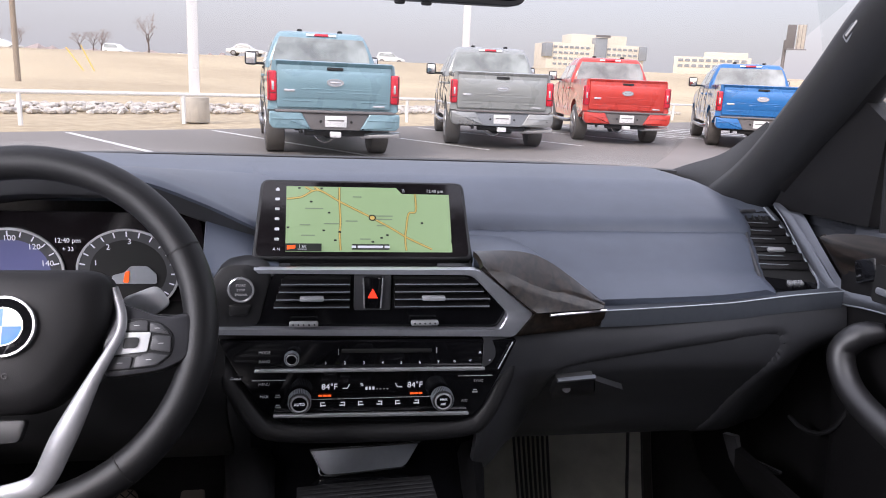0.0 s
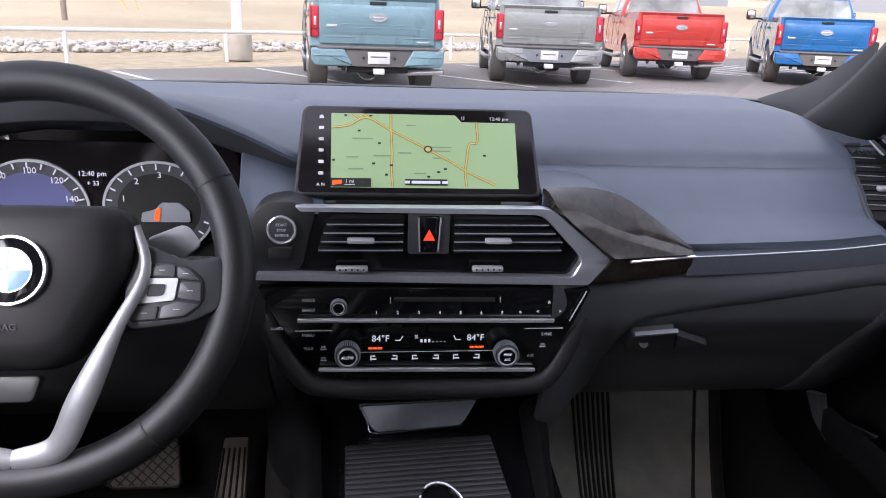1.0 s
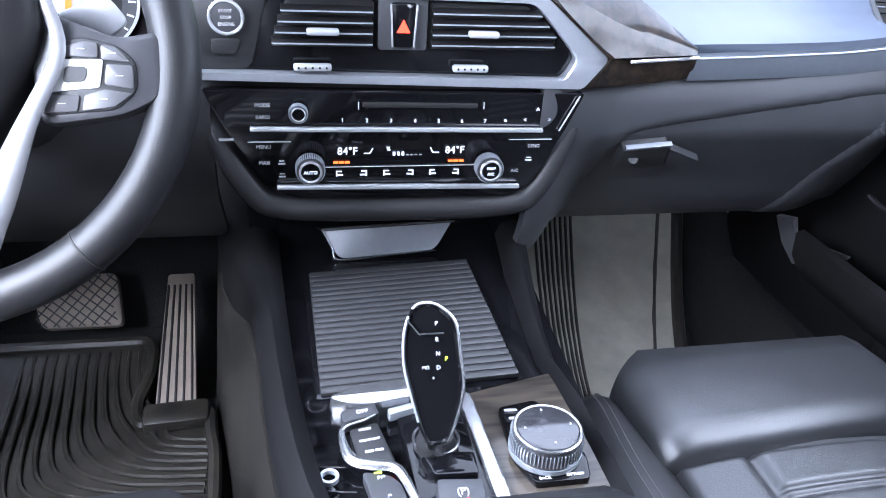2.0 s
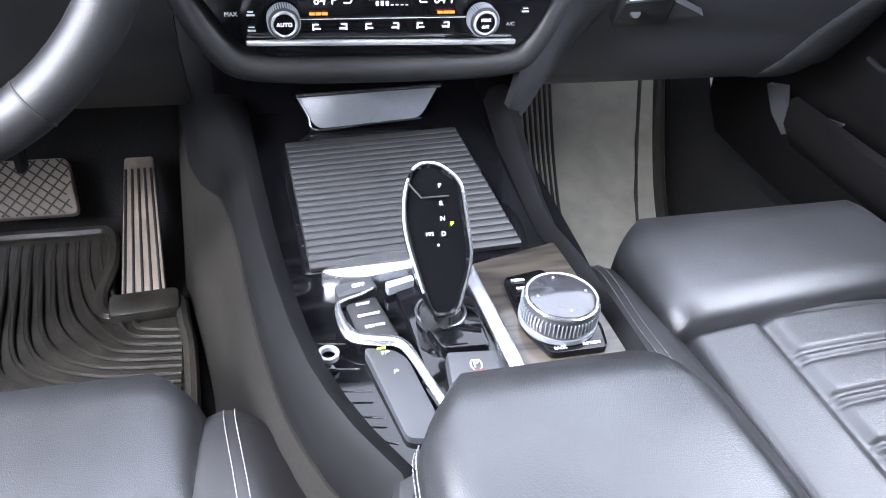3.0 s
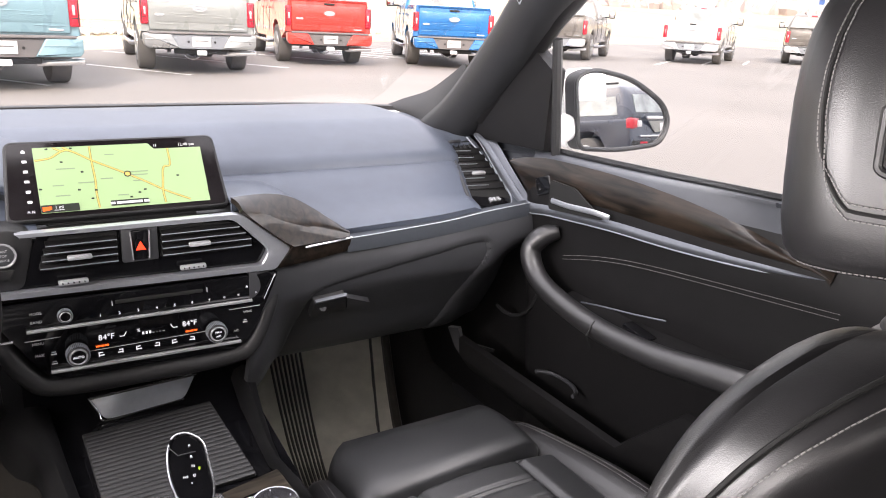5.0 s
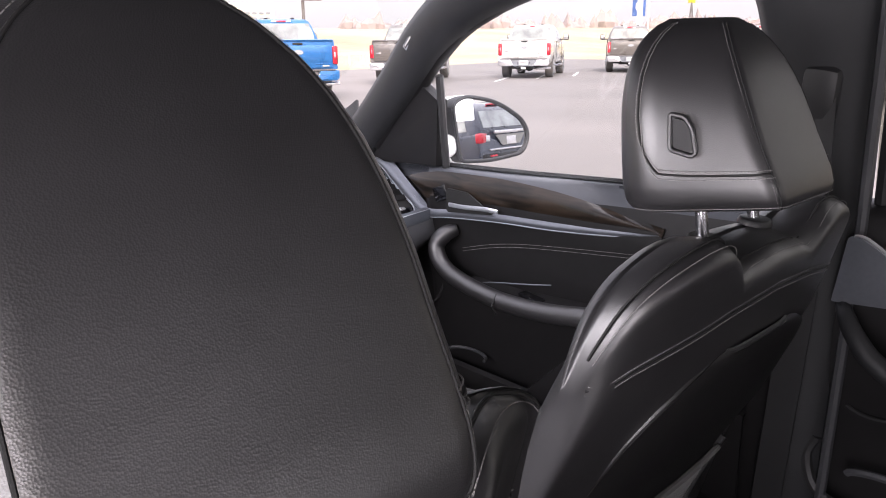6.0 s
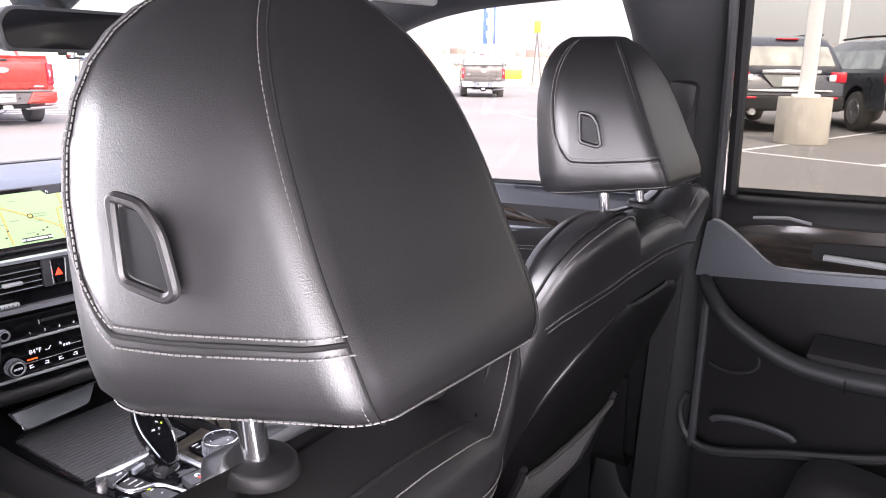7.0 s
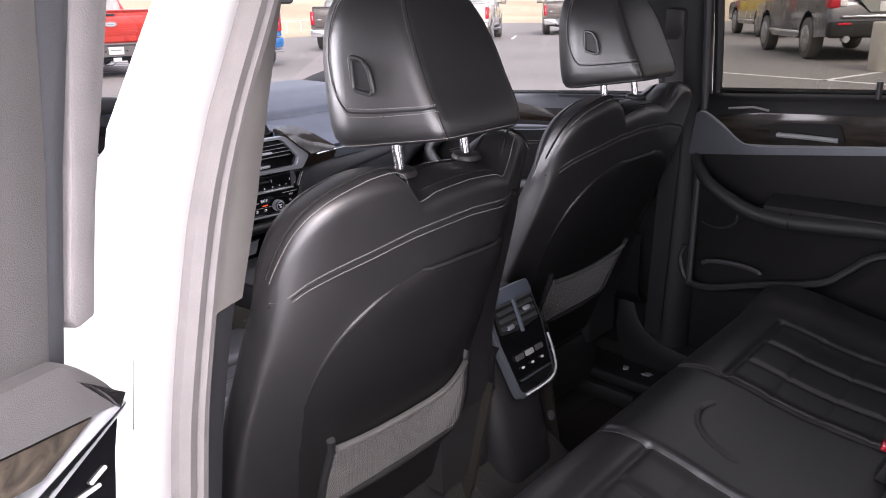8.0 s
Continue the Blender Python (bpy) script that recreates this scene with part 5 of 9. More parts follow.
# ---------------------------------------------------------------- steering wheel
def build_wheel():
    c = Vector((-0.362, -0.195, 1.052))
    tilt = radians(24)
    u = X
    v = Vector((0, math.sin(tilt), math.cos(tilt)))
    w = u.cross(v)          # towards the driver
    sw = thing("steering_wheel", c, "black leather steering wheel with silver spokes and a round badge", "steering wheel")
    def at(a, b, h=0.0):
        return c + u * a + v * b + w * h
    R = 0.176
    circ = [at(math.cos(2 * math.pi * j / 72) * R, math.sin(2 * math.pi * j / 72) * R * 0.985, 0.018) for j in range(72)]
    part("rim", tube(circ, 0.0175, 20, closed=True, up=w), LEATHER_RIM, sw, "smooth black leather rim")
    for a in (-128, -52, 28, 152):
        p = [at(math.cos(radians(a + d)) * R, math.sin(radians(a + d)) * R * .985, 0.018) for d in (-.25, 0, .25)]
        part("rim_seam", tube(p, 0.0182, 16, up=w), VOID, sw)
    # airbag pad
    prof = [(0.000, 0.90), (0.018, 1.0), (0.040, 0.98), (0.050, 0.90), (0.055, 0.72), (0.057, 0.40)]
    out = rounded([(-0.092, 0.058), (0.092, 0.058), (0.098, 0.010), (0.055, -0.070), (0.030, -0.082), (-0.030, -0.082), (-0.055, -0.070), (-0.098, 0.010)], [0.03, 0.03, 0.03, 0.02, 0.02, 0.02, 0.02, 0.03], 5)
    rows = [[at(p.x * s, p.y * s, h) for p in out] for h, s in prof]
    part("airbag_pad", sheet(rows, close_u=True, caps=True), DEEP, sw, "black airbag pad", angle=60)
    words("AIRBAG", 0.008, at(-0.004, -0.046, 0.0566), u, v, BLACK, sw)
    # badge: plain quartered roundel
    cc = lambda r, n=36: [(math.cos(2 * math.pi * j / n) * r, math.sin(2 * math.pi * j / n) * r) for j in range(n)]
    bo = at(0.004, 0.0, 0.0615)
    badge = part("badge", plate(cc(0.0275), bo, u, v, 0.008, 0.001), PIANO, sw, "round badge in blue, white and black")
    part("badge_ring", frame_plate(cc(0.0285), cc(0.0265), bo + w * 0.001, u, v, 0.008), CHROME, badge)
    part("badge_ring", frame_plate(cc(0.0182), cc(0.0172), bo + w * 0.001, u, v, 0.002), CHROME, badge)
    for q in range(4):
        seg = [(0, 0)] + [(math.cos(radians(90 * q + 9 * j)) * 0.0172, math.sin(radians(90 * q + 9 * j)) * 0.0172) for j in range(11)]
        part("badge_quarter", plate(seg, bo + w * 0.0008, u, v, 0.001), ENAMEL_BLUE if q % 2 else ENAMEL_WHITE, badge)
    # spokes
    for s in (1, -1):
        F_ = lambda pts: [(a * s, b) for a, b in pts][::-s]
        arm = [(0.080, 0.036), (0.104, 0.024), (0.140, 0.010), (0.168, 0.016), (0.168, -0.030), (0.142, -0.043), (0.088, -0.050)]
        part("spoke", plate(rounded(F_(arm), 0.010), at(0, 0, 0.034), u, v, 0.02, 0.004), SPOKE_BLACK, sw, "dark satin side spoke")
        block = [(0.100, 0.006), (0.118, 0.010), (0.140, 0.005), (0.152, -0.006), (0.152, -0.026), (0.138, -0.039), (0.090, -0.043)]
        key = part("switch_block", plate(rounded(F_(block), 0.006), at(0, 0, 0.036), u, v, 0.008, 0.0015), BLACK, sw, "black switch block")
        for pts, m in ((((0.106, 0.003), (0.119, 0.007), (0.128, 0.006), (0.128, -0.004), (0.106, -0.003)), KEY), (((0.130, 0.005), (0.140, 0.003), (0.149, -0.007), (0.130, -0.005)), KEY), (((0.133, -0.008), (0.150, -0.009), (0.150, -0.025), (0.131, -0.022)), KEY), (((0.118, -0.029), (0.131, -0.025), (0.149, -0.028), (0.137, -0.037), (0.116, -0.040)), KEY), (((0.094, -0.029), (0.115, -0.029), (0.113, -0.040), (0.092, -0.041)), KEY), (((0.101, -0.005), (0.131, -0.005), (0.128, -0.024), (0.096, -0.027)), PLATE)):
            kk = part("switch_key", plate(rounded(F_(pts), 0.002), at(0, 0, 0.0375), u, v, 0.004, 0.0006), m, key)
            if m is PLATE:
                part("key_centre", plate(rounded(F_(((0.107, -0.010), (0.121, -0.010), (0.119, -0.020), (0.105, -0.021))), 0.003), at(0, 0, 0.0385), u, v, 0.002), BLACK, kk)
            else:
                cx, cy = sum(p[0] for p in pts) / len(pts), sum(p[1] for p in pts) / len(pts)
                part("key_mark", box((0.005, 0.0012, 0.0006), at(cx * s, cy, 0.0378), (-24, 0, 0)), MARK, kk)
        # satin lower spokes
        leg = spline([at(0.094 * s, 0.040, 0.036), at(0.104 * s, 0.000, 0.040), at(0.082 * s, -0.050, 0.044), at(0.056 * s, -0.108, 0.040), at(0.036 * s, -0.146, 0.032), at(0.0, -0.156, 0.028)], 6)
        k = len(leg)
        rad = [curve(i / (k - 1), [(0, 0.004), (0.35, 0.006), (0.6, 0.012), (0.85, 0.011), (1, 0.009)]) for i in range(k)]
        part("silver_spoke", tube(leg, 0.01, 10, flat=0.45, up=w, radii=rad), SPOKE, sw, "satin silver lower spoke")
        part("paddle", plate(rounded([(0.088 * s, 0.035), (0.125 * s, 0.050), (0.140 * s, 0.030), (0.115 * s, 0.012)][::s], 0.008), at(0, 0, -0.012), u, v, 0.005, 0.001), ALU, sw, "silver shift paddle")
    part("lower_switch", plate(rounded([(-0.022, -0.086), (0.022, -0.086), (0.016, -0.108), (-0.016, -0.108)], 0.006), at(0, 0, 0.034), u, v, 0.01, 0.002), BLACK, sw)
    part("column", tube([at(0, 0, 0.0), at(0, 0, -0.10), at(0, 0, -0.2)], 0.055, 20), BLACK, sw, "black steering column shroud")


build_wheel()


# ---------------------------------------------------------------- centre console
con = thing("centre_console", (0.02, -0.3, 0.40), "centre console with gloss black deck, wood panel and leather sides", "centre console")


def deck_z(y):
    return curve(y, [(-0.45, 0.772), (-0.25, 0.766), (0.0, 0.763), (0.05, 0.775)])


def selector_body():
    """A flared grip with a flat face towards the driver."""
    u, v = X, Vector((0, 0.66, 0.75)).normalized()
    w = u.cross(v)
    o = Vector((-0.004, -0.312, 0.833))
    out = rounded([(-0.0125, 0.0595), (0.004, 0.0605), (0.0215, 0.0460), (0.0225, 0.018), (0.0238, -0.010), (0.0175, -0.028), (0.0068, -0.052), (-0.0090, -0.053), (-0.0150, -0.034), (-0.0245, 0.012), (-0.0215, 0.040)], [0.010, 0.010, 0.010, 0.012, 0.012, 0.012, 0.006, 0.006, 0.012, 0.016, 0.012], 4)
    c = Vector((-0.002, 0.0, 0))
    rows = []
    for h, s in ((0.004, 0.86), (0.006, 0.93), (0.003, 0.99), (-0.004, 1.0), (-0.016, 0.93), (-0.026, 0.72), (-0.030, 0.40)):
        rows.append([o + u * (c.x + (p.x - c.x) * s) + v * (p.y * (0.5 + 0.5 * s)) + w * h for p in out])
    return sheet(rows, close_u=True, caps=True), o, u, v, w, out


def build_console():
    # side walls, soft bolsters running down beside the deck
    for s in (-1, 1):
        def edge(y):
            if s < 0:
                return curve(y, [(-0.95, 0.052), (-0.471, 0.062), (-0.43, 0.084), (-0.369, 0.106), (-0.283, 0.121), (-0.177, 0.132), (-0.074, 0.139), (0.014, 0.144), (0.25, 0.162)])
            return curve(y, [(-0.95, 0.09), (-0.5, 0.118), (-0.40, 0.126), (-0.27, 0.124), (-0.23, 0.116), (-0.11, 0.127), (0.06, 0.145), (0.25, 0.165)])
        rows, lows = [], []
        for y in [-0.90, -0.7, -0.5, -0.47, -0.43, -0.40, -0.37, -0.33, -0.28, -0.22, -0.17, -0.10, -0.06, 0.0, 0.05, 0.08, 0.16, 0.25]:
            e = edge(y) * s + 0.008
            top = curve(y, [(-0.9, 0.80), (-0.45, 0.785), (-0.2, 0.782), (0.0, 0.79), (0.08, 0.80), (0.25, 0.84)])
            wd = curve(y, [(-0.9, 0.018), (-0.43, 0.018), (-0.17, 0.017), (-0.065, 0.024), (0.05, 0.055), (0.25, 0.058)])
            if s > 0:
                top -= 0.010 * (1 - smooth((y + 0.15) / 0.2))
                wd = curve(y, [(-0.9, 0.008), (-0.4, 0.006), (-0.22, 0.008), (-0.1, 0.014), (0.0, 0.022), (0.08, 0.030), (0.25, 0.045)])
            rows.append([(e - 0.004 * s, y, top - 0.020), (e, y, top - 0.004), (e + wd * 0.35 * s, y, top), (e + wd * 0.8 * s, y, top - 0.006), (e + wd * s, y, top - 0.026), (e + wd * 0.97 * s, y, lerp(0.735, 0.70, smooth((y + 0.12) / 0.15))), (e + wd * 0.85 * s, y, lerp(0.728, 0.66, smooth((y + 0.12) / 0.15)))])
            lows.append((e + wd * 0.90 * s, y, lerp(0.738, 0.70, smooth((y + 0.12) / 0.15))))
        part("bolster", slab(rows, 0.006 * -s), SIDE, con, "soft black console side", angle=60)
        rows = [[p, (lerp(p[0], max(edge(p[1]) + 0.03, 0.19 + 0.06 * smooth((p[1] + 0.1) / 0.5)) * s, 0.35), p[1], 0.60), (max(edge(p[1]) + 0.03, 0.19 + 0.06 * smooth((p[1] + 0.1) / 0.5)) * s, p[1], 0.37)] for p in lows + [(lows[-1][0], 0.5, 0.70)]]
        part("side_carpet", slab(rows, 0.01), CARPET_GREY, con, "grey carpeted tunnel side")
    # deck
    rows = [[(-curve(y, [(-0.86, 0.045), (-0.471, 0.058), (-0.43, 0.080), (-0.369, 0.102), (-0.283, 0.117), (-0.177, 0.128), (-0.074, 0.135), (0.04, 0.141)]), y, deck_z(y)), (w + 0.016, y, deck_z(y))] for y, w in ((-0.86, 0.09), (-0.6, 0.105), (-0.47, 0.113), (-0.43, 0.116), (-0.39, 0.119), (-0.35, 0.122), (-0.30, 0.127), (-0.25, 0.132), (-0.12, 0.14), (0.0, 0.148), (0.04, 0.152))]
    part("deck", slab(rows, 0.02), PIANO, con, "gloss black console deck")
    # ribbed shutter over the cup holders
    n = 21
    part("shutter_frame", plate(rounded([(-0.101, -0.030), (0.097, -0.016), (0.097, -0.236), (-0.096, -0.252)], 0.006), (0, 0, 0.768), X, Y, 0.006, 0.001), PIANO, con)
    for i in range(n):
        y0 = -0.032 - i * 0.0102
        xa = lerp(-0.095, -0.088, i / n)
        b = box((0.186, 0.0082, 0.007), ((xa + 0.092) / 2, y0 - 0.004 - 0.006 * 0, 0.7695), (14, 0, lerp(5.0, 2.5, i / n)), 0.0018)
        part("shutter_slat", b, SLAT, con)
    # model plate at the back of the tray
    part("plate_edge", tube([(-0.077, 0.0095, 0.8005), (0.081, 0.012, 0.8055)], 0.0022, 8), BRIGHT, con, "bright upper edge")
    part("plate_edge", tube(spline([(-0.077, 0.0095, 0.8005), (-0.066, 0.003, 0.780), (-0.058, -0.004, 0.767), (0.0, -0.002, 0.770), (0.058, 0.000, 0.773)], 4), 0.0012, 6), BRIGHT, con)
    pl = part("model_plate", plate(rounded([(-0.077, 0.034), (0.081, 0.040), (0.058, 0.004), (-0.058, -0.003)], [0.003, 0.003, 0.01, 0.01]), (0, 0.000, 0.769), X, Vector((0, 0.42, 0.9)), 0.006, 0.0015), ALU_DARK, con, "satin silver plate at the head of the tray")
    for a in (-0.006, 0.011):
        part("emblem", plate(rounded([(a - 0.006, -0.006), (a + 0.006, -0.006), (a + 0.006, 0.006), (a - 0.006, 0.006)], 0.002), (0, 0.0095, 0.7845), X, Vector((0, 0.42, 0.9)), 0.002), ALU_DARK, pl)
    part("silver_tail", plate(rounded([(-0.070, -0.432), (-0.056, -0.482), (-0.040, -0.482), (-0.034, -0.434)], 0.004), (0, 0, 0.766), X, Y, 0.006, 0.001), BRIGHT, con, "bright end of the tray trim")
    # gear selector surround
    part("selector_surround", plate(rounded([(-0.030, -0.252), (0.030, -0.246), (0.036, -0.395), (-0.022, -0.40)], 0.006), (0, 0, 0.772), X, Y, 0.005, 0.001), PIANO, con)
    part("silver_edge", plate(rounded([(0.028, -0.262), (0.041, -0.268), (0.048, -0.440), (0.036, -0.440)], 0.003), (0, 0, 0.777), X, Y, 0.010, 0.002), BRIGHT, con, "satin silver edge strip")
    part("silver_tray_lip", plate(rounded([(-0.086, -0.265), (-0.065, -0.252), (-0.036, -0.247), (0.000, -0.246), (0.028, -0.250), (0.028, -0.266), (-0.010, -0.272), (-0.050, -0.278), (-0.072, -0.274)], 0.006), (0, 0, 0.782), X, Y, 0.016, 0.003), BRIGHT, con, "bright silver lip behind the shutter")
    # drive mode keys
    km = part("mode_keys", plate(rounded([(-0.070, -0.302), (-0.046, -0.295), (-0.036, -0.342), (-0.066, -0.338)], 0.004), (0, 0, 0.776), X, Y, 0.008, 0.001), BLACK, con, "drive mode keys")
    for i, t in enumerate(("SPORT", "COMFORT", "ECO PRO")):
        words(t, 0.0036, (-0.057 + 0.0025 * i, -0.305 - 0.0125 * i, 0.7775), Vector((1, .12, 0)), Vector((-.12, 1, 0)), LIT, km)
    part("off_key", plate(rounded([(-0.076, -0.283), (-0.046, -0.277), (-0.043, -0.290), (-0.075, -0.298)], 0.003), (0, 0, 0.781), X, Y, 0.012, 0.002), TRIMGREY, con)
    words("OFF", 0.006, (-0.058, -0.288, 0.782), Vector((1, .12, 0)), Vector((-.12, 1, 0)), LIT, km)
    lip = spline([(-0.047, -0.290, 0.780), (-0.058, -0.296, 0.780), (-0.072, -0.300, 0.779), (-0.0765, -0.308, 0.779), (-0.0745, -0.328, 0.779), (-0.069, -0.340, 0.779), (-0.055, -0.346, 0.779), (-0.040, -0.350, 0.779), (-0.033, -0.361, 0.779), (-0.026, -0.39, 0.779), (-0.019, -0.42, 0.779), (-0.012, -0.45, 0.779)], 6)
    k = len(lip)
    part("silver_contour", tube(lip, 0.004, 8, flat=0.5, radii=[curve(i / (k - 1), [(0, 0.0016), (0.25, 0.0022), (0.45, 0.0052), (0.62, 0.0048), (0.8, 0.0034), (1, 0.0030)]) for i in range(k)]), BRIGHT, con, "bright silver contour line")
    part("assist_keys", plate(rounded([(-0.064, -0.350), (-0.043, -0.356), (-0.035, -0.366), (-0.025, -0.430), (-0.034, -0.438), (-0.050, -0.434)], 0.005), (0, 0, 0.777), X, Y, 0.008, 0.001), TRIMGREY, con, "grey assist keys")
    words("P/^", 0.0048, (-0.050, -0.360, 0.7785), Vector((1, .12, 0)), Vector((-.12, 1, 0)), LIT, con)
    part("key_lamp", box((0.006, 0.0016, 0.0006), (-0.052, -0.3545, 0.7786)), LIT_GREEN, con, "lit green key lamp")
    words("/^", 0.0048, (-0.046, -0.379, 0.7785), Vector((1, .12, 0)), Vector((-.12, 1, 0)), LIT, con)
    # stepped trays and dummy keys along the side, gloss black; thin chrome tubes imitate edge glints
    for i, (ya, yb) in enumerate(((-0.325, -0.338), (-0.342, -0.364), (-0.368, -0.386), (-0.390, -0.410), (-0.414, -0.432))):
        def left(y):
            return curve(y, [(-0.47, -0.050), (-0.43, -0.070), (-0.378, -0.093), (-0.33, -0.106), (-0.30, -0.112)])
        def right(y):
            return curve(y, [(-0.44, -0.052), (-0.40, -0.058), (-0.35, -0.070), (-0.31, -0.080)])
        tray = part("side_tray", plate(rounded([(left(ya), ya), (left(yb), yb), (right(yb), yb - 0.004), (right(ya), ya - 0.004)], 0.003), (0, 0, 0.7755), X, Vector((0, 1, 0.10)), 0.004, 0.001), PIANO, con, "gloss black stepped tray")
        part("edge_glint", tube([(left(yb) + 0.004, yb - 0.001, 0.7755), (right(yb) - 0.003, yb - 0.005, 0.7755)], 0.0007, 6), CHROME_DARK, tray)
    part("socket", frame_plate([(-0.089 + math.cos(2 * math.pi * j / 20) * 0.0075, -0.353 + math.sin(2 * math.pi * j / 20) * 0.0075) for j in range(20)], [(-0.089 + math.cos(2 * math.pi * j / 20) * 0.0052, -0.353 + math.sin(2 * math.pi * j / 20) * 0.0052) for j in range(20)], (0, 0, 0.779), X, Y, 0.004), ALU_DARK, con)
    part("gloss_key", plate(rounded([(-0.036, -0.283), (-0.013, -0.277), (-0.012, -0.284), (-0.035, -0.291)], 0.002), (0, 0, 0.779), X, Y, 0.008, 0.001), ALU_DARK, con, "silver edged gloss key")
    part("selector_block", plate(rounded([(-0.016, -0.338), (0.027, -0.342), (0.026, -0.366), (-0.009, -0.364)], 0.004), (0, 0, 0.780), X, Y, 0.012, 0.002), PIANO, con, "gloss black block behind the selector")
    # parking brake key
    pb = part("parking_brake", box((0.036, 0.030, 0.014), (0.0065, -0.389, 0.778), (6, 0, -6), 0.003), TRIMGREY, con, "grey parking brake key")
    words("(P)", 0.0085, (0.0075, -0.388, 0.7856), X, Vector((0, 1, 0.13)), LIT, pb)
    part("brake_lamp", box((0.006, 0.002, 0.0008), (0.0085, -0.395, 0.7848)), LIT_RED, pb)
    part("hold_key", box((0.036, 0.012, 0.012), (0.0095, -0.412, 0.777), (0, 0, -6), 0.002), ALU, con)
    # wood panel with the controller
    part("wood_panel", plate(rounded([(0.041, -0.262), (0.124, -0.242), (0.133, -0.43), (0.050, -0.435)], 0.004), (0, 0, 0.771), X, Y, 0.008, 0.001), WOOD_GREY, con, "grey-brown wood panel")
    base = part("controller_base", plate(rounded([(0.060, -0.291), (0.096, -0.285), (0.118, -0.356), (0.113, -0.380), (0.068, -0.380), (0.058, -0.35)], 0.005), (0, 0, 0.7775), X, Y, 0.006, 0.001), PIANO, con, "gloss black key plate round the controller")
    ctl = part("controller", cyl(0.0295, 0.024, (0.085, -0.346, 0.788), (0, 0, 0), 44, 0.0280, 0.002), SPOKE_DARK, con, "silver rotary controller with a smoky glass top")
    part("controller_groove", cyl(0.0301, 0.004, (0.085, -0.346, 0.781), (0, 0, 0), 44), ALU_DARK, ctl)
    part("controller_ring", tube([(0.085 + math.cos(2 * math.pi * j / 44) * 0.0268, -0.346 + math.sin(2 * math.pi * j / 44) * 0.0268, 0.8002) for j in range(44)], 0.0017, 8, closed=True), BRIGHT, ctl, "bright ring of the controller")
    bm = bmesh.new()
    for j in range(60):
        a = 2 * math.pi * j / 60
        box((0.0007, 0.0014, 0.011), (0.085 + math.cos(a) * 0.0290, -0.346 + math.sin(a) * 0.0290, 0.791), (0, 0, math.degrees(a) + 90), bm=bm)
    part("knurl", bm, ALU_DARK, ctl)
    part("controller_top", cyl(0.0252, 0.003, (0.085, -0.346, 0.8005), (0, 0, 0), 44, bevel=0.001), TOUCH, ctl, "black touch top")
    for a in range(4):
        words("^", 0.0045, (0.085 + math.sin(a * math.pi / 2) * .019, -0.346 + math.cos(a * math.pi / 2) * .019, 0.8022), X, Y, LIT, ctl)
    for t, x, y in (("MEDIA", 0.070, -0.297), ("COM", 0.070, -0.307), ("BACK", 0.076, -0.3765), ("OPTION", 0.101, -0.3755)):
        words(t, 0.0038, (x, y, 0.7778), X, Y, LIT, base)
    # gear selector
    body, so, su, sv, sw_, sel_out = selector_body()
    sel = part("selector", body, PIANO, con, "gloss black gear selector", angle=35)
    k0 = 5
    part("selector_rim", tube([so + su * p.x * 0.98 + sv * p.y * 0.98 + sw_ * 0.0035 for p in sel_out[1:k0 * 7 - 2]], 0.0022, 8), BRIGHT, sel, "satin silver selector edge")
    part("selector_rim", tube([so + su * p.x * 0.99 + sv * p.y * 0.99 + sw_ * 0.003 for p in sel_out[k0 * 8 + 2:]], 0.0013, 8), ALU_DARK, sel)
    part("selector_neck", tube([so + sv * -0.05 - sw_ * 0.010, Vector((-0.008, -0.335, 0.785)), Vector((-0.004, -0.332, 0.772))], 0.012, 12), BLACK, sel, "black neck of the selector")
    part("lock_key", tube([so + su * -0.019 + sv * 0.046 + sw_ * 0.0065, so + su * -0.010 + sv * 0.034 + sw_ * 0.007, so + su * 0.010 + sv * 0.034 + sw_ * 0.007], 0.0008, 5), TRIMGREY, sel)
    for t, a, b, m in (("P", 0.0044, 0.042, LIT), ("R", 0.0041, 0.029, LIT), ("N", 0.004, 0.018, LIT), ("D", 0.0036, 0.007, LIT), ("M/S", -0.0066, 0.0075, LIT), ("P", 0.0105, 0.0135, LIT_GREEN), ("+", -0.001, -0.001, LIT)):
        words(t, 0.0048 if t != "M/S" else 0.0038, so + su * a + sv * b + sw_ * 0.0062, su, sv, m, sel)
    part("selector_boot", cyl(0.0185, 0.012, (-0.001, -0.324, 0.778), (0, 0, 0), 28, 0.014), BLACK, sel)
    part("boot_ring", tube([(-0.001 + math.cos(2 * math.pi * j / 32) * 0.0185, -0.324 + math.sin(2 * math.pi * j / 32) * 0.0185, 0.779) for j in range(32)], 0.0014, 8, closed=True), SPOKE_DARK, sel, "dark metal ring")
    # padded armrest
    rows = []
    prof = rounded([(-0.098, 0.0), (-0.102, 0.035), (-0.088, 0.072), (0.088, 0.072), (0.102, 0.035), (0.098, 0.0)], [0, 0.02, 0.035, 0.035, 0.02, 0], 4)
    for y, s, dz in ((-0.468, 0.70, -0.022), (-0.474, 0.84, -0.010), (-0.486, 0.93, -0.003), (-0.505, 0.98, 0.0), (-0.56, 1.0, 0.002), (-0.65, 1.0, 0.003), (-0.74, 0.98, 0.0), (-0.775, 0.95, -0.006), (-0.785, 0.88, -0.02)):
        rows.append([(0.026 + p.x * s * 0.94, y + 0.041 - 0.050 * (p.x / 0.10) ** 2 * (1 if y > -0.6 else 0), 0.792 + max(0, p.y + dz)) for p in prof])
    arm = part("armrest", sheet(rows, close_u=True, caps=True), LEATHER_SEAT, con, "padded black leather armrest", angle=70)
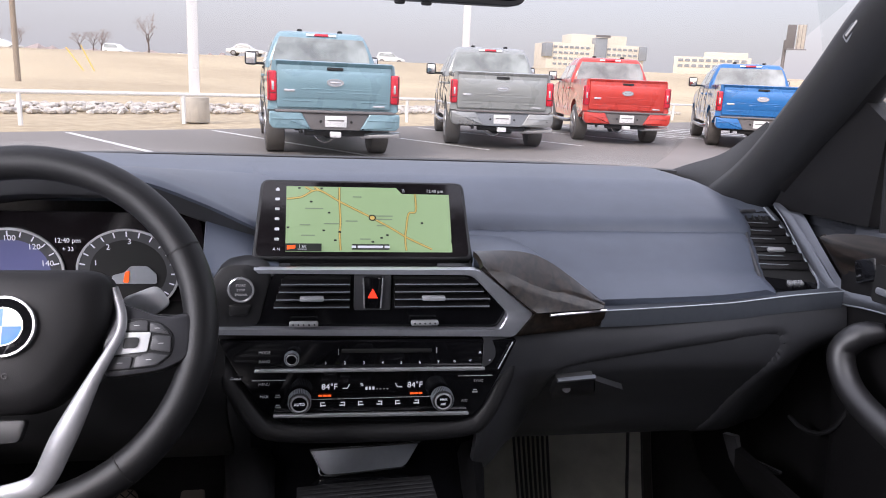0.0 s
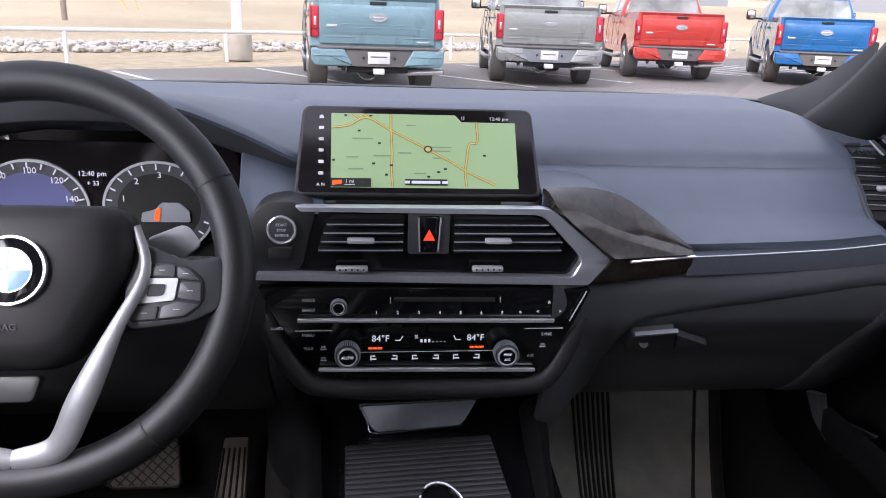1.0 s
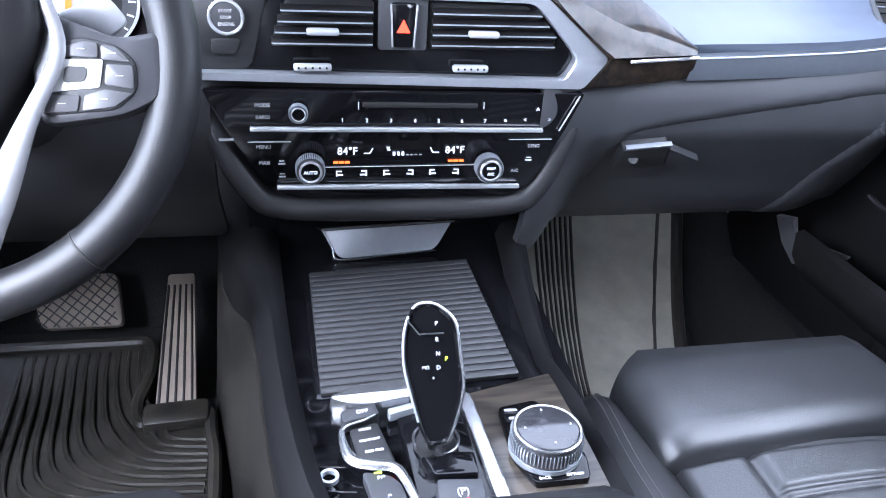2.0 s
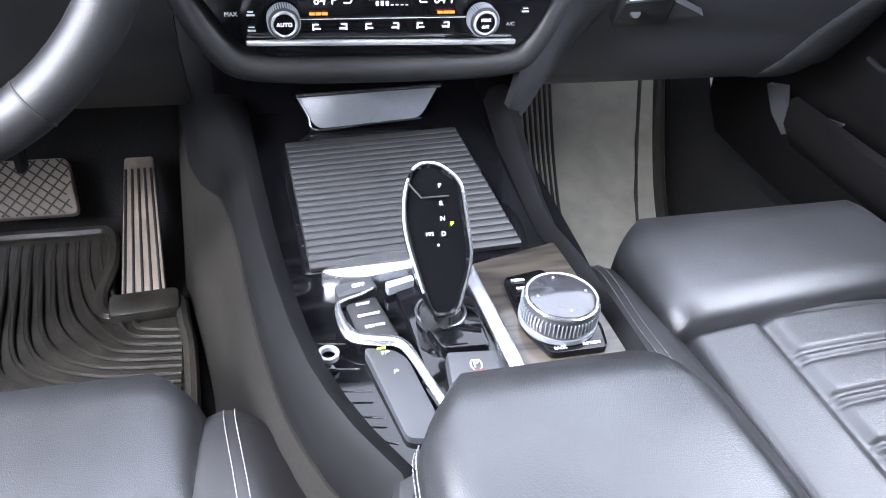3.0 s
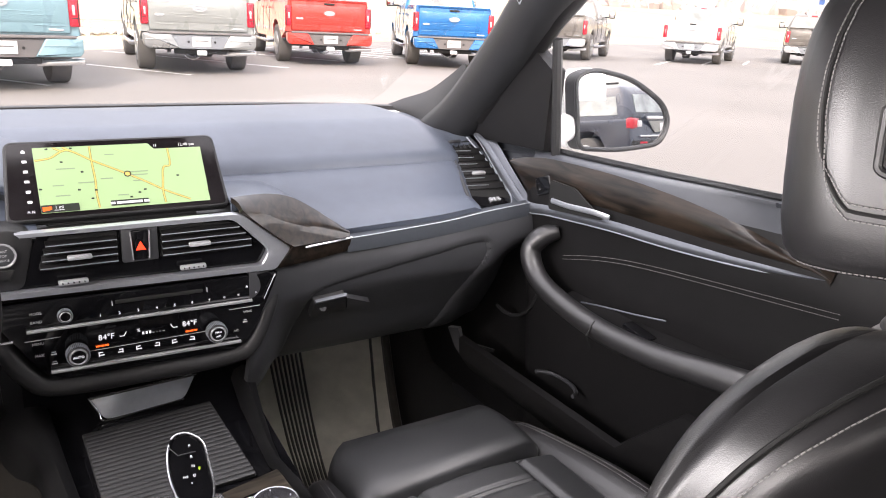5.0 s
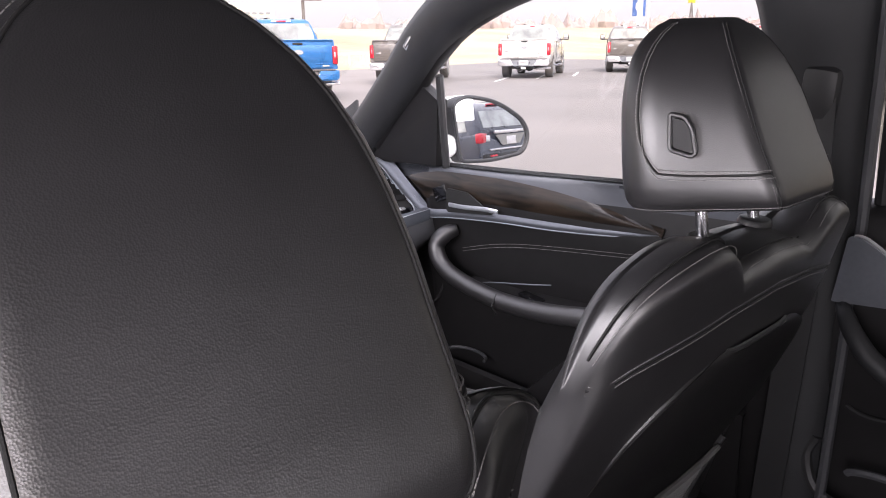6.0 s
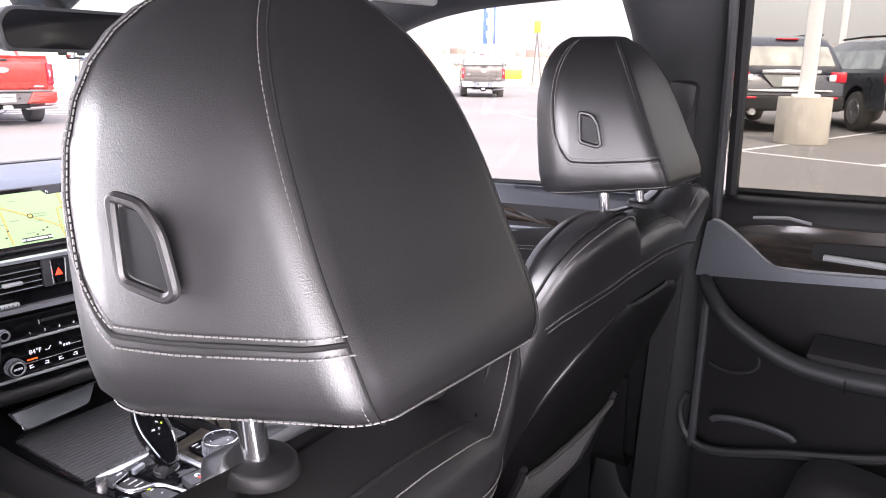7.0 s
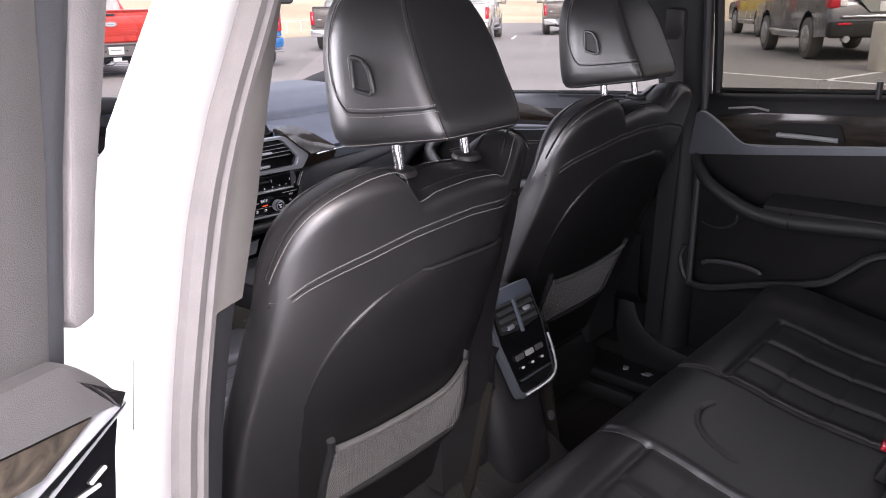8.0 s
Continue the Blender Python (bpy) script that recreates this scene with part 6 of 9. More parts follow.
    bm = bmesh.new()
    for dx in (0.006, 0.012):
        path = spline([(0.026 - 0.0945 + dx * .1, -0.66, 0.832 + dx), (0.026 - 0.0950 + dx * .1, -0.56, 0.833 + dx), (0.026 - 0.0925 + dx * .2, -0.508, 0.833 + dx), (0.026 - 0.088 + dx * 0.3, -0.489, 0.828 + dx)], 8)
        stitches(path, bm=bm)
    part("stitching", bm, THREAD, arm, "grey stitching")
    part("armrest_base", box((0.19, 0.34, 0.10), (0.022, -0.64, 0.755), (0, 0, 0), 0.02), BLACK, con)
    # rear end with vents
    o = Vector((0.020, -0.888, 0.812))
    v = Vector((0, 0.40, 0.92)).normalized()
    rear = part("rear_end", box((0.155, 0.14, 0.40), (0.016, -0.828, 0.675), (-14, 0, 0), 0.035, 4), BLACK, con, "black rear end of the console")
    part("rear_silver", plate(rounded([(-0.066, 0.085), (0.066, 0.085), (0.072, 0.0), (0.058, -0.115), (-0.058, -0.115), (-0.072, 0.0)], 0.015), o + Vector((0, -0.008, 0)), X, v, 0.016, 0.003), BAND, rear, "dark satin rear panel frame")
    part("rear_face", plate(rounded([(-0.060, 0.078), (0.060, 0.078), (0.064, 0.0), (0.050, -0.105), (-0.050, -0.105), (-0.064, 0.0)], 0.012), o + Vector((0, -0.0095, 0)), X, v, 0.004), PIANO, rear)
    w = X.cross(v)
    for sx in (-1, 1):
        vent = part("rear_vent", plate(rounded([(sx * 0.004, 0.07), (sx * 0.056, 0.07), (sx * 0.058, 0.005), (sx * 0.004, 0.0)][::sx], 0.006), o + w * 0.0115, X, v, 0.003), VOID, rear, "black rear air vent")
        for k in range(4):
            part("slat", box((0.046, 0.010, 0.003), o + X * (sx * 0.030) + v * (0.015 + 0.014 * k) + w * 0.012, (30, 0, 0), 0.001), TRIMGREY, vent)
        part("vent_tab", box((0.018, 0.008, 0.008), o + X * (sx * 0.030) + v * (0.022 + 0.010 * sx) + w * 0.013, (-23, 0, 0), 0.002), ALU_DARK, vent, "silver vent tab")
    for k in range(3):
        part("rear_key", box((0.022, 0.006, 0.010), o + X * (-0.03 + 0.03 * k) + v * -0.045 + w * 0.012, (-23, 0, 0), 0.002), ALU if k == 1 else KEY, rear)
        part("rear_lamp", box((0.006, 0.004, 0.004), o + X * (-0.03 + 0.03 * k) + v * -0.065 + w * 0.012, (-23, 0, 0), 0.001), MARK, rear)
    part("rear_strip", box((0.092, 0.006, 0.003), o + v * -0.085 + w * 0.012, (-23, 0, 0), 0.001), BAND, rear)
    part("rear_cover", plate(rounded([(-0.062, 0.056), (0.062, 0.056), (0.058, 0.083), (-0.058, 0.083)], 0.006), o + w * 0.013, X, v, 0.006, 0.001), DASH, rear, "blue grey cover over the rear vents")
    part("vent_bridge", box((0.008, 0.006, 0.062), o + v * 0.026 + w * 0.014, (-23, 0, 0), 0.002), DASH, rear)
    part("corner_edge", tube(spline([o + X * 0.068 + v * -0.03 + w * 0.012, o + X * 0.066 + v * -0.07 + w * 0.012, o + X * 0.056 + v * -0.10 + w * 0.012, o + X * 0.02 + v * -0.112 + w * 0.012, o + X * -0.045 + v * -0.112 + w * 0.012], 5), 0.0028, 6), CHROME, rear, "bright lower edge")
    part("socket", cyl(0.009, 0.004, o + v * -0.17 + w * 0.012, (66, 0, 0), 20), TRIMGREY, rear)


build_console()


# ---------------------------------------------------------------- front seats
def build_seat(wrap=0.0):
    """A front seat; wrap draws the inner shoulder in and forward, as on the driver's side."""
    x0 = 0.385
    seat = thing("front_seat", (x0, -0.55, 0.40), "black leather front seat with grey stitching and raised headrest", "seat", "front seats")

    def yc(z):
        return -0.778 - 0.26 * (z - 0.80)

    def ztop(x):
        x = abs(x) + (0.010 * wrap * smooth((x - 0.03) / 0.03) if x > 0 else 0.0)
        return curve(x, [(0.0, 1.191), (0.060, 1.187), (0.086, 1.180), (0.103, 1.194), (0.122, 1.219), (0.140, 1.224), (0.165, 1.222), (0.190, 1.216), (0.213, 1.208), (0.236, 1.194), (0.252, 1.175), (0.265, 1.138), (0.275, 1.06), (0.285, 0.95), (0.30, 0.90)])

    Z0 = 0.58

    def width(t):
        return curve(t, [(0.0, 0.165), (0.22, 0.186), (0.44, 0.208), (0.60, 0.230), (0.75, 0.256), (0.88, 0.270), (1.0, 0.272)])

    def depth(z):
        return curve(z, [(0.58, 0.000), (0.72, 0.010), (0.83, 0.026), (0.95, 0.058), (1.05, 0.074)])

    def close(t):
        return (1 - max(0.0, (t - 0.952) / 0.048) ** 3.0) ** 0.5

    def narrow(x, t):
        return 1 - 0.12 * wrap * smooth((t - 0.30) / 0.3) if x > 0 else 1.0

    def forward(x, z):
        return 0.060 * wrap * smooth((x - 0.05) / 0.15) * smooth((z - 0.72) / 0.2)

    def rear(x, z, lift=0.0015):
        """A place on the rear face of the backrest."""
        t = min(0.9999, (z - Z0) / (ztop(x) - Z0))
        ca = min(0.999, (abs(x) / width(t) / narrow(x, t)) ** (1 / 0.62))
        sa = math.sqrt(1 - ca * ca)
        k = close(t) * sa ** 0.62
        return Vector((x0 + x, yc(z) - depth(z) * k + min(forward(x, z), depth(z) * k + 0.02) - lift, z))
    rows = []
    n = 76
    for t in [0, 0.03, 0.08, 0.15, 0.23, 0.31, 0.39, 0.47, 0.55, 0.63, 0.70, 0.76, 0.82, 0.87, 0.905, 0.935, 0.955, 0.968, 0.978, 0.986, 0.992, 0.9965, 0.999, 0.9999]:
        row = []
        for j in range(n):
            a = 2 * math.pi * j / n
            ca, sa = math.cos(a), math.sin(a)
            x = math.copysign(abs(ca) ** 0.62, ca) * width(t) * (1 + max(0.0, 0.284 / width(t) - 1) * smooth((sa + 0.75) / 0.8) * (1 - smooth((t - 0.80) / 0.15)) - 0.15 * max(0.0, sa) * smooth((t - 0.6) / 0.3))
            x *= narrow(x, t)
            z = lerp(Z0, ztop(x), t)
            k = abs(sa) ** 0.62 * close(t)
            if sa < 0:
                y = yc(z) - depth(z) * k + min(forward(x, z), depth(z) * k + 0.02)
            else:
                side = smooth((abs(x) - 0.09) / 0.11)
                y = yc(z) + (0.030 + 0.070 * side * (1 - smooth((z - 0.80) / 0.32))) * k + min(forward(x, z), 0.02)
            # the ledge between the shoulders rises towards the front
            deep = y - yc(z) + depth(z) - forward(x, z)
            lift = 0.08 * deep * smooth((t - 0.93) / 0.06) * (1 - smooth((abs(x) - 0.085) / 0.03))
            drop = 0.22 * max(0.0, deep - 0.035) * smooth((t - 0.80) / 0.15) * smooth((abs(x) - 0.085) / 0.03)
            row.append((x0 + x, y, z + max(0.0, lift) - drop))
        rows.append(row)
    bm = sheet(rows, close_u=True, caps=True)
    back = part("backrest", bm, LEATHER, seat, "black leather backrest", angle=85)
    # seams with double stitching over the back
    bm = bmesh.new()
    seams = bmesh.new()

    def yoke(x):
        return 1.143 - curve(abs(x), [(0, 0), (0.1, 0.006), (0.16, 0.016), (0.2, 0.024), (0.235, 0.036), (0.262, 0.058)])
    yoke_end = 0.262 - 0.030 * wrap
    for dz in (-0.005, 0.005):
        stitches([rear(lerp(-0.268, yoke_end, i / 120), yoke(lerp(-0.268, yoke_end, i / 120)) + dz, 0.0014) for i in range(121)], bm=bm)
    tube([rear(lerp(-0.268, yoke_end, i / 60), yoke(lerp(-0.268, yoke_end, i / 60)), 0.0) for i in range(61)], 0.0016, 6, bm=seams)
    rim = [lerp(-0.268, 0.268 - 0.032 * wrap, i / 240) for i in range(241)]
    tube([rear(x, ztop(x) - 0.0045, 0.001) + Z * 0.001 for x in rim], 0.0016, 6, bm=seams)
    stitches([rear(x, ztop(x) - 0.0085, 0.0030) + Z * 0.001 for x in rim], bm=bm)
    part("seam", seams, VOID, back)
    part("stitching", bm, THREAD, back, "double grey stitching")
    # hard back shell with net pocket
    rows = []
    for i in range(49):
        z = lerp(0.60, 1.082, math.sin(math.pi / 2 * i / 48))
        w = min(width((z - Z0) / 0.62) * 0.95, 0.208 * (1 - max(0.0, min(0.985, (z - 0.90) / 0.182)) ** 3.2) ** (1 / 3.0))
        rows.append([rear(lerp(-w, w, j / 16), z, 0.003 - 0.005 * abs(lerp(-1, 1, j / 16)) ** 6) for j in range(17)])
    shell = part("back_shell", slab(rows, -0.006), DEEP, seat, "black plastic back shell", angle=50)
    edge = [Vector(r[0]) + Vector((0, -0.002, 0)) for r in rows] + [Vector(p) + Vector((0, -0.002, 0)) for p in rows[-1][1:-1]] + [Vector(r[-1]) + Vector((0, -0.002, 0)) for r in rows[::-1]]
    part("shell_edge", tube(edge, 0.0028, 6), LEATHER, shell)
    net = bmesh.new()
    top = lambda u: 0.823 - 0.012 * (1 - (2 * u - 1) ** 2) + 0.006 * u
    for i in range(60):
        u = i / 59
        x = lerp(-0.146, 0.146, u)
        p = [rear(x + 0.03 * k / 8, lerp(top(u), 0.710, k / 8), 0.014) for k in range(9) if abs(x + 0.03 * k / 8) < 0.147]
        if len(p) > 1:
            tube(p, 0.0011, 3, bm=net)
        p = [rear(x - 0.03 * k / 8, lerp(top(u), 0.710, k / 8), 0.014) for k in range(9) if abs(x - 0.03 * k / 8) < 0.147]
        if len(p) > 1:
            tube(p, 0.0011, 3, bm=net)
    for k in range(24):
        z = lerp(0.811, 0.710, k / 23)
        tube([rear(lerp(-0.147, 0.147, j / 8), z, 0.014) for j in range(9)], 0.0010, 3, bm=net)
    pocket = part("net_pocket", net, MESH, seat, "grey net map pocket")
    part("pocket_edge", tube([rear(lerp(-0.148, 0.148, j / 20), top(j / 20) + 0.003, 0.016) for j in range(21)], 0.005, 8), MESH, pocket, "elastic pocket edge")
    for s in (-1, 1):
        part("pocket_side", tube([rear(s * x, z, 0.012) for x, z in ((0.160, 0.847), (0.153, 0.825), (0.152, 0.77), (0.149, 0.723), (0.135, 0.706), (0.06, 0.700), (0.0, 0.699))], 0.006, 8), BLACK, pocket)

    # headrest
    def hr_ring(z, s, n=6):
        yb = -0.962 + 0.41 * (z - 1.25)
        yf = -0.788 + 0.12 * (z - 1.25)
        mid = (yb + yf) / 2
        pts = [(-0.092, yf), (-0.117, yf - 0.042), (-0.079, yb), (0.079, yb), (0.117, yf - 0.042), (0.092, yf)]
        tilt = 0.011 * (1 - smooth((z - 1.245) / 0.07)) / 0.085
        ring_ = []
        for p in rounded(pts, [0.030, 0.040, 0.016, 0.016, 0.040, 0.030], n):
            y = mid + (p.y - mid) * (0.45 + 0.55 * s)
            bulge = 0.003 * smooth((abs(p.x) - 0.03) / 0.05) * (1 - smooth((abs(p.y - mid)) / 0.07))
            ring_.append((x0 + (p.x + math.copysign(bulge, p.x)) * s, y - 0.004 * (1 - min(1.0, abs(p.x) / 0.079) ** 2) * (p.y < mid), z + (mid - y) * tilt))
        return ring_
    lv = [(1.231, 0.80), (1.235, 0.90), (1.244, 0.965), (1.260, 0.995), (1.282, 1.0), (1.305, 0.995), (1.33, 0.98), (1.352, 0.945), (1.372, 0.885), (1.389, 0.80), (1.403, 0.69), (1.415, 0.55), (1.424, 0.39), (1.431, 0.19)]
    rr = [hr_ring(z, s) for z, s in lv]
    head = part("headrest", sheet(rr, close_u=True, caps=True), LEATHER, seat, "padded black leather headrest", angle=80)
    seams, bm = bmesh.new(), bmesh.new()
    c = Vector((x0, -0.87, 1.32))
    def out(p, d):
        v = Vector(p) - c
        v.z *= 0.3
        return Vector(p) + v.normalized() * d
    for k, lo, hi in ((18, 0, 13), (23, 0, 13)):
        line = spline([out(rr[i][k], 0.0002) for i in range(lo, hi)], 4)
        tube(line, 0.0008, 6, bm=seams)
        stitches([p + Vector((0.0028 if k > 20 else -0.0028, 0.003, 0)) + (p - c).normalized() * 0.0006 for p in line], r=0.00024, bm=bm)
    def skin(q, lev, d=0.0004):
        """A place on the headrest between its rings."""
        i, j = int(lev), int(math.floor(q))
        p = [Vector(rr[a_][b_ % 42]) for a_, b_ in ((i, j), (i, j + 1), (i + 1, j), (i + 1, j + 1))]
        return out(lerp(lerp(p[0], p[1], q - j), lerp(p[2], p[3], q - j), lev - i), d)
    for mirror in (False, True):
        line = spline([(10.4, 12.2, 0), (10.2, 10, 0), (10.0, 8, 0), (10.0, 6.2, 0), (10.6, 4.8, 0), (12.0, 3.95, 0), (13.15, 3.55, 0), (13.45, 3.5, 0), (13.8, 3.5, 0), (16.5, 3.55, 0), (18.0, 3.55, 0)], 8)
        flip = (lambda q: 41 - q) if mirror else (lambda q: q)
        tube([skin(flip(p.x), p.y) for p in line], 0.0013, 6, bm=seams)
        for d in (-0.16, 0.16):
            stitches([skin(flip(p.x - d * 2.4 * smooth((p.y - 4.0) / 1.4)), p.y + d * 1.3 * (1 - smooth((p.y - 4.0) / 1.4)), 0.0014) for p in line], bm=bm)
    foot = [out(rr[1][j], 0.0012) for j in range(7, 35)]
    stitches(foot, bm=bm)
    part("seam", seams, VOID, head)
    part("stitching", bm, THREAD, head, "grey stitching")
    # release key set into the side of the headrest
    n = (Vector((-0.945, -0.318, 0.10))).normalized()
    ku = Vector((n.y, -n.x, 0)) * -1
    ko = Vector((x0 - 0.1075, -0.872, 1.314)) + n * 0.0015
    o = rounded([(-0.016, 0.026), (0.001, 0.022), (0.010, 0.008), (0.016, -0.022), (0.011, -0.026), (-0.013, -0.019)], 0.005)
    i = [(p.x * 0.72, p.y * 0.66) for p in o]
    key = part("release_key", tube([ko + ku * p.x * 0.9 + Z * (p.y * 0.82) for p in o], 0.0026, 8, closed=True), LEATHER, head, "black headrest release key")
    part("key_face", plate(i, ko - n * 0.0005, ku, Z, 0.006), LEATHER_RIM, key)
    for s in (-1, 1):
        post = part("headrest_post", cyl(0.0068, 0.15, (x0 + s * 0.062, -0.880, 1.20), (-9, 0, 0), 24), CHROME_DARK, seat, "chrome headrest post, darkened as if mirroring the cabin")
        part("post_collar", cyl(0.021, 0.008, (x0 + s * 0.062, -0.882, 1.197), (6, 0, 0), 28, 0.018, 0.002), BLACK, post, "black post collar")

    # seat cushion
    def pad(name, xa, xb, ya, yb, z0, z1, mat, r=0.03, label="", crown=0.012, bow=0.0, slant=0.0):
        rows = []
        for k, (t, sc, dz) in enumerate(((0, 0.90, -0.35), (0.03, 0.96, -0.12), (0.08, 0.99, -0.02), (0.25, 1, 0), (0.5, 1, 0.02), (0.75, 1, 0), (0.92, 0.99, -0.02), (0.97, 0.96, -0.12), (1, 0.90, -0.35))):
            y = lerp(ya, yb, t)
            w = (xb - xa) / 2 * sc
            h = z1 - z0
            pts = rounded([(-w, 0), (-w, h * (1 + dz)), (w, h * (1 + dz)), (w, 0)], [0.005, r, r, 0.005], 5)
            rows.append([((xa + xb) / 2 + p.x, y + bow * (1 - t) * abs(p.x / w) ** 2.6 + slant * t * p.x / w, z0 + p.y + crown * max(0, p.y / h) * (1 - (p.x / w) ** 2)) for p in pts])
        return part(name, sheet(rows, close_u=True, caps=True), mat, seat, label, angle=75)
    pad("thigh_support", x0 - 0.172, x0 + 0.160, -0.128, -0.316, 0.655, 0.732, LEATHER_SEAT, 0.042, "padded leather thigh support", 0.014, -0.062, 0.012)
    def quilt(x, y):
        z = 0.719 + 0.016 * (1 - (x / 0.165) ** 2)
        for q in (-0.088, 0.088):
            z -= 0.007 * math.exp(-((x - q) / 0.006) ** 2)
        if abs(x) < 0.088:
            for q in (-0.372, -0.420, -0.468, -0.516, -0.564, -0.612, -0.66):
                for e in (0.0, 0.009):
                    z -= 0.0035 * math.exp(-((y - q + e) / 0.003) ** 2) * smooth((0.088 - abs(x)) / 0.01)
        z -= 0.03 * smooth((abs(x) - 0.150) / 0.02) + 0.014 * smooth((y + 0.332) / 0.015)
        return z
    xs = [lerp(-0.168, 0.168, i / 84) for i in range(85)]
    rows = [[(x0 + x, y, quilt(x, y)) for x in xs] for y in [lerp(-0.312, -0.735, i / 220) for i in range(221)]]
    part("cushion", slab(rows, -0.06), LEATHER_SEAT, seat, "quilted black leather seat cushion", angle=75)
    for s in (-1, 1):
        xa, xb = sorted((x0 + s * 0.160, x0 + s * 0.270))
        rows = []
        for t in range(17):
            y = lerp(-0.170, -0.74, (t / 16) ** 1.7)
            top = curve(y, [(-0.82, 0.755), (-0.45, 0.742), (-0.3, 0.724), (-0.22, 0.712), (-0.185, 0.695), (-0.17, 0.660)])
            w = curve(y, [(-0.82, 0.062), (-0.35, 0.060), (-0.22, 0.050), (-0.185, 0.038), (-0.17, 0.012)])
            cx = x0 + s * curve(y, [(-0.82, 0.214), (-0.35, 0.209), (-0.17, 0.190)])
            pts = rounded([(-w, 0), (-w, top - 0.55 - .02), (-w * 0.2, top - 0.55), (w, top - 0.60), (w, 0)] if s > 0 else [(-w, 0), (-w, top - 0.60), (w * 0.2, top - 0.55), (w, top - 0.57), (w, 0)], [0, 0.03, 0.03, 0.03, 0], 4)
            rows.append([(cx + p.x, y, 0.55 + p.y) for p in pts])
        bol = part("side_bolster", sheet(rows, close_u=True, caps=True), LEATHER, seat, "leather side bolster", angle=75)
        bm = bmesh.new()
        for d in (-0.004, 0.004):
            crest = [max(row, key=lambda p: p[2]) for row in rows[1:]]
            stitches(spline([(p[0] + d, p[1], p[2] + 0.0004) for p in crest], 4), bm=bm)
        part("stitching", bm, THREAD, bol, "grey stitching")
    part("seat_base", box((0.46, 0.46, 0.16), (x0, -0.50, 0.50), (0, 0, 0), 0.03), BLACK, seat, "black seat base")
    for s in (-1, 1):
        part("seat_rail", box((0.05, 0.62, 0.05), (x0 + s * 0.20, -0.55, 0.40), (0, 0, 0), 0.008), BLACK, seat)
    return seat


build_seat()
seat_d = build_seat(1.0)
seat_d.matrix_world = pose(0.385 - 0.704, -0.55 - 0.125, 0.40)
for child in seat_d.children:
    if child.name.startswith("thigh_support"):
        child.location += Vector((-0.016, -0.012, 0))
    if child.name.startswith("side_bolster") and child.data.vertices[0].co.x > 0.0:
        child.location += Vector((-0.026, -0.020, 0.020))
seat_d["label"] = "black leather driver's seat with net pocket, slid back"


# ---------------------------------------------------------------- rear bench
def build_bench():
    b = thing("rear_bench", (0, -1.45, 0.40), "black leather rear bench with quilted cushions", "seat")
    def top(x, y):
        z = curve(y, [(-1.60, 0.692), (-1.35, 0.716), (-1.22, 0.746), (-1.17, 0.751), (-1.13, 0.742), (-1.105, 0.715), (-1.085, 0.60)])
        z -= 0.004 * smooth((abs(x - 0.065) - 0.145) / 0.03) * smooth((-1.19 - y) / 0.03) * (1 - smooth((abs(x - 0.065) - 0.40) / 0.05))
        return z + 0.016 * smooth((abs(x - 0.03) - 0.50) / 0.1)
    def groove(x, y):
        d = 0.0
        for q in (-0.075, 0.205):
            d += 0.010 * math.exp(-((x - q) / 0.006) ** 2)
        for q in (-0.175, -0.275, -0.375, 0.305, 0.405, 0.505):
            d += 0.004 * math.exp(-((x - q) / 0.006) ** 2) * smooth((-1.205 - y) / 0.012)
        if -0.385 < x < -0.075 or 0.205 < x < 0.515:
            d += 0.006 * math.exp(-((y + 1.208) / 0.006) ** 2)
            for q in (-1.29, -1.37, -1.45):
                d += 0.002 * math.exp(-((y - q) / 0.005) ** 2)
        r = math.hypot((x - 0.075) / 0.078, (y + 1.305) / 0.080)
        if x < 0.11 and y > -1.315:
            d += 0.0035 * math.exp(-((r - 1) / 0.035) ** 2)
        return d
    ys = [lerp(-1.62, -1.11, i / 150) for i in range(151)] + [-1.105, -1.098, -1.090, -1.085, -1.082, -1.085, -1.09]
    xs = [lerp(-0.68, 0.68, i / 272) for i in range(273)]
    rows = [[(x, y, top(x, y) - groove(x, y) if k < 156 else (0.52 if k == 156 else 0.40)) for x in xs] for k, y in enumerate(ys)]
    cush = part("cushion", slab(rows, 0.02), LEATHER, b, "black leather bench cushion", angle=70)
    bm = bmesh.new()
    for x in (-0.083, 0.213):
        stitches([(x, y, top(x, y) + 0.0006 - groove(x, y)) for y in [lerp(-1.12, -1.5, k / 60) for k in range(61)]], bm=bm)
    part("stitching", bm, THREAD, cush, "grey stitching")
    rows = [[(x, -1.60 - 0.24 * (z - 0.62), z) for x in [-0.68 + 0.08 * i for i in range(18)]] for z in (0.62, 0.75, 0.9, 1.05, 1.18, 1.22)]
    part("backrest", slab(rows, 0.12), LEATHER, b, "black leather bench backrest", angle=60)
    for x in (-0.40, 0.0, 0.40):
        part("headrest", box((0.25, 0.09, 0.15), (x, -1.80, 1.29), (-10, 0, 0), 0.035, 3), LEATHER, b, "black leather rear headrest")
        part("headrest_post", cyl(0.006, 0.1, (x, -1.79, 1.2), (-10, 0, 0), 10), CHROME, b)
    bk = part("buckle", box((0.03, 0.018, 0.055), (0.122, -1.492, 0.728), (20, 0, 8), 0.004), BLACK, b, "black belt buckle with a red key")
    part("buckle_key", box((0.020, 0.010, 0.010), (0.122, -1.482, 0.756), (20, 0, 8), 0.002), TAIL, bk, "red release key")


build_bench()


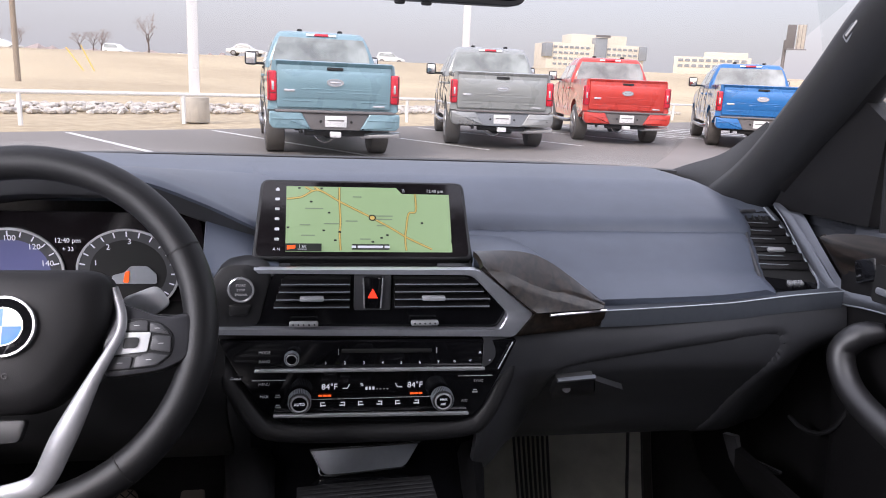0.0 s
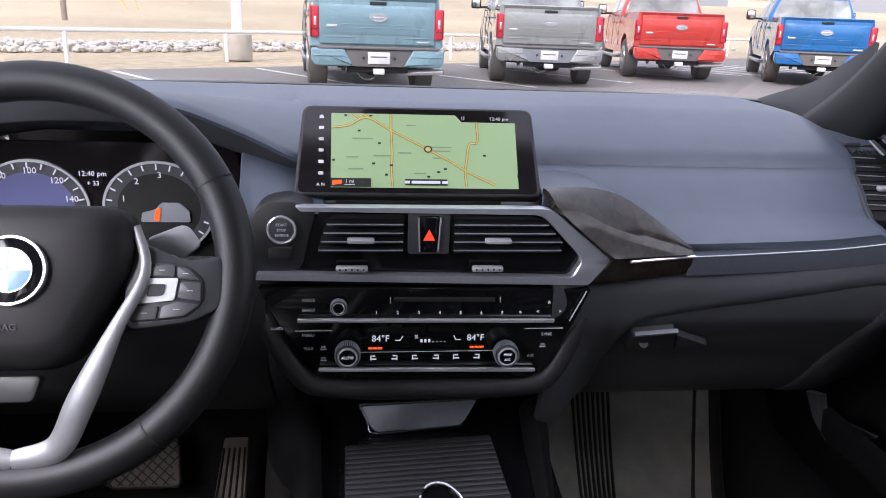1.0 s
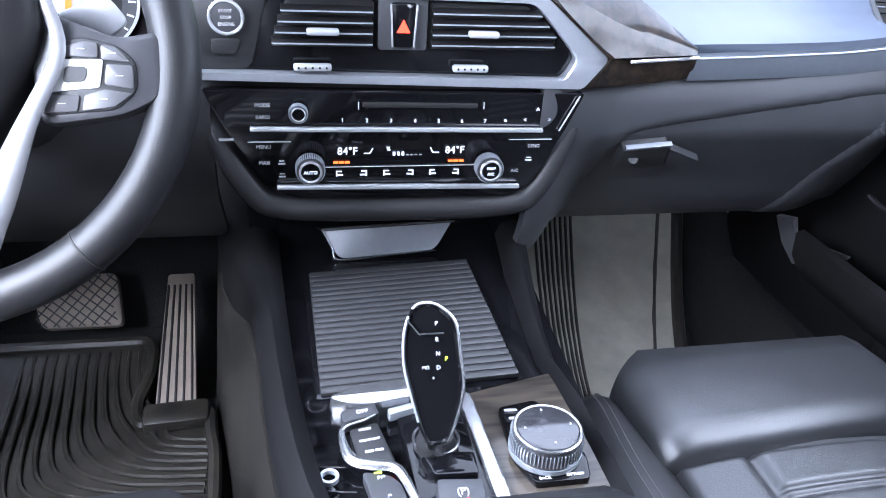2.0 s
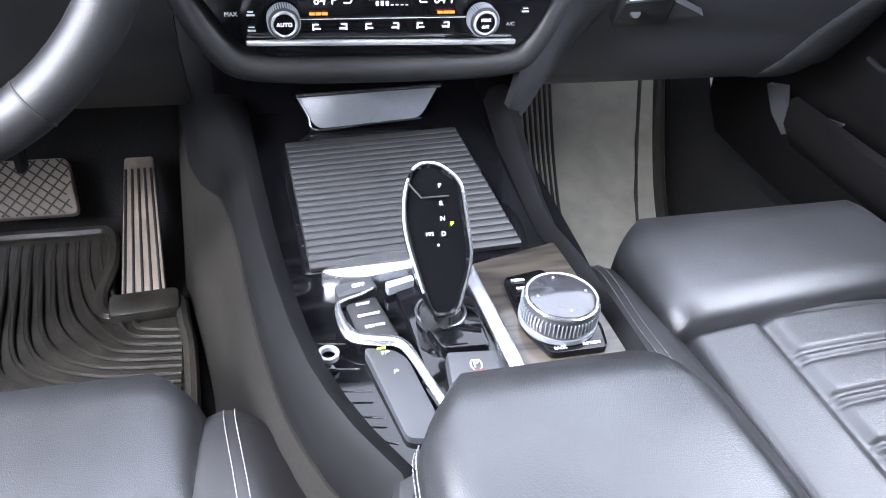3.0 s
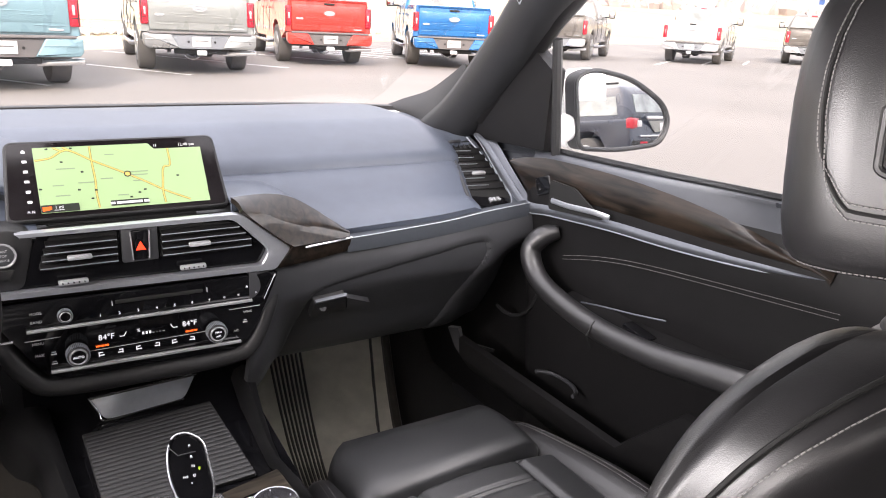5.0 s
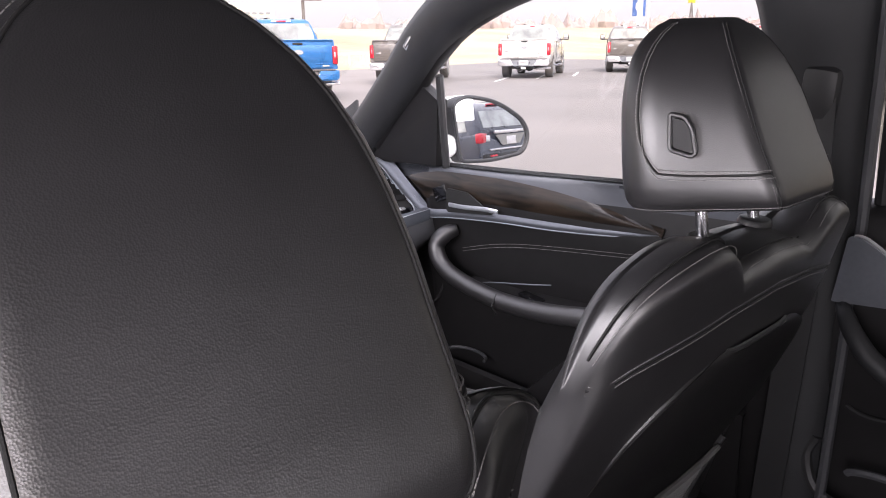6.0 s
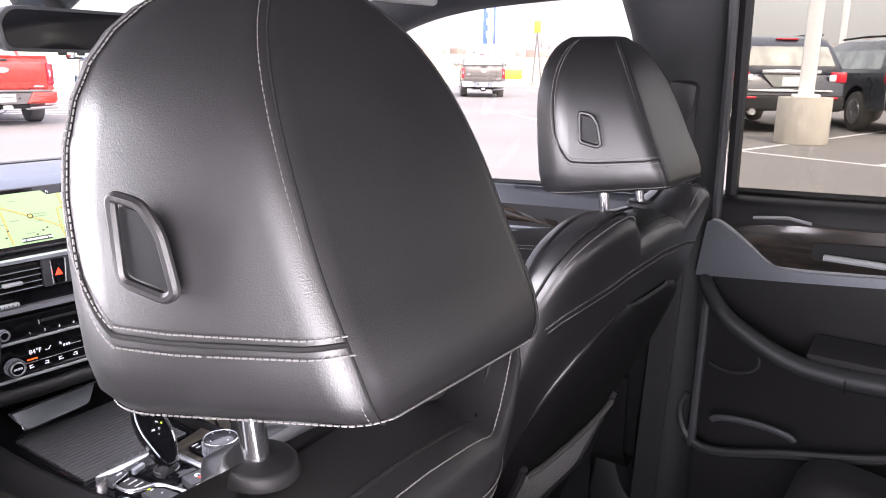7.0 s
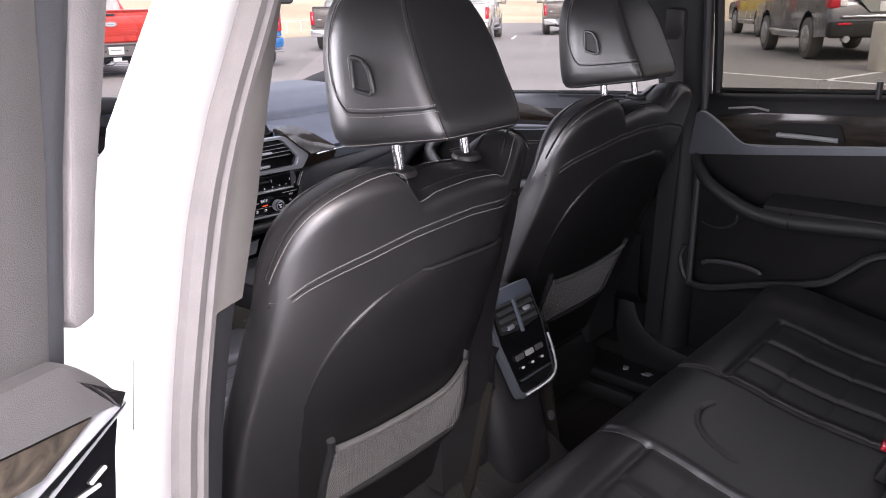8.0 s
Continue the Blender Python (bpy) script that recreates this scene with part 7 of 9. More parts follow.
# ---------------------------------------------------------------- doors of the far side
def front_door(sx):
    lab = "closed front door with dark wood, silver strip and leather pull"
    d = thing("door_1" if sx > 0 else "door_2", (sx * 0.80, -0.3, 0.45), lab, "car door", "car doors", "structure")
    S = lambda p: Vector((p[0] * sx, p[1], p[2]))
    belt = lambda y: curve(y, [(-0.9, 1.165), (-0.52, 1.152), (-0.18, 1.136), (0.2, 1.126), (0.5, 1.12)])
    ys = [0.50, 0.35, 0.2, 0.1, 0.05, 0.02, 0.0, -0.02, -0.1, -0.2, -0.3, -0.4, -0.5, -0.6, -0.7, -0.8, -0.86]
    def fx(y, z):
        x = curve(z, [(0.45, 0.755), (0.62, 0.745), (0.75, 0.735), (0.86, 0.725), (0.92, 0.712), (1.0, 0.712), (1.08, 0.705), (1.13, 0.722), (1.16, 0.76)])
        return x + 0.045 * smooth((y + 0.01) / 0.06)
    rows = []
    for y in ys:
        b = belt(y)
        zs = [0.45, 0.6, 0.7, 0.78, 0.84, 0.88, 0.92, 0.96, 1.0, 1.04, 1.07, b - 0.035, b - 0.018, b - 0.006]
        row = [S((fx(y, z), y, z)) for z in zs] + [S((0.737, y, b)), S((0.775, y, b + 0.002))]
        rows.append(row)
    part("panel", slab([r[:12] for r in rows], 0.02 * -sx), DEEP, d, "dark door panel", angle=50)
    part("belt_pad", slab([r[11:] for r in rows], 0.02 * -sx), PAD, d, "soft dark grey pad along the window", angle=50)
    # outer skin
    rows = [[S((0.90, y, 0.40)), S((0.93, y, 0.8)), S((0.90, y, 1.05)), S((0.80, y, belt(y) - 0.005))] for y in (0.75, 0.3, -0.2, -0.6, -0.93)]
    part("outer_skin", slab(rows, 0.01), WHITE, d, "white outer door skin")
    # wood inlay, tapering to the back
    n = 22
    rows = []
    for i in range(n + 1):
        y = lerp(0.055, -0.615, i / n)
        zt = curve(y, [(-0.615, 1.083), (-0.58, 1.092), (-0.456, 1.116), (-0.345, 1.128), (-0.22, 1.133), (-0.07, 1.130), (0.02, 1.118), (0.055, 1.108)])
        zb = curve(y, [(-0.615, 1.081), (-0.595, 1.084), (-0.456, 1.073), (-0.238, 1.060), (-0.062, 1.047), (-0.01, 1.050), (0.055, 1.100)])
        rows.append([S((0.703 + 0.010 * abs(lerp(-1, 1, j / 5)) ** 2, y, lerp(zb, zt, j / 5))) for j in range(6)])
    part("wood_inlay", slab(rows, 0.012 * -sx), WOOD, d, "glossy dark wood inlay", angle=60)
    # silver strip
    mid = spline([(0.724, 0.214, 1.131), (0.713, 0.165, 1.120), (0.707, 0.115, 1.093), (0.704, 0.060, 1.058), (0.702, 0.018, 1.033), (0.700, -0.020, 1.029), (0.699, -0.08, 1.037), (0.699, -0.23, 1.050), (0.700, -0.357, 1.056), (0.702, -0.465, 1.064), (0.704, -0.559, 1.073), (0.707, -0.605, 1.079)], 5)
    k = len(mid)
    rows = []
    for i, p in enumerate(mid):
        t = mid[min(i + 1, k - 1)] - mid[max(i - 1, 0)]
        nv = Vector((0, -t.z, t.y)).normalized()
        hw = curve(i / (k - 1), [(0, 0.005), (0.12, 0.010), (0.3, 0.013), (0.5, 0.010), (0.8, 0.008), (1, 0.002)])
        rows.append([S(p + nv * hw * q + Vector((0.006 * q * q, 0, 0))) for q in (-1.0, -0.9, -0.4, 0.0, 0.4, 0.9, 1.0)])
    part("strip_edge", tube([r[5] + Vector((-0.001 * sx, 0, 0)) for r in rows], 0.0012, 6), ALU_DARK, d, "thin bright edge")
    part("silver_strip", slab(rows, 0.030 * sx), STRIP, d, "satin silver strip", angle=50)
    # opener in its recess
    part("recess", plate(rounded([(0.085, 1.098), (0.150, 1.096), (0.225, 1.058), (0.085, 1.044)] if sx < 0 else [(-0.085, 1.098), (-0.085, 1.044), (-0.225, 1.058), (-0.150, 1.096)], 0.008), S((0.697, 0, 0)), Vector((0, 1 if sx > 0 else -1, 0)), Z, 0.004), VOID, d)
    part("opener", tube(spline([S((0.692, -0.095, 1.062)), S((0.682, -0.15, 1.066)), S((0.684, -0.21, 1.070)), S((0.692, -0.240, 1.067))], 4), 0.0050, 8, flat=0.6, up=(1, 0, 0)), SATIN, d, "satin silver door opener")
    part("lock_keys", box((0.006, 0.040, 0.034), S((0.7035, -0.055, 1.080)), (-20, 0, 0), 0.003), PIANO, d, "lock keys")
    # pull handle and armrest
    path = spline([(0.708, -0.105, 1.004), (0.684, -0.088, 0.994), (0.669, -0.076, 0.965), (0.664, -0.104, 0.928), (0.662, -0.165, 0.905), (0.662, -0.275, 0.889), (0.660, -0.40, 0.895), (0.665, -0.53, 0.914), (0.675, -0.70, 0.935), (0.69, -0.82, 0.945)], 6)
    k = len(path)
    rad = [curve(i / (k - 1), [(0, 0.012), (0.12, 0.019), (0.45, 0.019), (0.7, 0.020), (1, 0.028)]) for i in range(k)]
    pull = part("pull_handle", tube([S(p) for p in path], 0.02, 12, up=(1, 0, 0), flat=1.0, radii=rad), LEATHER, d, "leather covered pull handle and armrest", angle=70)
    part("pull_seam", tube([S(q) for q in [(0.652, -0.275, 0.905), (0.634, -0.278, 0.884), (0.645, -0.28, 0.862)]], 0.0015, 6), VOID, pull)
    rows = [[S((0.660, y, 0.875 + 0.05 * smooth((-y - 0.3) / 0.5))), S((0.718, y, 0.885 + 0.05 * smooth((-y - 0.3) / 0.5)))] for y in (-0.15, -0.3, -0.45, -0.6, -0.8)]
    part("armrest_top", slab(rows, 0.02), DEEP, d, "padded armrest top")
    part("window_keys", box((0.024, 0.055, 0.008), S((0.682, -0.345, 0.908)), (8, 0, 0), 0.003), PIANO, d)
    part("key_edge", tube(spline([S((0.684, -0.206, 0.908)), S((0.682, -0.255, 0.919)), S((0.684, -0.33, 0.932)), S((0.692, -0.385, 0.941))], 4), 0.0015, 6), STRIP, d)
    bm = bmesh.new()
    for dz in (0, 0.007):
        path = spline([(0.7085, -0.12, 0.957 + dz), (0.7085, -0.22, 0.984 + dz), (0.7085, -0.34, 1.004 + dz), (0.708, -0.63, 1.036 + dz)], 8)
        stitches([S(p) for p in path], bm=bm)
    part("stitching", bm, THREAD, d, "grey stitching")
    # lower map pocket
    rows = [[S((0.738, y, 0.62)), S((0.700, y, 0.62)), S((0.672, y, 0.66)), S((0.668, y, 0.70 + 0.12 * smooth((-y - 0.34) / 0.12))), S((0.680, y, 0.705 + 0.12 * smooth((-y - 0.34) / 0.12)))] for y in (0.14, 0.0, -0.15, -0.28, -0.34, -0.40, -0.46, -0.6, -0.8)]
    part("map_pocket", slab(rows, 0.006 * -sx), DEEP, d, "black map pocket", angle=60)
    part("bottle_ring", tube([S((0.700 + 0.03 * math.sin(t), -0.14 + 0.055 * math.cos(t), 0.715)) for t in [math.pi * k / 10 for k in range(11)]], 0.004, 6), TRIMGREY, d)
    part("speaker", tube([S((0.728, 0.06 + 0.10 * math.cos(t), 0.88 + 0.10 * math.sin(t))) for t in [math.pi * (0.6 + k / 12) for k in range(13)]], 0.004, 6), BLACK, d, "speaker grille edge")
    tab = [(0.245, 0.676), (0.205, 0.690), (0.190, 0.662), (0.070, 0.690), (0.120, 0.664), (0.175, 0.620), (0.215, 0.640)]
    part("footwell_tab", slab([[S((0.716 - 0.006 * k, y, z)) for y, z in tab[:4]] for k in (0, 1)] + [[S((0.712, y, z)) for y, z in (tab[6], tab[5], tab[4], tab[3])]], 0.003), KEY, d, "grey tab beside the footwell")
    # mirror corner piece
    tri = [S((0.728, 0.22, 1.125)), S((0.728, -0.015, 1.135)), S((0.712, -0.040, 1.285)), S((0.700, 0.055, 1.350))]
    bm = bmesh.new()
    f = [bm.verts.new(p) for p in tri]
    g = [bm.verts.new(p + Vector((0.03 * sx, 0, 0))) for p in tri]
    bm.faces.new(f)
    bm.faces.new(g[::-1])
    for i in range(4):
        bm.faces.new((f[i], g[i], g[(i + 1) % 4], f[(i + 1) % 4]))
    part("window_frame", tube([S(p) for p in ((0.738, 0.20, 1.17), (0.728, 0.08, 1.275), (0.708, -0.03, 1.370), (0.682, -0.15, 1.445), (0.66, -0.30, 1.495))], 0.024, 10), DEEP, d, "black window frame behind the pillar")
    part("mirror_corner", bm, DEEP, d, "black mirror corner cover")
    part("window_post", tube([S((0.742, -0.035, 1.13)), S((0.722, -0.045, 1.25)), S((0.70, -0.06, 1.34))], 0.009, 8), BLACK, d, "black window channel")
    # glass, with its upper guide
    rows = [[S((0.750, y, belt(y) - 0.01)), S((0.715, y, 1.33)), S((0.655, y, 1.535))] for y in (0.10, -0.1, -0.3, -0.5, -0.7, -0.86)]
    w = part("pane", slab(rows, 0.004), GLASS, d, "clear side window")
    w.visible_shadow = False
    part("belt_seal", tube([S((0.756, y, belt(y) + 0.004)) for y in (0.2, 0.0, -0.3, -0.6, -0.88)], 0.007, 6), BLACK, d)
    return d


front_door(1)
front_door(-1)


def rear_door_far():
    d = thing("door_3", (0.80, -1.4, 0.45), "closed rear door with gloss wood, silver corner and leather pull", "car door", "car doors", "structure")
    belt = lambda y: curve(y, [(-2.0, 1.20), (-1.3, 1.188), (-0.97, 1.176)])
    ys = [-0.90, -0.93, -0.96, -1.0, -1.1, -1.2, -1.3, -1.45, -1.6, -1.8, -1.98]
    rows = []
    for y in ys:
        b = belt(y)
        zs = [0.42, 0.55, 0.66, 0.75, 0.82, 0.88, 0.94, 1.0, 1.05, 1.1, b - 0.035, b - 0.016, b - 0.005]
        rows.append([(curve(z, [(0.42, 0.77), (0.62, 0.765), (0.75, 0.755), (0.86, 0.74), (0.95, 0.722), (1.08, 0.715), (1.15, 0.725), (1.2, 0.745)]), y, z) for z in zs] + [(0.745, y, b), (0.785, y, b + 0.002)])
    part("panel", slab(rows, -0.02), DEEP, d, "black door panel", angle=50)
    rows = [[(0.90, y, 0.40), (0.93, y, 0.8), (0.90, y, 1.08), (0.80, y, belt(y) - 0.005)] for y in (-0.95, -1.3, -1.7, -2.0)]
    part("outer_skin", slab(rows, 0.01), WHITE, d, "white outer door skin")
    # silver corner and strip
    o = rounded([(0.900, 1.037), (0.912, 1.136), (0.928, 1.138), (0.972, 1.112), (1.020, 1.072), (1.07, 1.069), (1.5, 1.106), (1.5, 1.094), (1.05, 1.050)], [0.004, 0.004, 0.006, 0.02, 0.02, 0.02, 0, 0, 0.01])
    part("silver_corner", plate([(-p.x, p.y) for p in o], (0.704, 0, 0), Y, Z, 0.012, 0.002), STRIP, d, "satin silver corner and strip")
    part("corner_edge", tube(spline([(0.701, -0.918, 1.136), (0.700, -0.935, 1.135), (0.700, -0.972, 1.111), (0.700, -1.015, 1.077), (0.700, -1.05, 1.070), (0.700, -1.2, 1.081), (0.700, -1.5, 1.106)], 6), 0.0035, 6), CHROME, d, "bright silver edge")
    for a in (35, -35):
        part("corner_mark", box((0.002, 0.034, 0.004), (0.7025, -0.945, 1.066), (a, 0, 0), 0.001), ALU, d)
    rows = [[(0.708, y, lerp(1.056, 1.098, t)), (0.703, y, 1.110), (0.708, y, lerp(1.130, 1.160, t))] for y, t in ((-0.955, 0), (-0.99, .2), (-1.05, .4), (-1.2, .6), (-1.35, .8), (-1.5, 1))]
    part("wood_inlay", slab(rows, -0.01), WOOD, d, "glossy dark wood inlay")
    part("opener", tube([(0.692, -1.10, 1.100), (0.684, -1.16, 1.101), (0.692, -1.222, 1.098)], 0.009, 8, flat=0.6, up=(0, 0, 1)), ALU, d, "silver door opener")
    part("recess", plate(rounded([(-1.08, 1.120), (-1.08, 1.092), (-1.235, 1.094), (-1.22, 1.13)], 0.008), (0.7, 0, 0), Y, Z, 0.003), VOID, d)
    part("chrome_mark", tube([(0.697, -0.985, 1.150), (0.696, -1.04, 1.156), (0.697, -1.075, 1.150)], 0.003, 6), CHROME, d)
    path = spline([(0.715, -0.910, 1.030), (0.680, -0.925, 1.028), (0.657, -0.950, 1.004), (0.650, -0.985, 0.973), (0.648, -1.07, 0.932), (0.648, -1.146, 0.921), (0.652, -1.22, 0.922), (0.657, -1.333, 0.928), (0.665, -1.5, 0.933)], 6)
    k = len(path)
    part("pull_handle", tube(path, 0.02, 12, up=(1, 0, 0), radii=[curve(i / (k - 1), [(0, 0.009), (0.2, 0.013), (1, 0.020)]) for i in range(k)]), COVER, d, "leather covered pull handle", angle=70)
    part("pull_seam", tube([(0.648, -1.16, 0.94), (0.628, -1.16, 0.92), (0.64, -1.16, 0.90)], 0.0015, 6), VOID, d)
    rows = [[(0.655, y, 0.93), (0.72, y, 0.945)] for y in (-1.1, -1.3, -1.55)]
    part("armrest_top", slab(rows, 0.02), LEATHER, d)
    # pocket ring
    path = spline([(0.728, -0.895, 0.80), (0.724, -0.885, 0.765), (0.720, -0.905, 0.715), (0.716, -0.96, 0.702), (0.716, -1.08, 0.735), (0.716, -1.22, 0.772), (0.718, -1.27, 0.81), (0.722, -1.325, 0.855), (0.725, -1.42, 0.87)], 6)
    part("pocket_rim", tube(path, 0.009, 8), BLACK, d, "raised rim of the door pocket")
    part("bottle_ring", tube([(0.71, -1.02 + 0.07 * math.cos(t), 0.765 + 0.014 * math.sin(t)) for t in [math.pi * k / 12 for k in range(13)]], 0.006, 6), TRIMGREY, d)
    part("bottle_ring", tube([(0.735, -0.965 + 0.05 * math.cos(t), 0.885 + 0.03 * math.sin(t)) for t in [math.pi * (0.9 + k / 14) for k in range(13)]], 0.003, 6), BLACK, d)
    part("lock_pin", cyl(0.006, 0.035, (0.735, -1.275, 1.20), (0, 0, 0), 10), BLACK, d)
    rows = [[(0.765, y, belt(y) - 0.01), (0.72, y, 1.37), (0.66, y, 1.535)] for y in (-0.92, -1.2, -1.5, -1.75, -1.95)]
    w = part("pane", slab(rows, 0.004), glass("tinted rear glass", (0.66, 0.66, 0.62), 0.03), d, "lightly tinted side window")
    w.visible_shadow = False
    part("belt_seal", tube([(0.770, y, belt(y) + 0.004) for y in (-0.92, -1.3, -1.7, -1.98)], 0.008, 6), BLACK, d)
    part("front_frame", tube([(0.762, -0.930, 1.15), (0.735, -0.934, 1.30), (0.69, -0.942, 1.44), (0.65, -0.950, 1.54)], 0.011, 8), BLACK, d, "black window frame")


rear_door_far()


# ---------------------------------------------------------------- open rear door on the near side
def rear_door_open():
    hinge = Vector((-0.785, -1.05, 0.45))
    d = thing("door_4", hinge, "open rear door with grey frame, wood inlay and silver trim", "car door", "car doors", "structure")
    u = Vector((-0.86, -0.51, 0)).normalized()   # along the door, away from the hinge
    n = Vector((0.51, -0.86, 0)).normalized()     # its lining side
    P = lambda s, h, z: Vector((hinge.x, hinge.y, 0)) + u * s + n * h + Z * z
    belt = lambda s: 1.175 + 0.02 * s - 0.075 * (1 - smooth((s - 0.06) / 0.09)) ** 2
    ss = [0.10, 0.12, 0.15, 0.2, 0.25, 0.4, 0.6, 0.8, 0.95]
    rows = []
    for s in ss:
        b = belt(s)
        rows.append([P(s, 0.0, 0.45), P(s, 0.015, 0.8), P(s, 0.03, b - 0.12), P(s, 0.045, b - 0.07), P(s, 0.05, b - 0.03), P(s, 0.042, b - 0.01), P(s, 0.02, b), P(s, -0.03, b)])
    part("panel", slab(rows, 0.03), TRIMGREY, d, "grey door lining", angle=60)
    rows = [[P(s, -0.12, 0.42), P(s, -0.15, 0.8), P(s, -0.12, 1.05), P(s, -0.05, belt(s) - 0.01)] for s in (0.0, 0.3, 0.6, 0.95)]
    part("outer_skin", slab(rows, 0.01), WHITE, d, "white outer door skin")
    rows = [[P(0.0, -0.11, z), P(0.0, 0.0, z)] for z in (0.45, 0.8, 1.05)]
    part("end_face", slab(rows, 0.01), WHITE, d)
    # lining side: pad, wood, silver strip and dark end panel
    O = P(0, 0.065, 0)
    def face(pts, r, h, thick, bevel=0.0):
        # drawn from the lining side, so that the outline runs towards the hinge
        return plate(rounded([(-a, b) for a, b in pts], r), O + n * h, -u, Z, thick, bevel)
    part("window_frame", face([(0.62, 1.46), (0.0737, 1.45), (0.0737, 1.4151), (0.0945, 1.2962), (0.128, 1.165), (0.62, 1.165), (0.62, 1.19), (0.30, 1.195), (0.24, 1.22), (0.22, 1.40), (0.62, 1.43)][::-1], [0.0] * 8 + [0.02, 0.03, 0], 0.0, 0.03, 0.003), DOOR_CLOTH, d, "grey cloth covered window frame")
    part("frame_edge", face([(0.0737, 1.45), (0.030, 1.45), (0.0373, 1.4167), (0.078, 1.2927), (0.1117, 1.165), (0.130, 1.165), (0.0945, 1.2962)][::-1], 0.0, -0.002, 0.03, 0.002), TRIMGREY, d, "dark frame edge")
    part("door_seal", face([(0.030, 1.45), (-0.015, 1.45), (-0.0084, 1.4187), (0.0194, 1.3402), (0.0477, 1.2664), (0.0705, 1.1872), (0.089, 1.1850), (0.0958, 1.1939), (0.068, 1.2906), (0.0373, 1.4167)][::-1], 0.003, -0.004, 0.02, 0.004), SEAL, d, "grey rubber door seal")
    part("pad", face([(0.60, 1.265), (0.2203, 1.1938), (0.128, 1.181), (0.1108, 1.17), (0.0873, 1.1487), (0.0738, 1.1272), (0.0735, 1.121), (0.1317, 1.134), (0.2311, 1.1563), (0.60, 1.235)][::-1], [0, 0, 0.004, 0.005, 0.012, 0.012, 0.02, 0, 0, 0], 0.012, 0.04, 0.010), DOOR_CLOTH, d, "padded grey door top")
    part("wood_inlay", face([(0.60, 1.235), (0.2311, 1.1563), (0.1317, 1.134), (0.1051, 1.1281), (0.1575, 1.1148), (0.2368, 1.1300), (0.60, 1.20)][::-1], 0.0, 0.006, 0.03), WOOD_GREY, d, "brown wood inlay")
    part("silver_strip", face([(0.0721, 1.1235), (0.0762, 1.1184), (0.1593, 1.0996), (0.1779, 1.0934), (0.30, 1.09), (0.30, 1.098), (0.1872, 1.1007), (0.1649, 1.1058), (0.0929, 1.1281)][::-1], 0.002, 0.010, 0.03, 0.002), ALU, d, "satin silver trim")
    part("dark_lining", face([(0.0762, 1.1184), (0.0874, 1.0893), (0.1009, 1.0321), (0.13, 0.80), (0.50, 0.80), (0.50, 1.095), (0.1779, 1.0934), (0.1593, 1.0996)][::-1], 0.002, 0.004, 0.03), PIANO, d, "gloss dark end panel")
    for (a, b), (c, e) in (((0.101, 1.0867), (0.1171, 1.0842)), ((0.1097, 1.078), (0.1323, 1.0818))):
        part("mark", tube([P(a, 0.070, b), P(c, 0.070, e)], 0.0016, 6), MARK, d)
    part("top_frame", tube([P(s, -0.115, 1.555 - 0.03 * s) for s in (0.14, 0.4, 0.7, 0.85)], 0.02, 8), BLACK, d)
    rows = [[P(s, -0.005, 1.15), P(s, -0.06, 1.35), P(s, -0.115, 1.54)] for s in (0.16, 0.4, 0.7, 0.9)]
    w = part("pane", slab(rows, 0.004), GLASS, d, "side window")
    w.visible_shadow = False


rear_door_open()


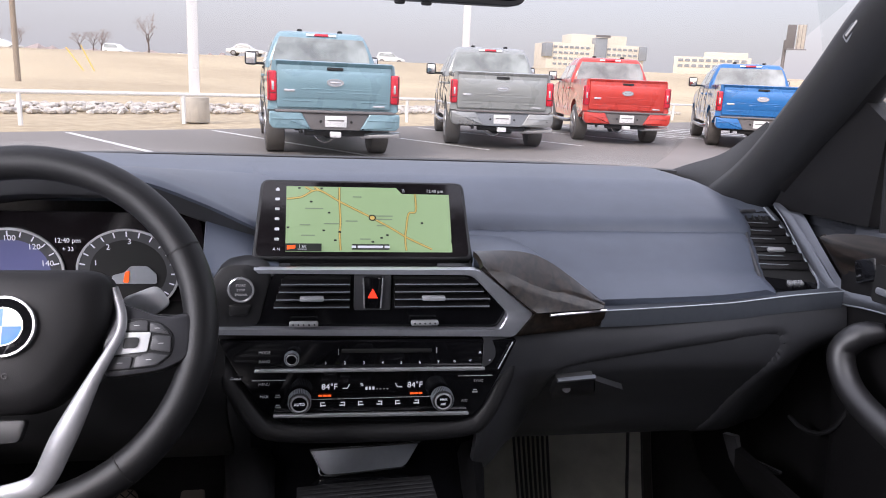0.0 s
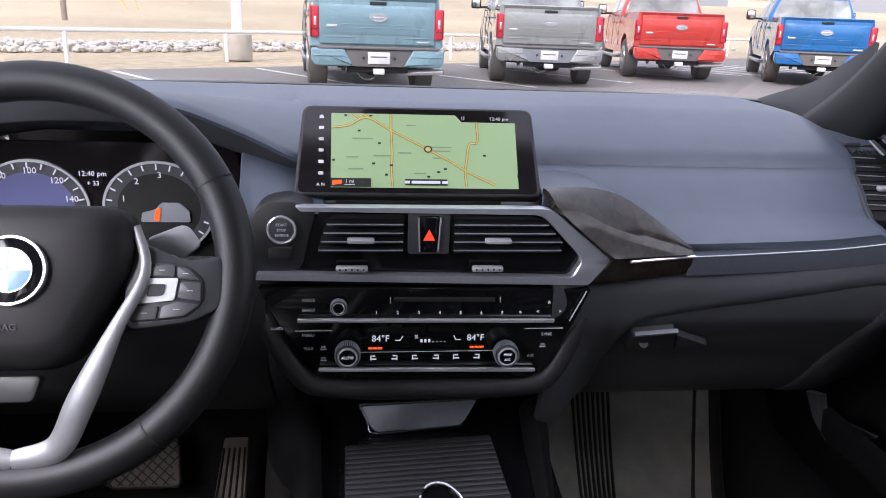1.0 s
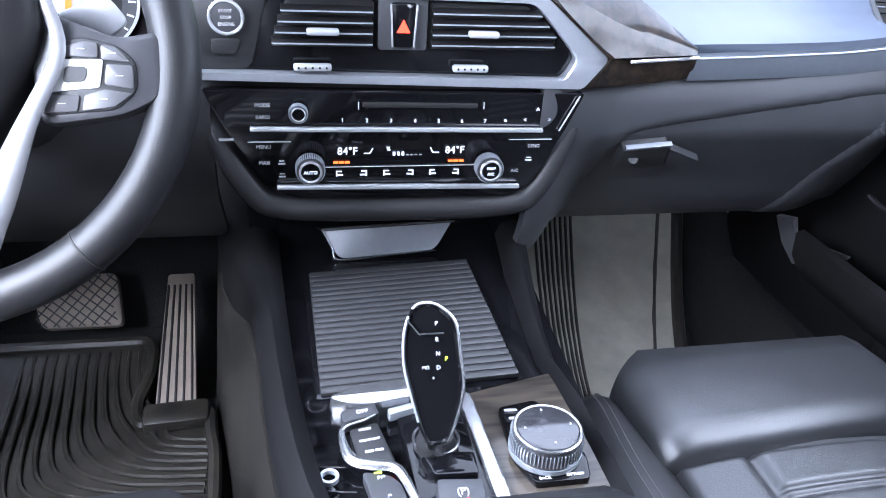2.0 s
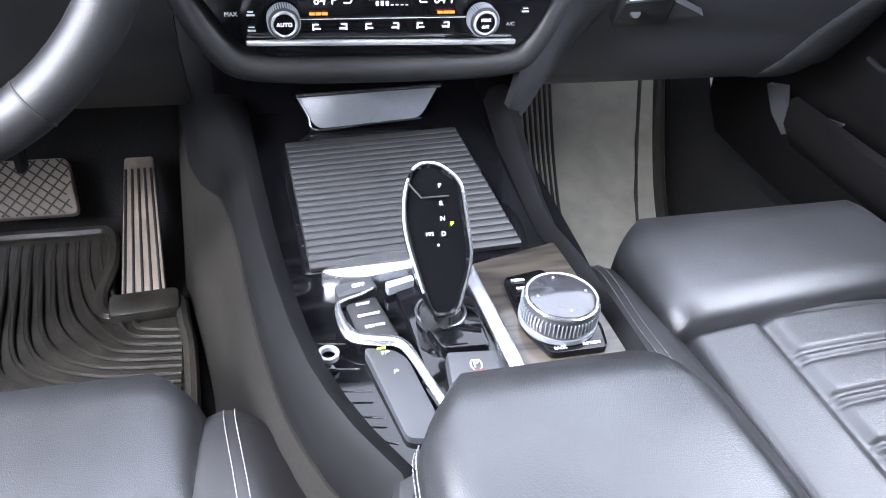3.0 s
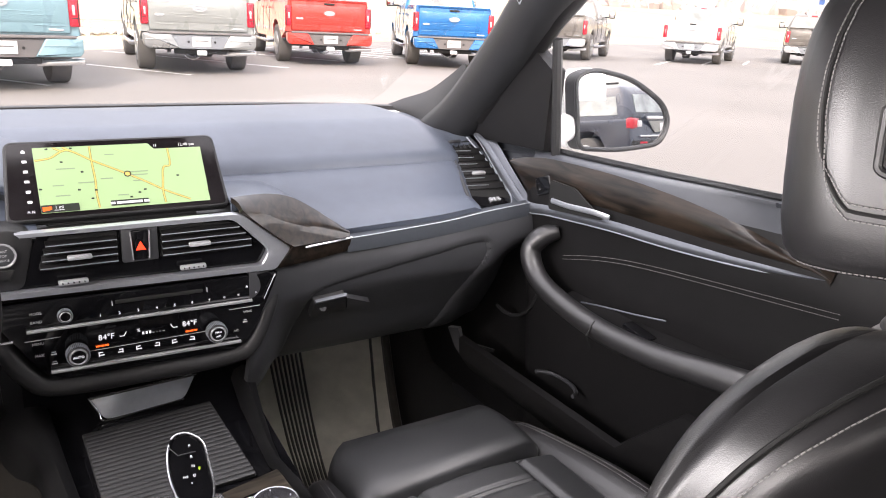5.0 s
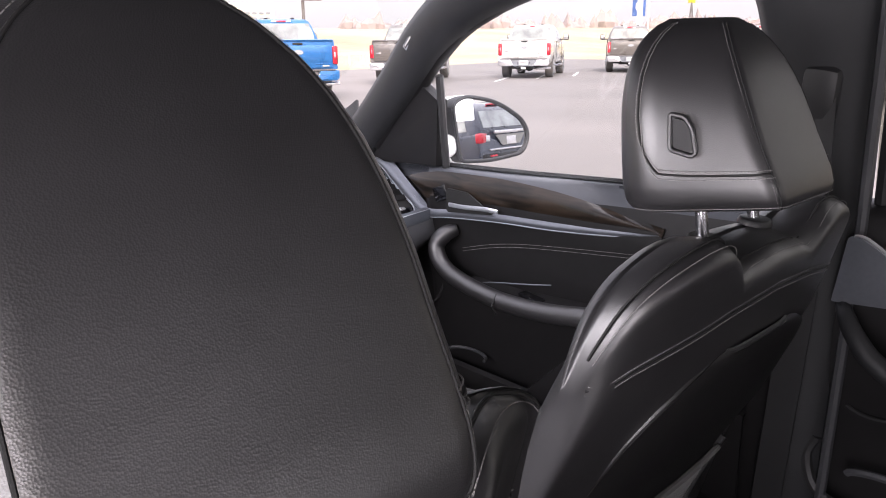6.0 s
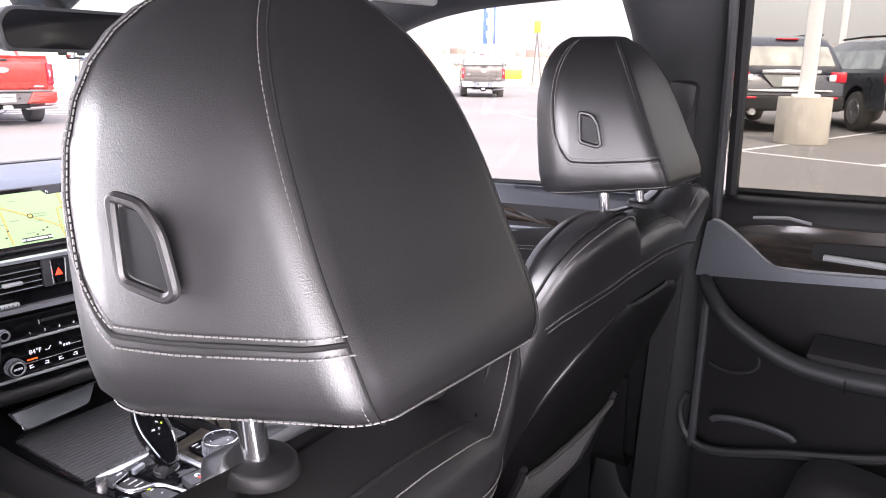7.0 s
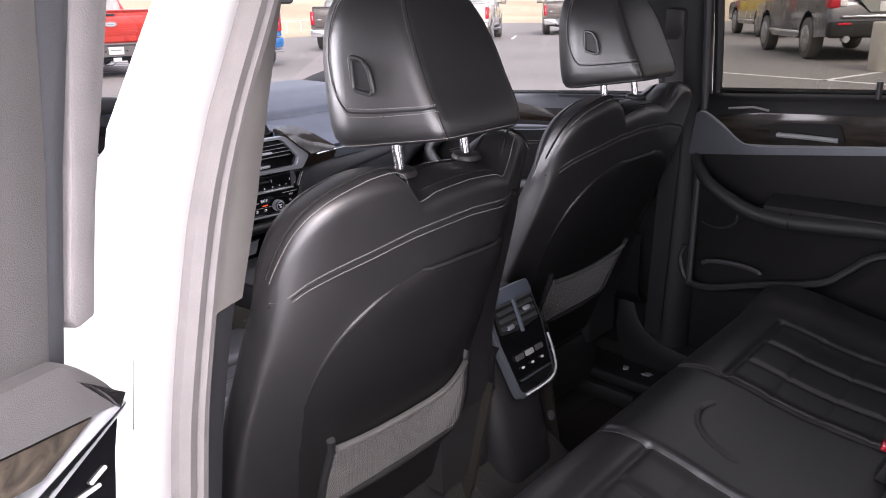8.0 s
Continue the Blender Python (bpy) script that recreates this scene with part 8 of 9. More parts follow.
# ---------------------------------------------------------------- mirrors, visor, pedals, mats
def build_fittings():
    m = thing("rear_view_mirror", (0.045, -0.10, 1.40), "black rear view mirror hanging from the windscreen", "mirror")
    rows = []
    for y, s in ((-0.118, 0.97), (-0.116, 1.0), (-0.09, 0.98), (-0.075, 0.7)):
        o = rounded([(-0.115, -0.031), (0.115, -0.031), (0.122, 0.010), (0.105, 0.034), (-0.105, 0.034), (-0.122, 0.010)], 0.014)
        rows.append([(0.045 + p.x * s, y, 1.434 + p.y * s) for p in o])
    part("housing", sheet(rows, close_u=True, caps=True), BLACK, m, "black mirror housing")
    o = rounded([(-0.110, -0.026), (0.110, -0.026), (0.116, 0.010), (0.100, 0.029), (-0.100, 0.029), (-0.116, 0.010)], 0.012)
    part("mirror_glass", plate(o, (0.045, -0.1185, 1.434), X, Z, 0.001), PIANO, m, "dimmed dark mirror glass")
    for x in (0.02, 0.05):
        part("mirror_key", box((0.012, 0.006, 0.006), (x, -0.105, 1.402), (0, 0, 0), 0.002), BLACK, m)
    part("stem", tube([(0.045, -0.08, 1.45), (0.045, -0.03, 1.49), (0.045, -0.02, 1.52)], 0.014, 10), BLACK, m)
    part("sensor_cover", box((0.10, 0.14, 0.05), (0.045, -0.06, 1.515), (-22, 0, 0), 0.015), BLACK, m, "black sensor cover")
    for sx in (1, -1):
        v = thing("sun_visor", (sx * 0.33, -0.32, 1.52), "pale grey sun visor folded up", "sun visor", "sun visors")
        part("board", box((0.44, 0.17, 0.018), (sx * 0.32, -0.36, 1.512), (6, 0, 0), 0.008), VISOR, v)
        part("label", plate([(-0.06, -0.03), (0.06, -0.03), (0.06, 0.03), (-0.06, 0.03)][::-1], (sx * 0.36, -0.36, 1.501), X, Vector((0, 1, .1)), 0.001), PLATE, v, "white warning label")
        part("hinge", cyl(0.008, 0.5, (sx * 0.32, -0.285, 1.518), (0, 90, 0), 10), TRIMGREY, v)
    part_tag = thing("airbag_badge", (0.651, -0.018, 1.4115), "small pale airbag tag on the pillar", "badge")
    tag = part("plate", box((0.004, 0.040, 0.014), (0.6510, -0.018, 1.4115), (-46, 0, 0), 0.002), ALU_DARK, part_tag)
    part("tag_face", box((0.003, 0.034, 0.009), (0.6495, -0.018, 1.4115), (-46, 0, 0), 0.001), BLACK, tag)
    part("tag_bar", box((0.003, 0.026, 0.003), (0.6487, -0.018, 1.4115), (-46, 0, 0)), MARK, tag)
    # wing mirror outside
    w = thing("door_mirror", (0.95, 0.12, 1.10), "white and black door mirror with a bright glass", "door mirror")
    lens = [(0.882, 1.262), (0.925, 1.279), (1.030, 1.262), (1.118, 1.208), (1.139, 1.168), (1.118, 1.118), (1.000, 1.107), (0.896, 1.114)]
    lens = rounded([(x - 1.0, z - 1.19) for x, z in lens], [0.02, 0.03, 0.05, 0.03, 0.03, 0.03, 0.04, 0.02])
    uu, vv = Vector((1, -0.12, 0)).normalized(), Vector((0, 0.085, 1)).normalized()
    mo = Vector((1.0, 0.075, 1.19))
    wn_ = uu.cross(vv)
    rows = []
    for t, s in ((0.0, 0.955), (-0.007, 0.985), (-0.003, 1.0), (0.02, 1.03), (0.06, 1.02), (0.10, 0.86), (0.125, 0.55), (0.132, 0.2)):
        rows.append([mo + uu * p.x * s + vv * p.y * s - wn_ * t for p in lens])
    part("shell", sheet(rows, close_u=True, caps=True), BLACK, w, "black mirror shell", angle=60)
    part("mirror_glass", plate([p * 0.955 for p in lens], mo + wn_ * 0.002, uu, vv, 0.002), MIRROR, w, "mirror glass")
    part("rim", tube([mo + uu * p.x * 0.985 + vv * p.y * 0.985 + wn_ * 0.005 for p in lens], 0.005, 8, closed=True), BLACK, w, "black mirror rim")
    part("cap", sheet([[mo + uu * p.x * s + vv * p.y * s - wn_ * t for p in lens] for t, s in ((0.030, 1.055), (0.065, 1.04), (0.105, 0.88), (0.131, 0.56), (0.137, 0.2))], close_u=True, caps=True), WHITE, w, "white mirror cap")
    part("arm", box((0.15, 0.10, 0.06), (0.83, 0.13, 1.150), (0, -6, 0), 0.025, 3), WHITE, w, "white mirror arm")
    # pedals
    acc = thing("accelerator_pedal", (-0.30, 0.25, 0.38), "tall ribbed accelerator pedal", "pedal")
    o, v = Vector((-0.302, 0.168, 0.398)), Vector((-0.003, 0.217, 0.115)).normalized()
    uu = Vector((1, 0.02, 0)).normalized()
    part("blade", plate(rounded([(-0.031, 0.0), (0.033, 0.0), (0.023, 0.262), (-0.021, 0.262)], 0.006), o, uu, v, 0.012, 0.003), PEDAL, acc, "ribbed grey pedal blade")
    ww = uu.cross(v)
    for k in range(5):
        x = -0.022 + 0.011 * k
        part("rib", tube([o + uu * x * 1.15 + v * 0.01 + ww * .001, o + uu * x * 0.85 + v * 0.238 + ww * .001], 0.0022, 5), BLACK, acc)
    br = thing("brake_pedal", (-0.47, 0.38, 0.40), "wide brake pedal with a diamond rubber pad", "pedal")
    o, v = Vector((-0.476, 0.388, 0.478)), Vector((-0.03, 0.10, 0.10)).normalized()
    ww = X.cross(v)
    part("pad", plate(rounded([(-0.065, -0.045), (0.065, -0.045), (0.072, 0.052), (-0.072, 0.052)], 0.014), o, X, v, 0.018, 0.006), PEDAL, br, "rubber brake pad")
    bm = bmesh.new()
    for k in range(-6, 7):
        for s in (1, -1):
            a = o + X * (k * 0.02 - s * 0.045) + v * -0.042 + ww * 0.0015
            e = o + X * (k * 0.02 + s * 0.045) + v * 0.048 + ww * 0.0015
            pts = [a + (e - a) * (q / 12) for q in range(13)]
            pts = [p for p in pts if abs((p - o).x) < 0.066]
            if len(pts) > 1:
                tube(pts, 0.0016, 4, bm=bm)
    part("tread", bm, BLACK, br)
    part("lever", tube([o - ww * 0.012 + v * 0.03, o - ww * 0.03 + Z * 0.10, o + Vector((0.0, 0.14, 0.24))], 0.010, 8), VOID, br)
    # driver's mat with curved ribs
    mt = thing("floor_mat", (-0.42, 0.1, 0.385), "black rubber driver's mat with raised ribs", "floor mat", "floor mats")
    rows = [[(lerp(-0.66, curve(y, [(-0.5, -0.222), (0.14, -0.235), (0.18, -0.250), (0.20, -0.345), (0.34, -0.355)]), k / 4), y, 0.392 + 0.024 * smooth((y - 0.2) / 0.14)) for k in range(5)] for y in (-0.5, -0.2, 0.0, 0.14, 0.18, 0.20, 0.26, 0.30, 0.34)]
    part("sheet", slab(rows, 0.008), RUBBER, mt)
    ribs = bmesh.new()
    for k in range(12):
        xs, ye = -0.555 + 0.0165 * k, -0.045 + 0.0145 * k
        path = spline([(xs, 0.325, 0.413), (xs + 0.004, max(0.26, ye + 0.16), 0.404), (xs + 0.020, ye + 0.105, 0.396), (xs + 0.055, ye + 0.045, 0.396), (lerp(xs, -0.245, 0.55), ye + 0.012, 0.396), (-0.245, ye, 0.396)], 6)
        tube(path, 0.0040, 6, bm=ribs)
    part("ribs", ribs, RUBBER, mt, "curved raised ribs")
    part("mat_edge", tube(spline([(-0.66, 0.345, 0.42), (-0.42, 0.343, 0.42), (-0.36, 0.335, 0.42), (-0.350, 0.27, 0.410), (-0.362, 0.20, 0.400), (-0.348, 0.155, 0.398), (-0.30, 0.165, 0.398), (-0.255, 0.180, 0.398), (-0.243, 0.12, 0.398), (-0.232, 0.03, 0.398), (-0.222, -0.3, 0.398)], 6), 0.010, 8), RUBBER, mt, "raised mat edge")
    part("mat_corner", box((0.10, 0.045, 0.03), (-0.298, 0.165, 0.402), (10, 0, 4), 0.01), RUBBER, mt)
    # passenger mat running up the bulkhead
    mp = thing("floor_mat", (0.42, 0.1, 0.385), "dusty rubber passenger mat in a lightened colour, ribbed along one side", "floor mat", "floor mats")
    prof = [(-0.4, 0.392), (0.1, 0.394), (0.22, 0.40), (0.32, 0.425), (0.42, 0.475), (0.52, 0.545), (0.62, 0.62)]
    rows = [[(lerp(0.20, 0.615 + (y - 0.3) * 0.35, k / 5), y, z) for k in range(6)] for y, z in prof]
    # the sheet's colour carries light that doesn't reach the footwell
    part("sheet", slab(rows, 0.008), RUBBER_DUSTY_LIT, mp, "dusty grey-green rubber sheet, lightened for missing footwell light")
    for k in range(8):
        part("rib", tube(spline([(0.335 + 0.0085 * k + (y - 0.25) * (0.13 + 0.010 * k), y, z + 0.002) for y, z in prof], 3), 0.0032, 6, flat=0.9), RUBBER, mp, "dark raised rib")
    part("mat_edge", tube(spline([(0.610 + (y - 0.3) * 0.35, y, z + 0.004) for y, z in prof], 3), 0.012, 8), RUBBER, mp)
    part("mat_crease", tube(spline([(0.560 + (y - 0.3) * 0.38, y, z + 0.001) for y, z in prof], 3), 0.004, 6), RUBBER, mp)
    # rear carpet mat and a fallen seat buckle cover
    rm = thing("floor_mat", (0.35, -0.95, 0.38), "grey carpet mat behind the front seat", "floor mat", "floor mats")
    part("sheet", slab([[(0.08, y, 0.384), (0.62, y, 0.384)] for y in (-1.02, -0.75)], 0.008), CARPET_GREY, rm)
    rm = thing("floor_mat", (-0.35, -0.95, 0.38), "grey carpet mat behind the driver's seat", "floor mat", "floor mats")
    part("sheet", slab([[(-0.62, y, 0.384), (-0.08, y, 0.384)] for y in (-1.02, -0.80)], 0.008), CARPET_GREY, rm)


build_fittings()


# ---------------------------------------------------------------- parked vehicles
def wheel_set(parent, x, y, r, w, rim_mat, name="wheel"):
    t = part(name, cyl(r, w, (x, y, r), (0, 90, 0), 32, bevel=0.04), TYRE, parent, "worn black tyre")
    s = 1 if x > 0 else -1
    part("rim", cyl(r * 0.64, 0.03, (x + s * (w / 2 - 0.005), y, r), (0, 90, 0), 28, bevel=0.01), rim_mat, t, "alloy rim")
    for k in range(6):
        a = k * math.pi / 3
        part("spoke", box((0.02, r * 0.16, r * 0.5), (x + s * (w / 2 + 0.012), y + math.sin(a) * r * 0.34, r + math.cos(a) * r * 0.34), (-math.degrees(a), 0, 0), 0.01), RIM, t)
    return t


def arch(yc, r, z0, n=8):
    """Points of a wheel arch, from front to back, over an axle at yc."""
    return [(yc + r * math.cos(math.pi * k / n), max(z0, 0.42 + r * math.sin(math.pi * k / n))) for k in range(n + 1)]


def truck(pos, heading, colour, label, tone=CHROME):
    """Crew cab pickup; the origin lies on the ground under the rear axle."""
    e = thing("pickup_truck", (0, 0, 0), label, "pickup truck", "parked pickups")
    # body sides, bulged at the shoulder and drawn in at the sill, with open wheel arches
    side = [(4.55, 0.55), (4.62, 0.95), (4.50, 1.22), (3.25, 1.34), (2.95, 1.37), (0.82, 1.38), (0.78, 1.42), (-1.10, 1.42), (-1.13, 0.72)]
    bottom = [(-0.60, 0.60)] + arch(0.0, 0.54, 0.55)[::-1] + [(0.62, 0.52), (3.05, 0.52)] + arch(3.68, 0.54, 0.55)[::-1] + [(4.25, 0.55)]
    bm = plate(side + bottom, (0.98, 0, 0), Y, Z, 1.96, 0.05, 3)
    for v in bm.verts:
        v.co.x *= 1 - 0.09 * smooth((v.co.z - 1.05) / 0.45) - 0.04 * smooth((0.8 - v.co.z) / 0.3)
        v.co.x *= 1 - 0.05 * smooth((v.co.y - 3.9) / 0.7)
    part("body", bm, colour, e, "glossy painted body", angle=35)
    # cab
    rows = []
    for z, x, ya, yb in ((1.33, 0.95, 0.80, 3.12), (1.46, 0.935, 0.81, 2.98), (1.80, 0.80, 0.92, 2.40), (1.90, 0.745, 0.97, 2.20), (1.945, 0.70, 1.04, 2.05), (1.965, 0.58, 1.20, 1.90)):
        rows.append([(p.x, p.y, z) for p in rounded([(-x, ya), (x, ya), (x, yb), (-x, yb)], 0.12, 4)])
    part("cab", sheet(rows, close_u=True, caps=True), colour, e, "painted cab", angle=35)
    rw = part("rear_window", slab([[(-0.83, 0.793, 1.43), (0.83, 0.793, 1.43)], [(-0.80, 0.845, 1.62), (0.80, 0.845, 1.62)], [(-0.71, 0.908, 1.845), (0.71, 0.908, 1.845)]], 0.02), AUTO_GLASS, e, "tinted rear window with a sliding pane")
    pane = [(-0.22, 1.50), (0.24, 1.50), (0.24, 1.79), (-0.22, 1.79)]
    for (xa, za), (xb, zb) in zip(pane, pane[1:] + pane[:1]):
        part("pane_seal", tube([(xa, 0.795 + (za - 1.43) * 0.277, za), (xb, 0.795 + (zb - 1.43) * 0.277, zb)], 0.004, 5), SEAL, rw)
    for sd in (-1, 1):
        part("seat_back", box((0.46, 0.14, 0.34), (sd * 0.45, 1.12, 1.50), (-12, 0, 0), 0.06, 3), CHASSIS, e)
        for ya, yb in ((1.02, 1.74), (1.82, 2.70)):
            part("side_window", slab([[(sd * 0.948, ya, 1.43), (sd * 0.948, yb, 1.43)], [(sd * 0.835, ya + 0.06, 1.76), (sd * 0.835, min(yb, 2.44), 1.76)]], 0.02 * sd), AUTO_GLASS, e, "tinted side window")
        for y in (0.86, 1.78, 2.78):
            part("door_joint", tube([(sd * 0.985, y, 0.66), (sd * 0.987, y, 1.0), (sd * 0.952, y + 0.02, 1.36)], 0.006, 5), CHASSIS, e)
        for y in (1.02, 1.93):
            part("door_handle", box((0.05, 0.22, 0.045), (sd * 0.975, y, 1.20), (0, 0, 0), 0.015), tone, e)
        m = part("door_mirror", box((0.22, 0.12, 0.25), (sd * 1.17, 2.62, 1.50), (0, 0, sd * 8), 0.05, 3), CHASSIS, e, "black door mirror")
        part("mirror_glass", box((0.17, 0.01, 0.19), (sd * 1.17, 2.557, 1.50), (0, 0, sd * 8), 0.004), MIRROR, m)
        part("mirror_arm", box((0.2, 0.06, 0.05), (sd * 1.02, 2.63, 1.41), (0, 0, 0), 0.02), CHASSIS, m)
        lamp = part("tail_lamp", box((0.135, 0.15, 0.43), (sd * 0.905, -1.105, 1.055), (0, 0, 0), 0.03, 3), TAIL, e, "red tail lamp")
        part("lamp_insert", box((0.036, 0.02, 0.13), (sd * 0.895, -1.175, 1.06), (0, 0, 0), 0.008), CHROME, lamp, "pale lamp insert")
        part("lamp_frame", box((0.016, 0.02, 0.40), (sd * 0.947, -1.172, 1.055), (0, 0, 0), 0.006), CHASSIS, lamp)
        part("lamp_frame", box((0.09, 0.02, 0.014), (sd * 0.90, -1.174, 0.955), (0, 0, 0), 0.005), CHASSIS, lamp)
        part("side_step", tube([(sd * 0.90, 0.72, 0.44), (sd * 1.0, 0.85, 0.42), (sd * 1.0, 2.95, 0.42), (sd * 0.90, 3.08, 0.44)], 0.045, 10), CHROME_DARK, e, "side step bar")
        wheel_set(e, sd * 0.83, 0.0, 0.42, 0.29, RIM)
        wheel_set(e, sd * 0.83, 3.68, 0.42, 0.29, RIM)
        part("arch_lining", tube([(sd * 0.80, p[0], p[1] + 0.02) for p in arch(0.0, 0.50, 0.5)], 0.10, 8), CHASSIS, e)
        # bumper end, with its inner edge cut aslant and a crease along it
        end = rounded([(sd * 0.955, 0.70), (sd * 0.955, 0.52), (sd * 0.90, 0.455), (sd * 0.36, 0.455), (sd * 0.50, 0.70)][::-sd], [0.03, 0.05, 0.05, 0.02, 0.02][::-sd])
        be = part("bumper_end", plate(end, (0, -1.34, 0), X, Z, 0.19, 0.025, 3), tone, e, "bumper end")
        part("bumper_crease", box((0.46, 0.02, 0.016), (sd * 0.69, -1.343, 0.60), (0, 0, 0), 0.006), tone, be)
        part("leaf_spring", box((0.07, 1.5, 0.06), (sd * 0.52, 0.0, 0.42), (0, 0, 0), 0.01), CHASSIS, e)
        part("damper", cyl(0.035, 0.5, (sd * 0.42, -0.18, 0.55), (22, 0, 0), 10), CHROME_DARK, e)
    # tailgate over nearly the whole width, with its pressed relief
    tg = part("tailgate", box((1.68, 0.08, 0.66), (0, -1.13, 1.08), (0, 0, 0), 0.022, 3), colour, e, "painted tailgate")
    lip = [[(x, -1.09, 1.425), (x, -1.17, 1.43), (x, -1.205, 1.415), (x, -1.185, 1.375), (x, -1.15, 1.345)] for x in (-0.845, -0.6, 0.0, 0.6, 0.845)]
    part("tailgate_spoiler", slab(lip, 0.02), TEAL_DARK if colour is TEAL else colour, tg, "flared upper edge of the tailgate")
    swell = [[(x, -1.172 - 0.028 * smooth((0.80 - abs(x)) / 0.12) * k, z) for z, k in ((1.30, 0), (1.275, 0.55), (1.255, 1.0), (1.10, 0.75), (0.92, 0.55), (0.885, 0.0))] for x in [-0.82 + 0.082 * i for i in range(21)]]
    part("press_panel", slab(swell, 0.01), colour, tg, "raised middle of the tailgate", angle=60)
    for x, w, z in ((-0.30, 0.46, 1.03), (0.20, 0.42, 1.03), (0.45, 0.40, 0.985), (-0.12, 0.30, 0.985), (-0.55, 0.40, 0.855), (0.58, 0.36, 0.855)):
        part("press_line", box((w, 0.03, 0.012), (x, -1.182 if z > 0.9 else -1.168, z), (0, 0, 0), 0.005), colour, tg)
    ov = [(math.cos(2 * math.pi * j / 28) * 0.125, math.sin(2 * math.pi * j / 28) * 0.056) for j in range(28)]
    oi = [(a * 0.84, b * 0.74) for a, b in ov]
    bd = part("oval_badge", frame_plate(ov, oi, (0, -1.214, 1.13), X, Z, 0.03), CHROME, tg, "chrome oval badge")
    part("badge_field", plate(oi, (0, -1.209, 1.13), X, Z, 0.02), ALU_DARK, bd)
    part("badge_bar", box((0.15, 0.008, 0.026), (0, -1.212, 1.13), (0, 0, 0), 0.004), CHROME, bd)
    part("model_bar", box((0.15, 0.012, 0.038), (-0.66, -1.196, 1.0), (0, 0, 0), 0.004), CHROME, tg)
    part("trim_bar", box((0.18, 0.010, 0.028), (0.66, -1.174, 0.80), (0, 0, 0), 0.004), CHROME, tg)
    part("handle", box((0.24, 0.025, 0.045), (0, -1.178, 1.325), (0, 0, 0), 0.01), CHASSIS, tg)
    part("bumper_step", box((1.74, 0.20, 0.035), (0, -1.25, 0.712), (0, 0, 0), 0.012), SEAL, e, "grey step pad along the bumper")
    part("bumper_middle", plate(rounded([(-0.50, 0.695), (-0.36, 0.45), (0.36, 0.45), (0.50, 0.695)], 0.02), (0, -1.315, 0), X, Z, 0.14, 0.015), ALU_DARK if tone in (CHROME, STEEL) else SEAL, e, "plate recess in the bumper")
    p = part("number_plate", box((0.32, 0.015, 0.165), (0, -1.333, 0.575), (4, 0, 0), 0.008), PLATE, e, "white dealer plate")
    part("plate_bar", box((0.24, 0.004, 0.020), (0, -1.342, 0.59), (4, 0, 0)), SEAL, p)
    for x in (-0.22, 0.23):
        part("plate_bolt", cyl(0.02, 0.02, (x, -1.32, 0.57), (90, 0, 0), 10), CHASSIS, e)
    part("hitch", box((0.16, 0.12, 0.08), (0, -1.30, 0.385), (0, 0, 0), 0.015), PLATE, e, "pale hitch cover")
    part("hitch_bar", box((0.9, 0.09, 0.09), (0, -1.16, 0.40), (0, 0, 0), 0.02), CHASSIS, e)
    part("chain_loop", tube(spline([(-0.3, -1.2, 0.36), (-0.22, -1.22, 0.28), (-0.1, -1.22, 0.27), (0.02, -1.2, 0.35)], 4), 0.012, 6), CHROME_DARK, e)
    part("exhaust", cyl(0.045, 0.60, (0.70, -1.08, 0.37), (86, 0, 72), 14), CHROME, e, "chrome exhaust pipe")
    part("rear_axle", cyl(0.06, 1.5, (0, 0, 0.42), (0, 90, 0), 12), CHASSIS, e)
    part("axle_housing", cyl(0.17, 0.18, (0.05, 0, 0.40), (90, 0, 0), 16), CHASSIS, e)
    part("underside", box((1.5, 5.2, 0.12), (0, 1.7, 0.60)), CHASSIS, e)
    part("spare_wheel", cyl(0.34, 0.2, (0, -0.66, 0.60), (0, 0, 0), 20), CHASSIS, e)
    bl = part("brake_lamp", box((0.24, 0.03, 0.045), (0, 0.955, 1.90), (-14, 0, 0), 0.01), TAIL, e, "high red brake lamp")
    for sd in (-1, 1):
        part("cargo_lamp", box((0.13, 0.03, 0.04), (sd * 0.19, 0.957, 1.897), (-14, 0, 0), 0.01), PLATE, bl)
        part("roof_clip", box((0.08, 0.14, 0.05), (sd * 0.35, 1.25, 1.975), (0, 0, 0), 0.015), CHASSIS, e)
    e.matrix_world = pose(pos[0], pos[1], GZ, 0, 0, heading)
    return e


TEAL = paint("pale teal paint", (0.20, 0.335, 0.385))
TEAL_DARK = paint("teal spoiler", (0.12, 0.25, 0.30))
STEEL = material("brushed steel bumper", (0.42, 0.43, 0.43), 0.30, metal=0.7, vary=0.08, scale=5)
SILVER = paint("grey metallic paint", (0.30, 0.315, 0.305))
RED = paint("bright red paint", (0.62, 0.042, 0.026))
BLUE = paint("vivid blue paint", (0.010, 0.150, 0.42))
BRONZE = paint("bronze grey paint", (0.17, 0.155, 0.14))
CHALK = paint("white truck paint", (0.72, 0.72, 0.70))
DARK = paint("charcoal paint", (0.055, 0.058, 0.066))
truck((0.085, 11.5), 5.2, TEAL, "pale teal pickup truck parked tail-on in the lot", TEAL)
truck((3.46, 13.97), -5.8, SILVER, "grey metallic pickup truck parked tail-on in the lot", STEEL)
truck((6.93, 16.12), -9.8, RED, "bright red pickup truck parked tail-on in the lot", RED)
truck((10.12, 15.50), -22.3, BLUE, "vivid blue pickup truck parked tail-on in the lot", BLUE)
truck((16.9, 18.9), -52, BRONZE, "bronze grey pickup truck parked aslant in the lot")
truck((22.3, 17.9), -58, CHALK, "white pickup truck parked aslant in the lot")
